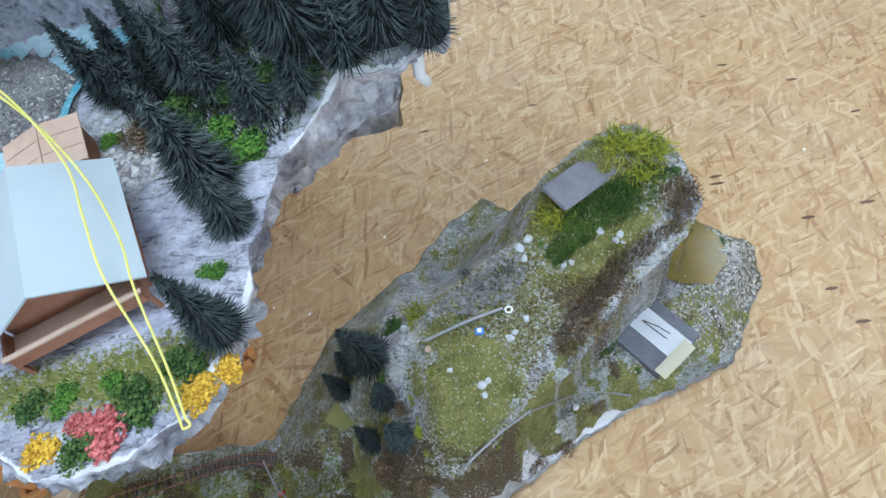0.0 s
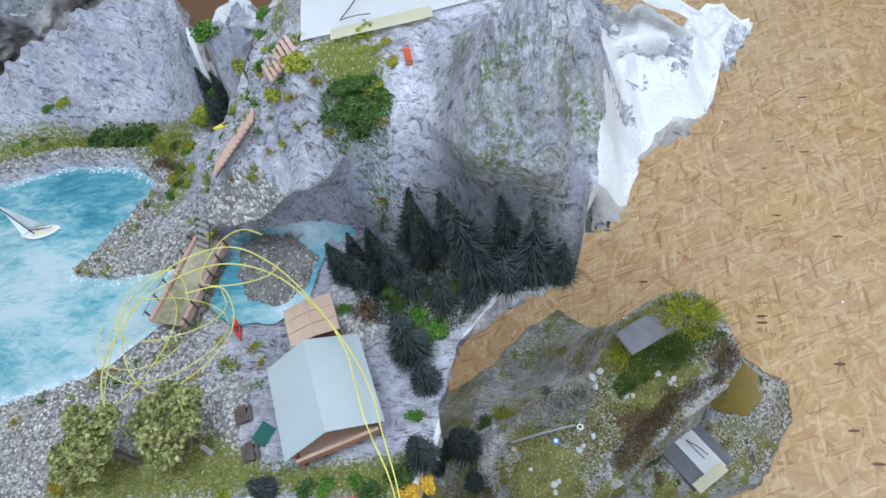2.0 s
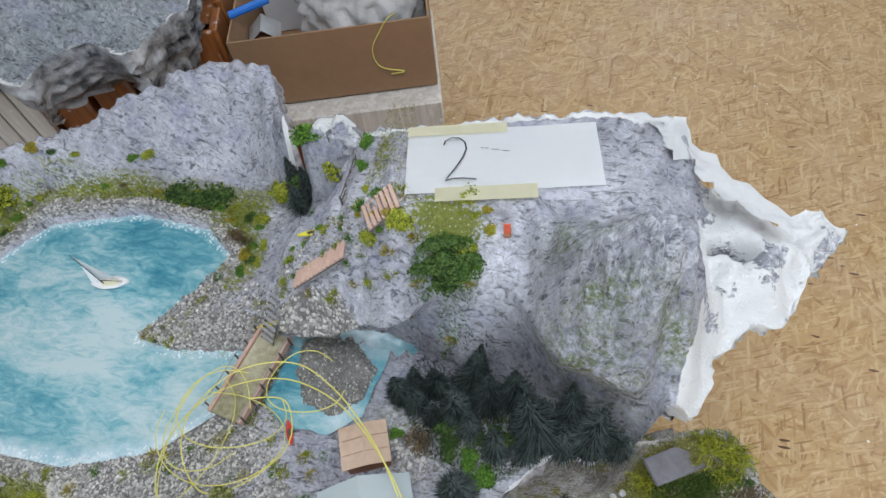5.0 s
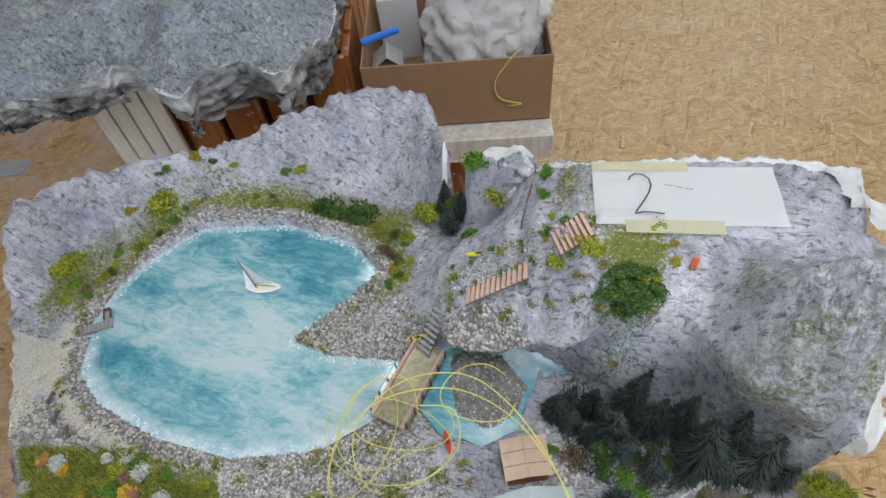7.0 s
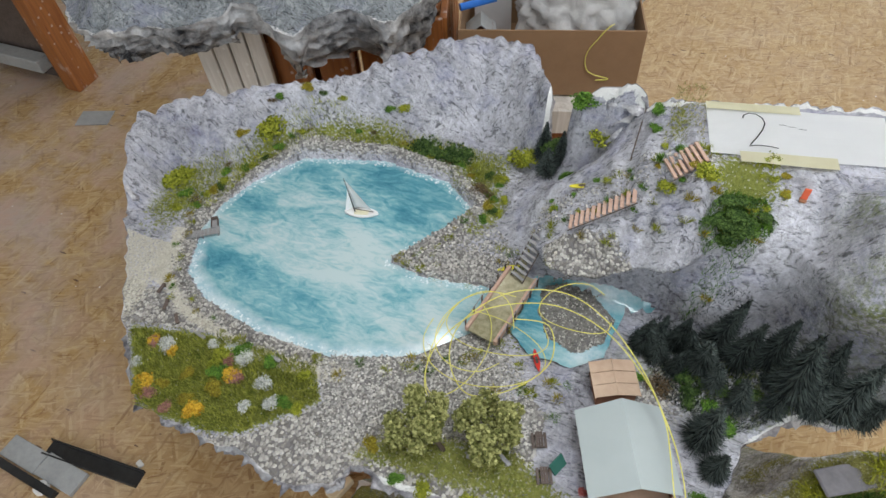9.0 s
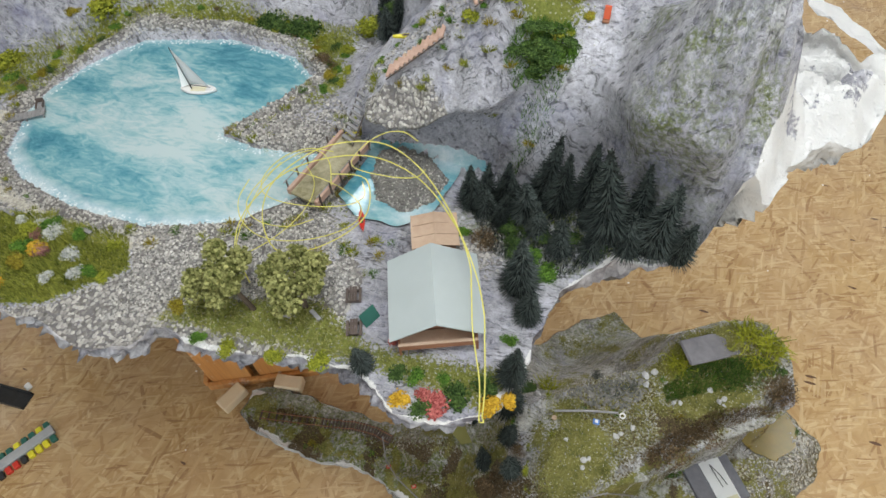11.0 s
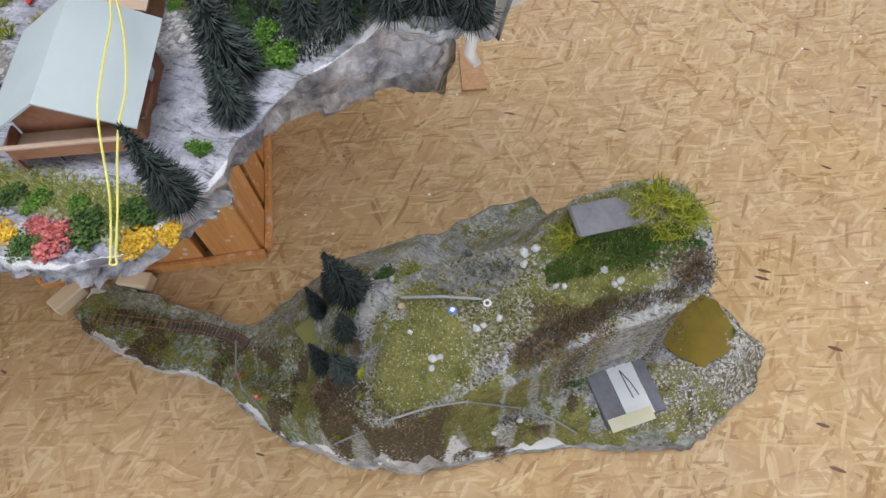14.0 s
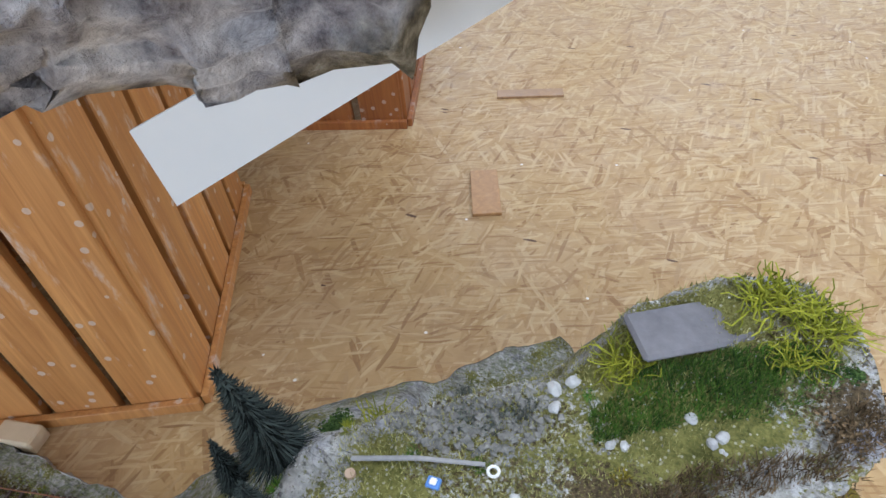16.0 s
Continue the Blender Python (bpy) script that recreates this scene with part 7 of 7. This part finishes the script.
def model_house(x, y, rz, s):
    c = in_box(x, y, T + 0.001)
    ob = thing("model_house", tuple(c), "small grey unfinished model house in the box", "model house", "model houses", rz)
    part("wall", cube_bm(-0.03 * s, 0.03 * s, -0.025 * s, 0.025 * s, 0, 0.10 * s), BROWN, ob)
    for k in (-1, 1):
        bm = bmesh.new()
        a, b, c2, d = (k * 0.038 * s, -0.032 * s, 0.093 * s), (k * 0.038 * s, 0.032 * s, 0.093 * s), (0, 0.032 * s, 0.125 * s), (0, -0.032 * s, 0.125 * s)
        slab(bm, *((a, b, c2, d) if k > 0 else (d, c2, b, a)), 0.002)
        part("roof_slope", bm, GREYMETAL, ob)
    return ob


model_house(0.385, -0.13, 20, 1.0)
model_house(0.39, -0.05, 12, 0.75)
ob = solid("grey_board", cube_bm(-0.05, 0.05, -0.004, 0.004, 0, 0.17, bevel=0.001), speckled("pale_grey_card", (0.50, 0.50, 0.52), (0.60, 0.60, 0.62), 20, 0.7), "pale grey card standing in the box", "card")
c = in_box(0.36, -0.27, T + 0.001)
ob.matrix_world = pose(*c, 0, 0, 16)
wire2 = thing("yellow_wire", (0, 0, 0), "thin yellow wire hanging over the box edge", "wire")
part("strand", cable([tuple(in_box(0.10, 0.010, 0.05)), tuple(in_box(0.07, 0.012, 0.055)), tuple(in_box(0.12, 0.012, 0.075)), tuple(in_box(0.13, 0.010, 0.12)), tuple(in_box(0.105, 0.008, 0.165)), tuple(in_box(0.085, 0.0, 0.186)), tuple(in_box(0.07, -0.03, 0.175))], "strand", 0.0013), WIRE, wire2)
ledge = thing("white_beam", (-0.345, 1.335, 0.545), "paint-splashed pale wooden beam under the box", "beam", rz=196.5)
part("beam", cube_bm(-0.01, 0.43, -0.30, 0.05, 0.0, 0.075, bevel=0.003), WHITEWOOD, ledge)

ROCK2 = [(-1.60, 0.90), (-1.50, 0.84), (-1.40, 0.84), (-1.28, 0.93), (-1.16, 1.01), (-1.09, 0.96), (-1.02, 0.955), (-0.98, 1.06), (-0.92, 1.08), (-0.86, 1.05), (-0.82, 1.13), (-0.80, 1.24), (-0.86, 1.40), (-0.90, 1.75), (-1.75, 1.75), (-1.75, 1.1)]


def rock2_height(x, y):
    e = signed(x, y, ROCK2)
    return 0.90 + 0.10 * smooth(0.0, 0.12, e) + 0.16 * smooth(0.1, 0.5, e) + 0.05 * fbm(x, y, 6, 71, 5, 0.55)


def rock2_paint(x, y, z):
    e = signed(x, y, ROCK2)
    o = np.zeros_like(x)
    return np.stack([o, o, 0.6 * smooth(0.012, 0.0, e)], 1), np.stack([o, o + 0.35, o], 1)


rock2 = thing("rock_diorama", (0, 0, 0), "grey model rock landscape on a second crate", "diorama", kind="structure")
GROUND_C = terrain_material("smooth_rock_scenery", (0.15, 0.17, 0.19), (0.33, 0.36, 0.385), (0.2, 0.2, 0.2), (0.1, 0.13, 0.02), (0.3, 0.3, 0.08), [(0.2, 0.2, 0.2), (0.3, 0.3, 0.3), (0.5, 0.5, 0.5)], (0.70, 0.70, 0.72))
out2 = ragged(ROCK2, 0.012, 0.010, 77)
terrain(out2, 0.009, rock2_height, rock2_paint, GROUND_C, "ground_sheet", rock2)
skirt(out2, rock2_height, lambda x, y: 0.10 + 0.04 * smooth(-1.2, -1.1, x), speckled("mottled_black_white_plaster", (0.03, 0.03, 0.035), (0.62, 0.62, 0.64), 28, 0.85, 0.004, (0.40, 0.62)), "broken_rim", rock2, 0.014, inset=lambda x, y: 0.05 + 0 * x)
bush("moss", -1.545, 0.945, float(rock2_height(np.array([-1.545]), np.array([0.945]))[0]), 0.035, "lime green moss bush on the grey rock")
for k in range(4):
    ob = solid("painted_board", cube_bm(-0.021, 0.021, -0.008, 0.008, 0, 0.80, bevel=0.002), WHITEWOOD, "white paint-splashed upright board at the crate's corner", "board", "painted boards")
    ob.matrix_world = pose(-1.385 + 0.045 * k, 1.055 + 0.0135 * k, 0.0, 0, 0, 16.9)
ob = solid("blue_tube", tube(bmesh.new(), [(-0.78, 1.30, 0.812), (-0.71, 1.36, 0.815)], 0.009, 0.009, 10), speckled("bright_blue_plastic", (0.02, 0.13, 0.5), (0.04, 0.2, 0.65), 30, 0.35), "bright blue plastic tube lying on the crate", "tube")
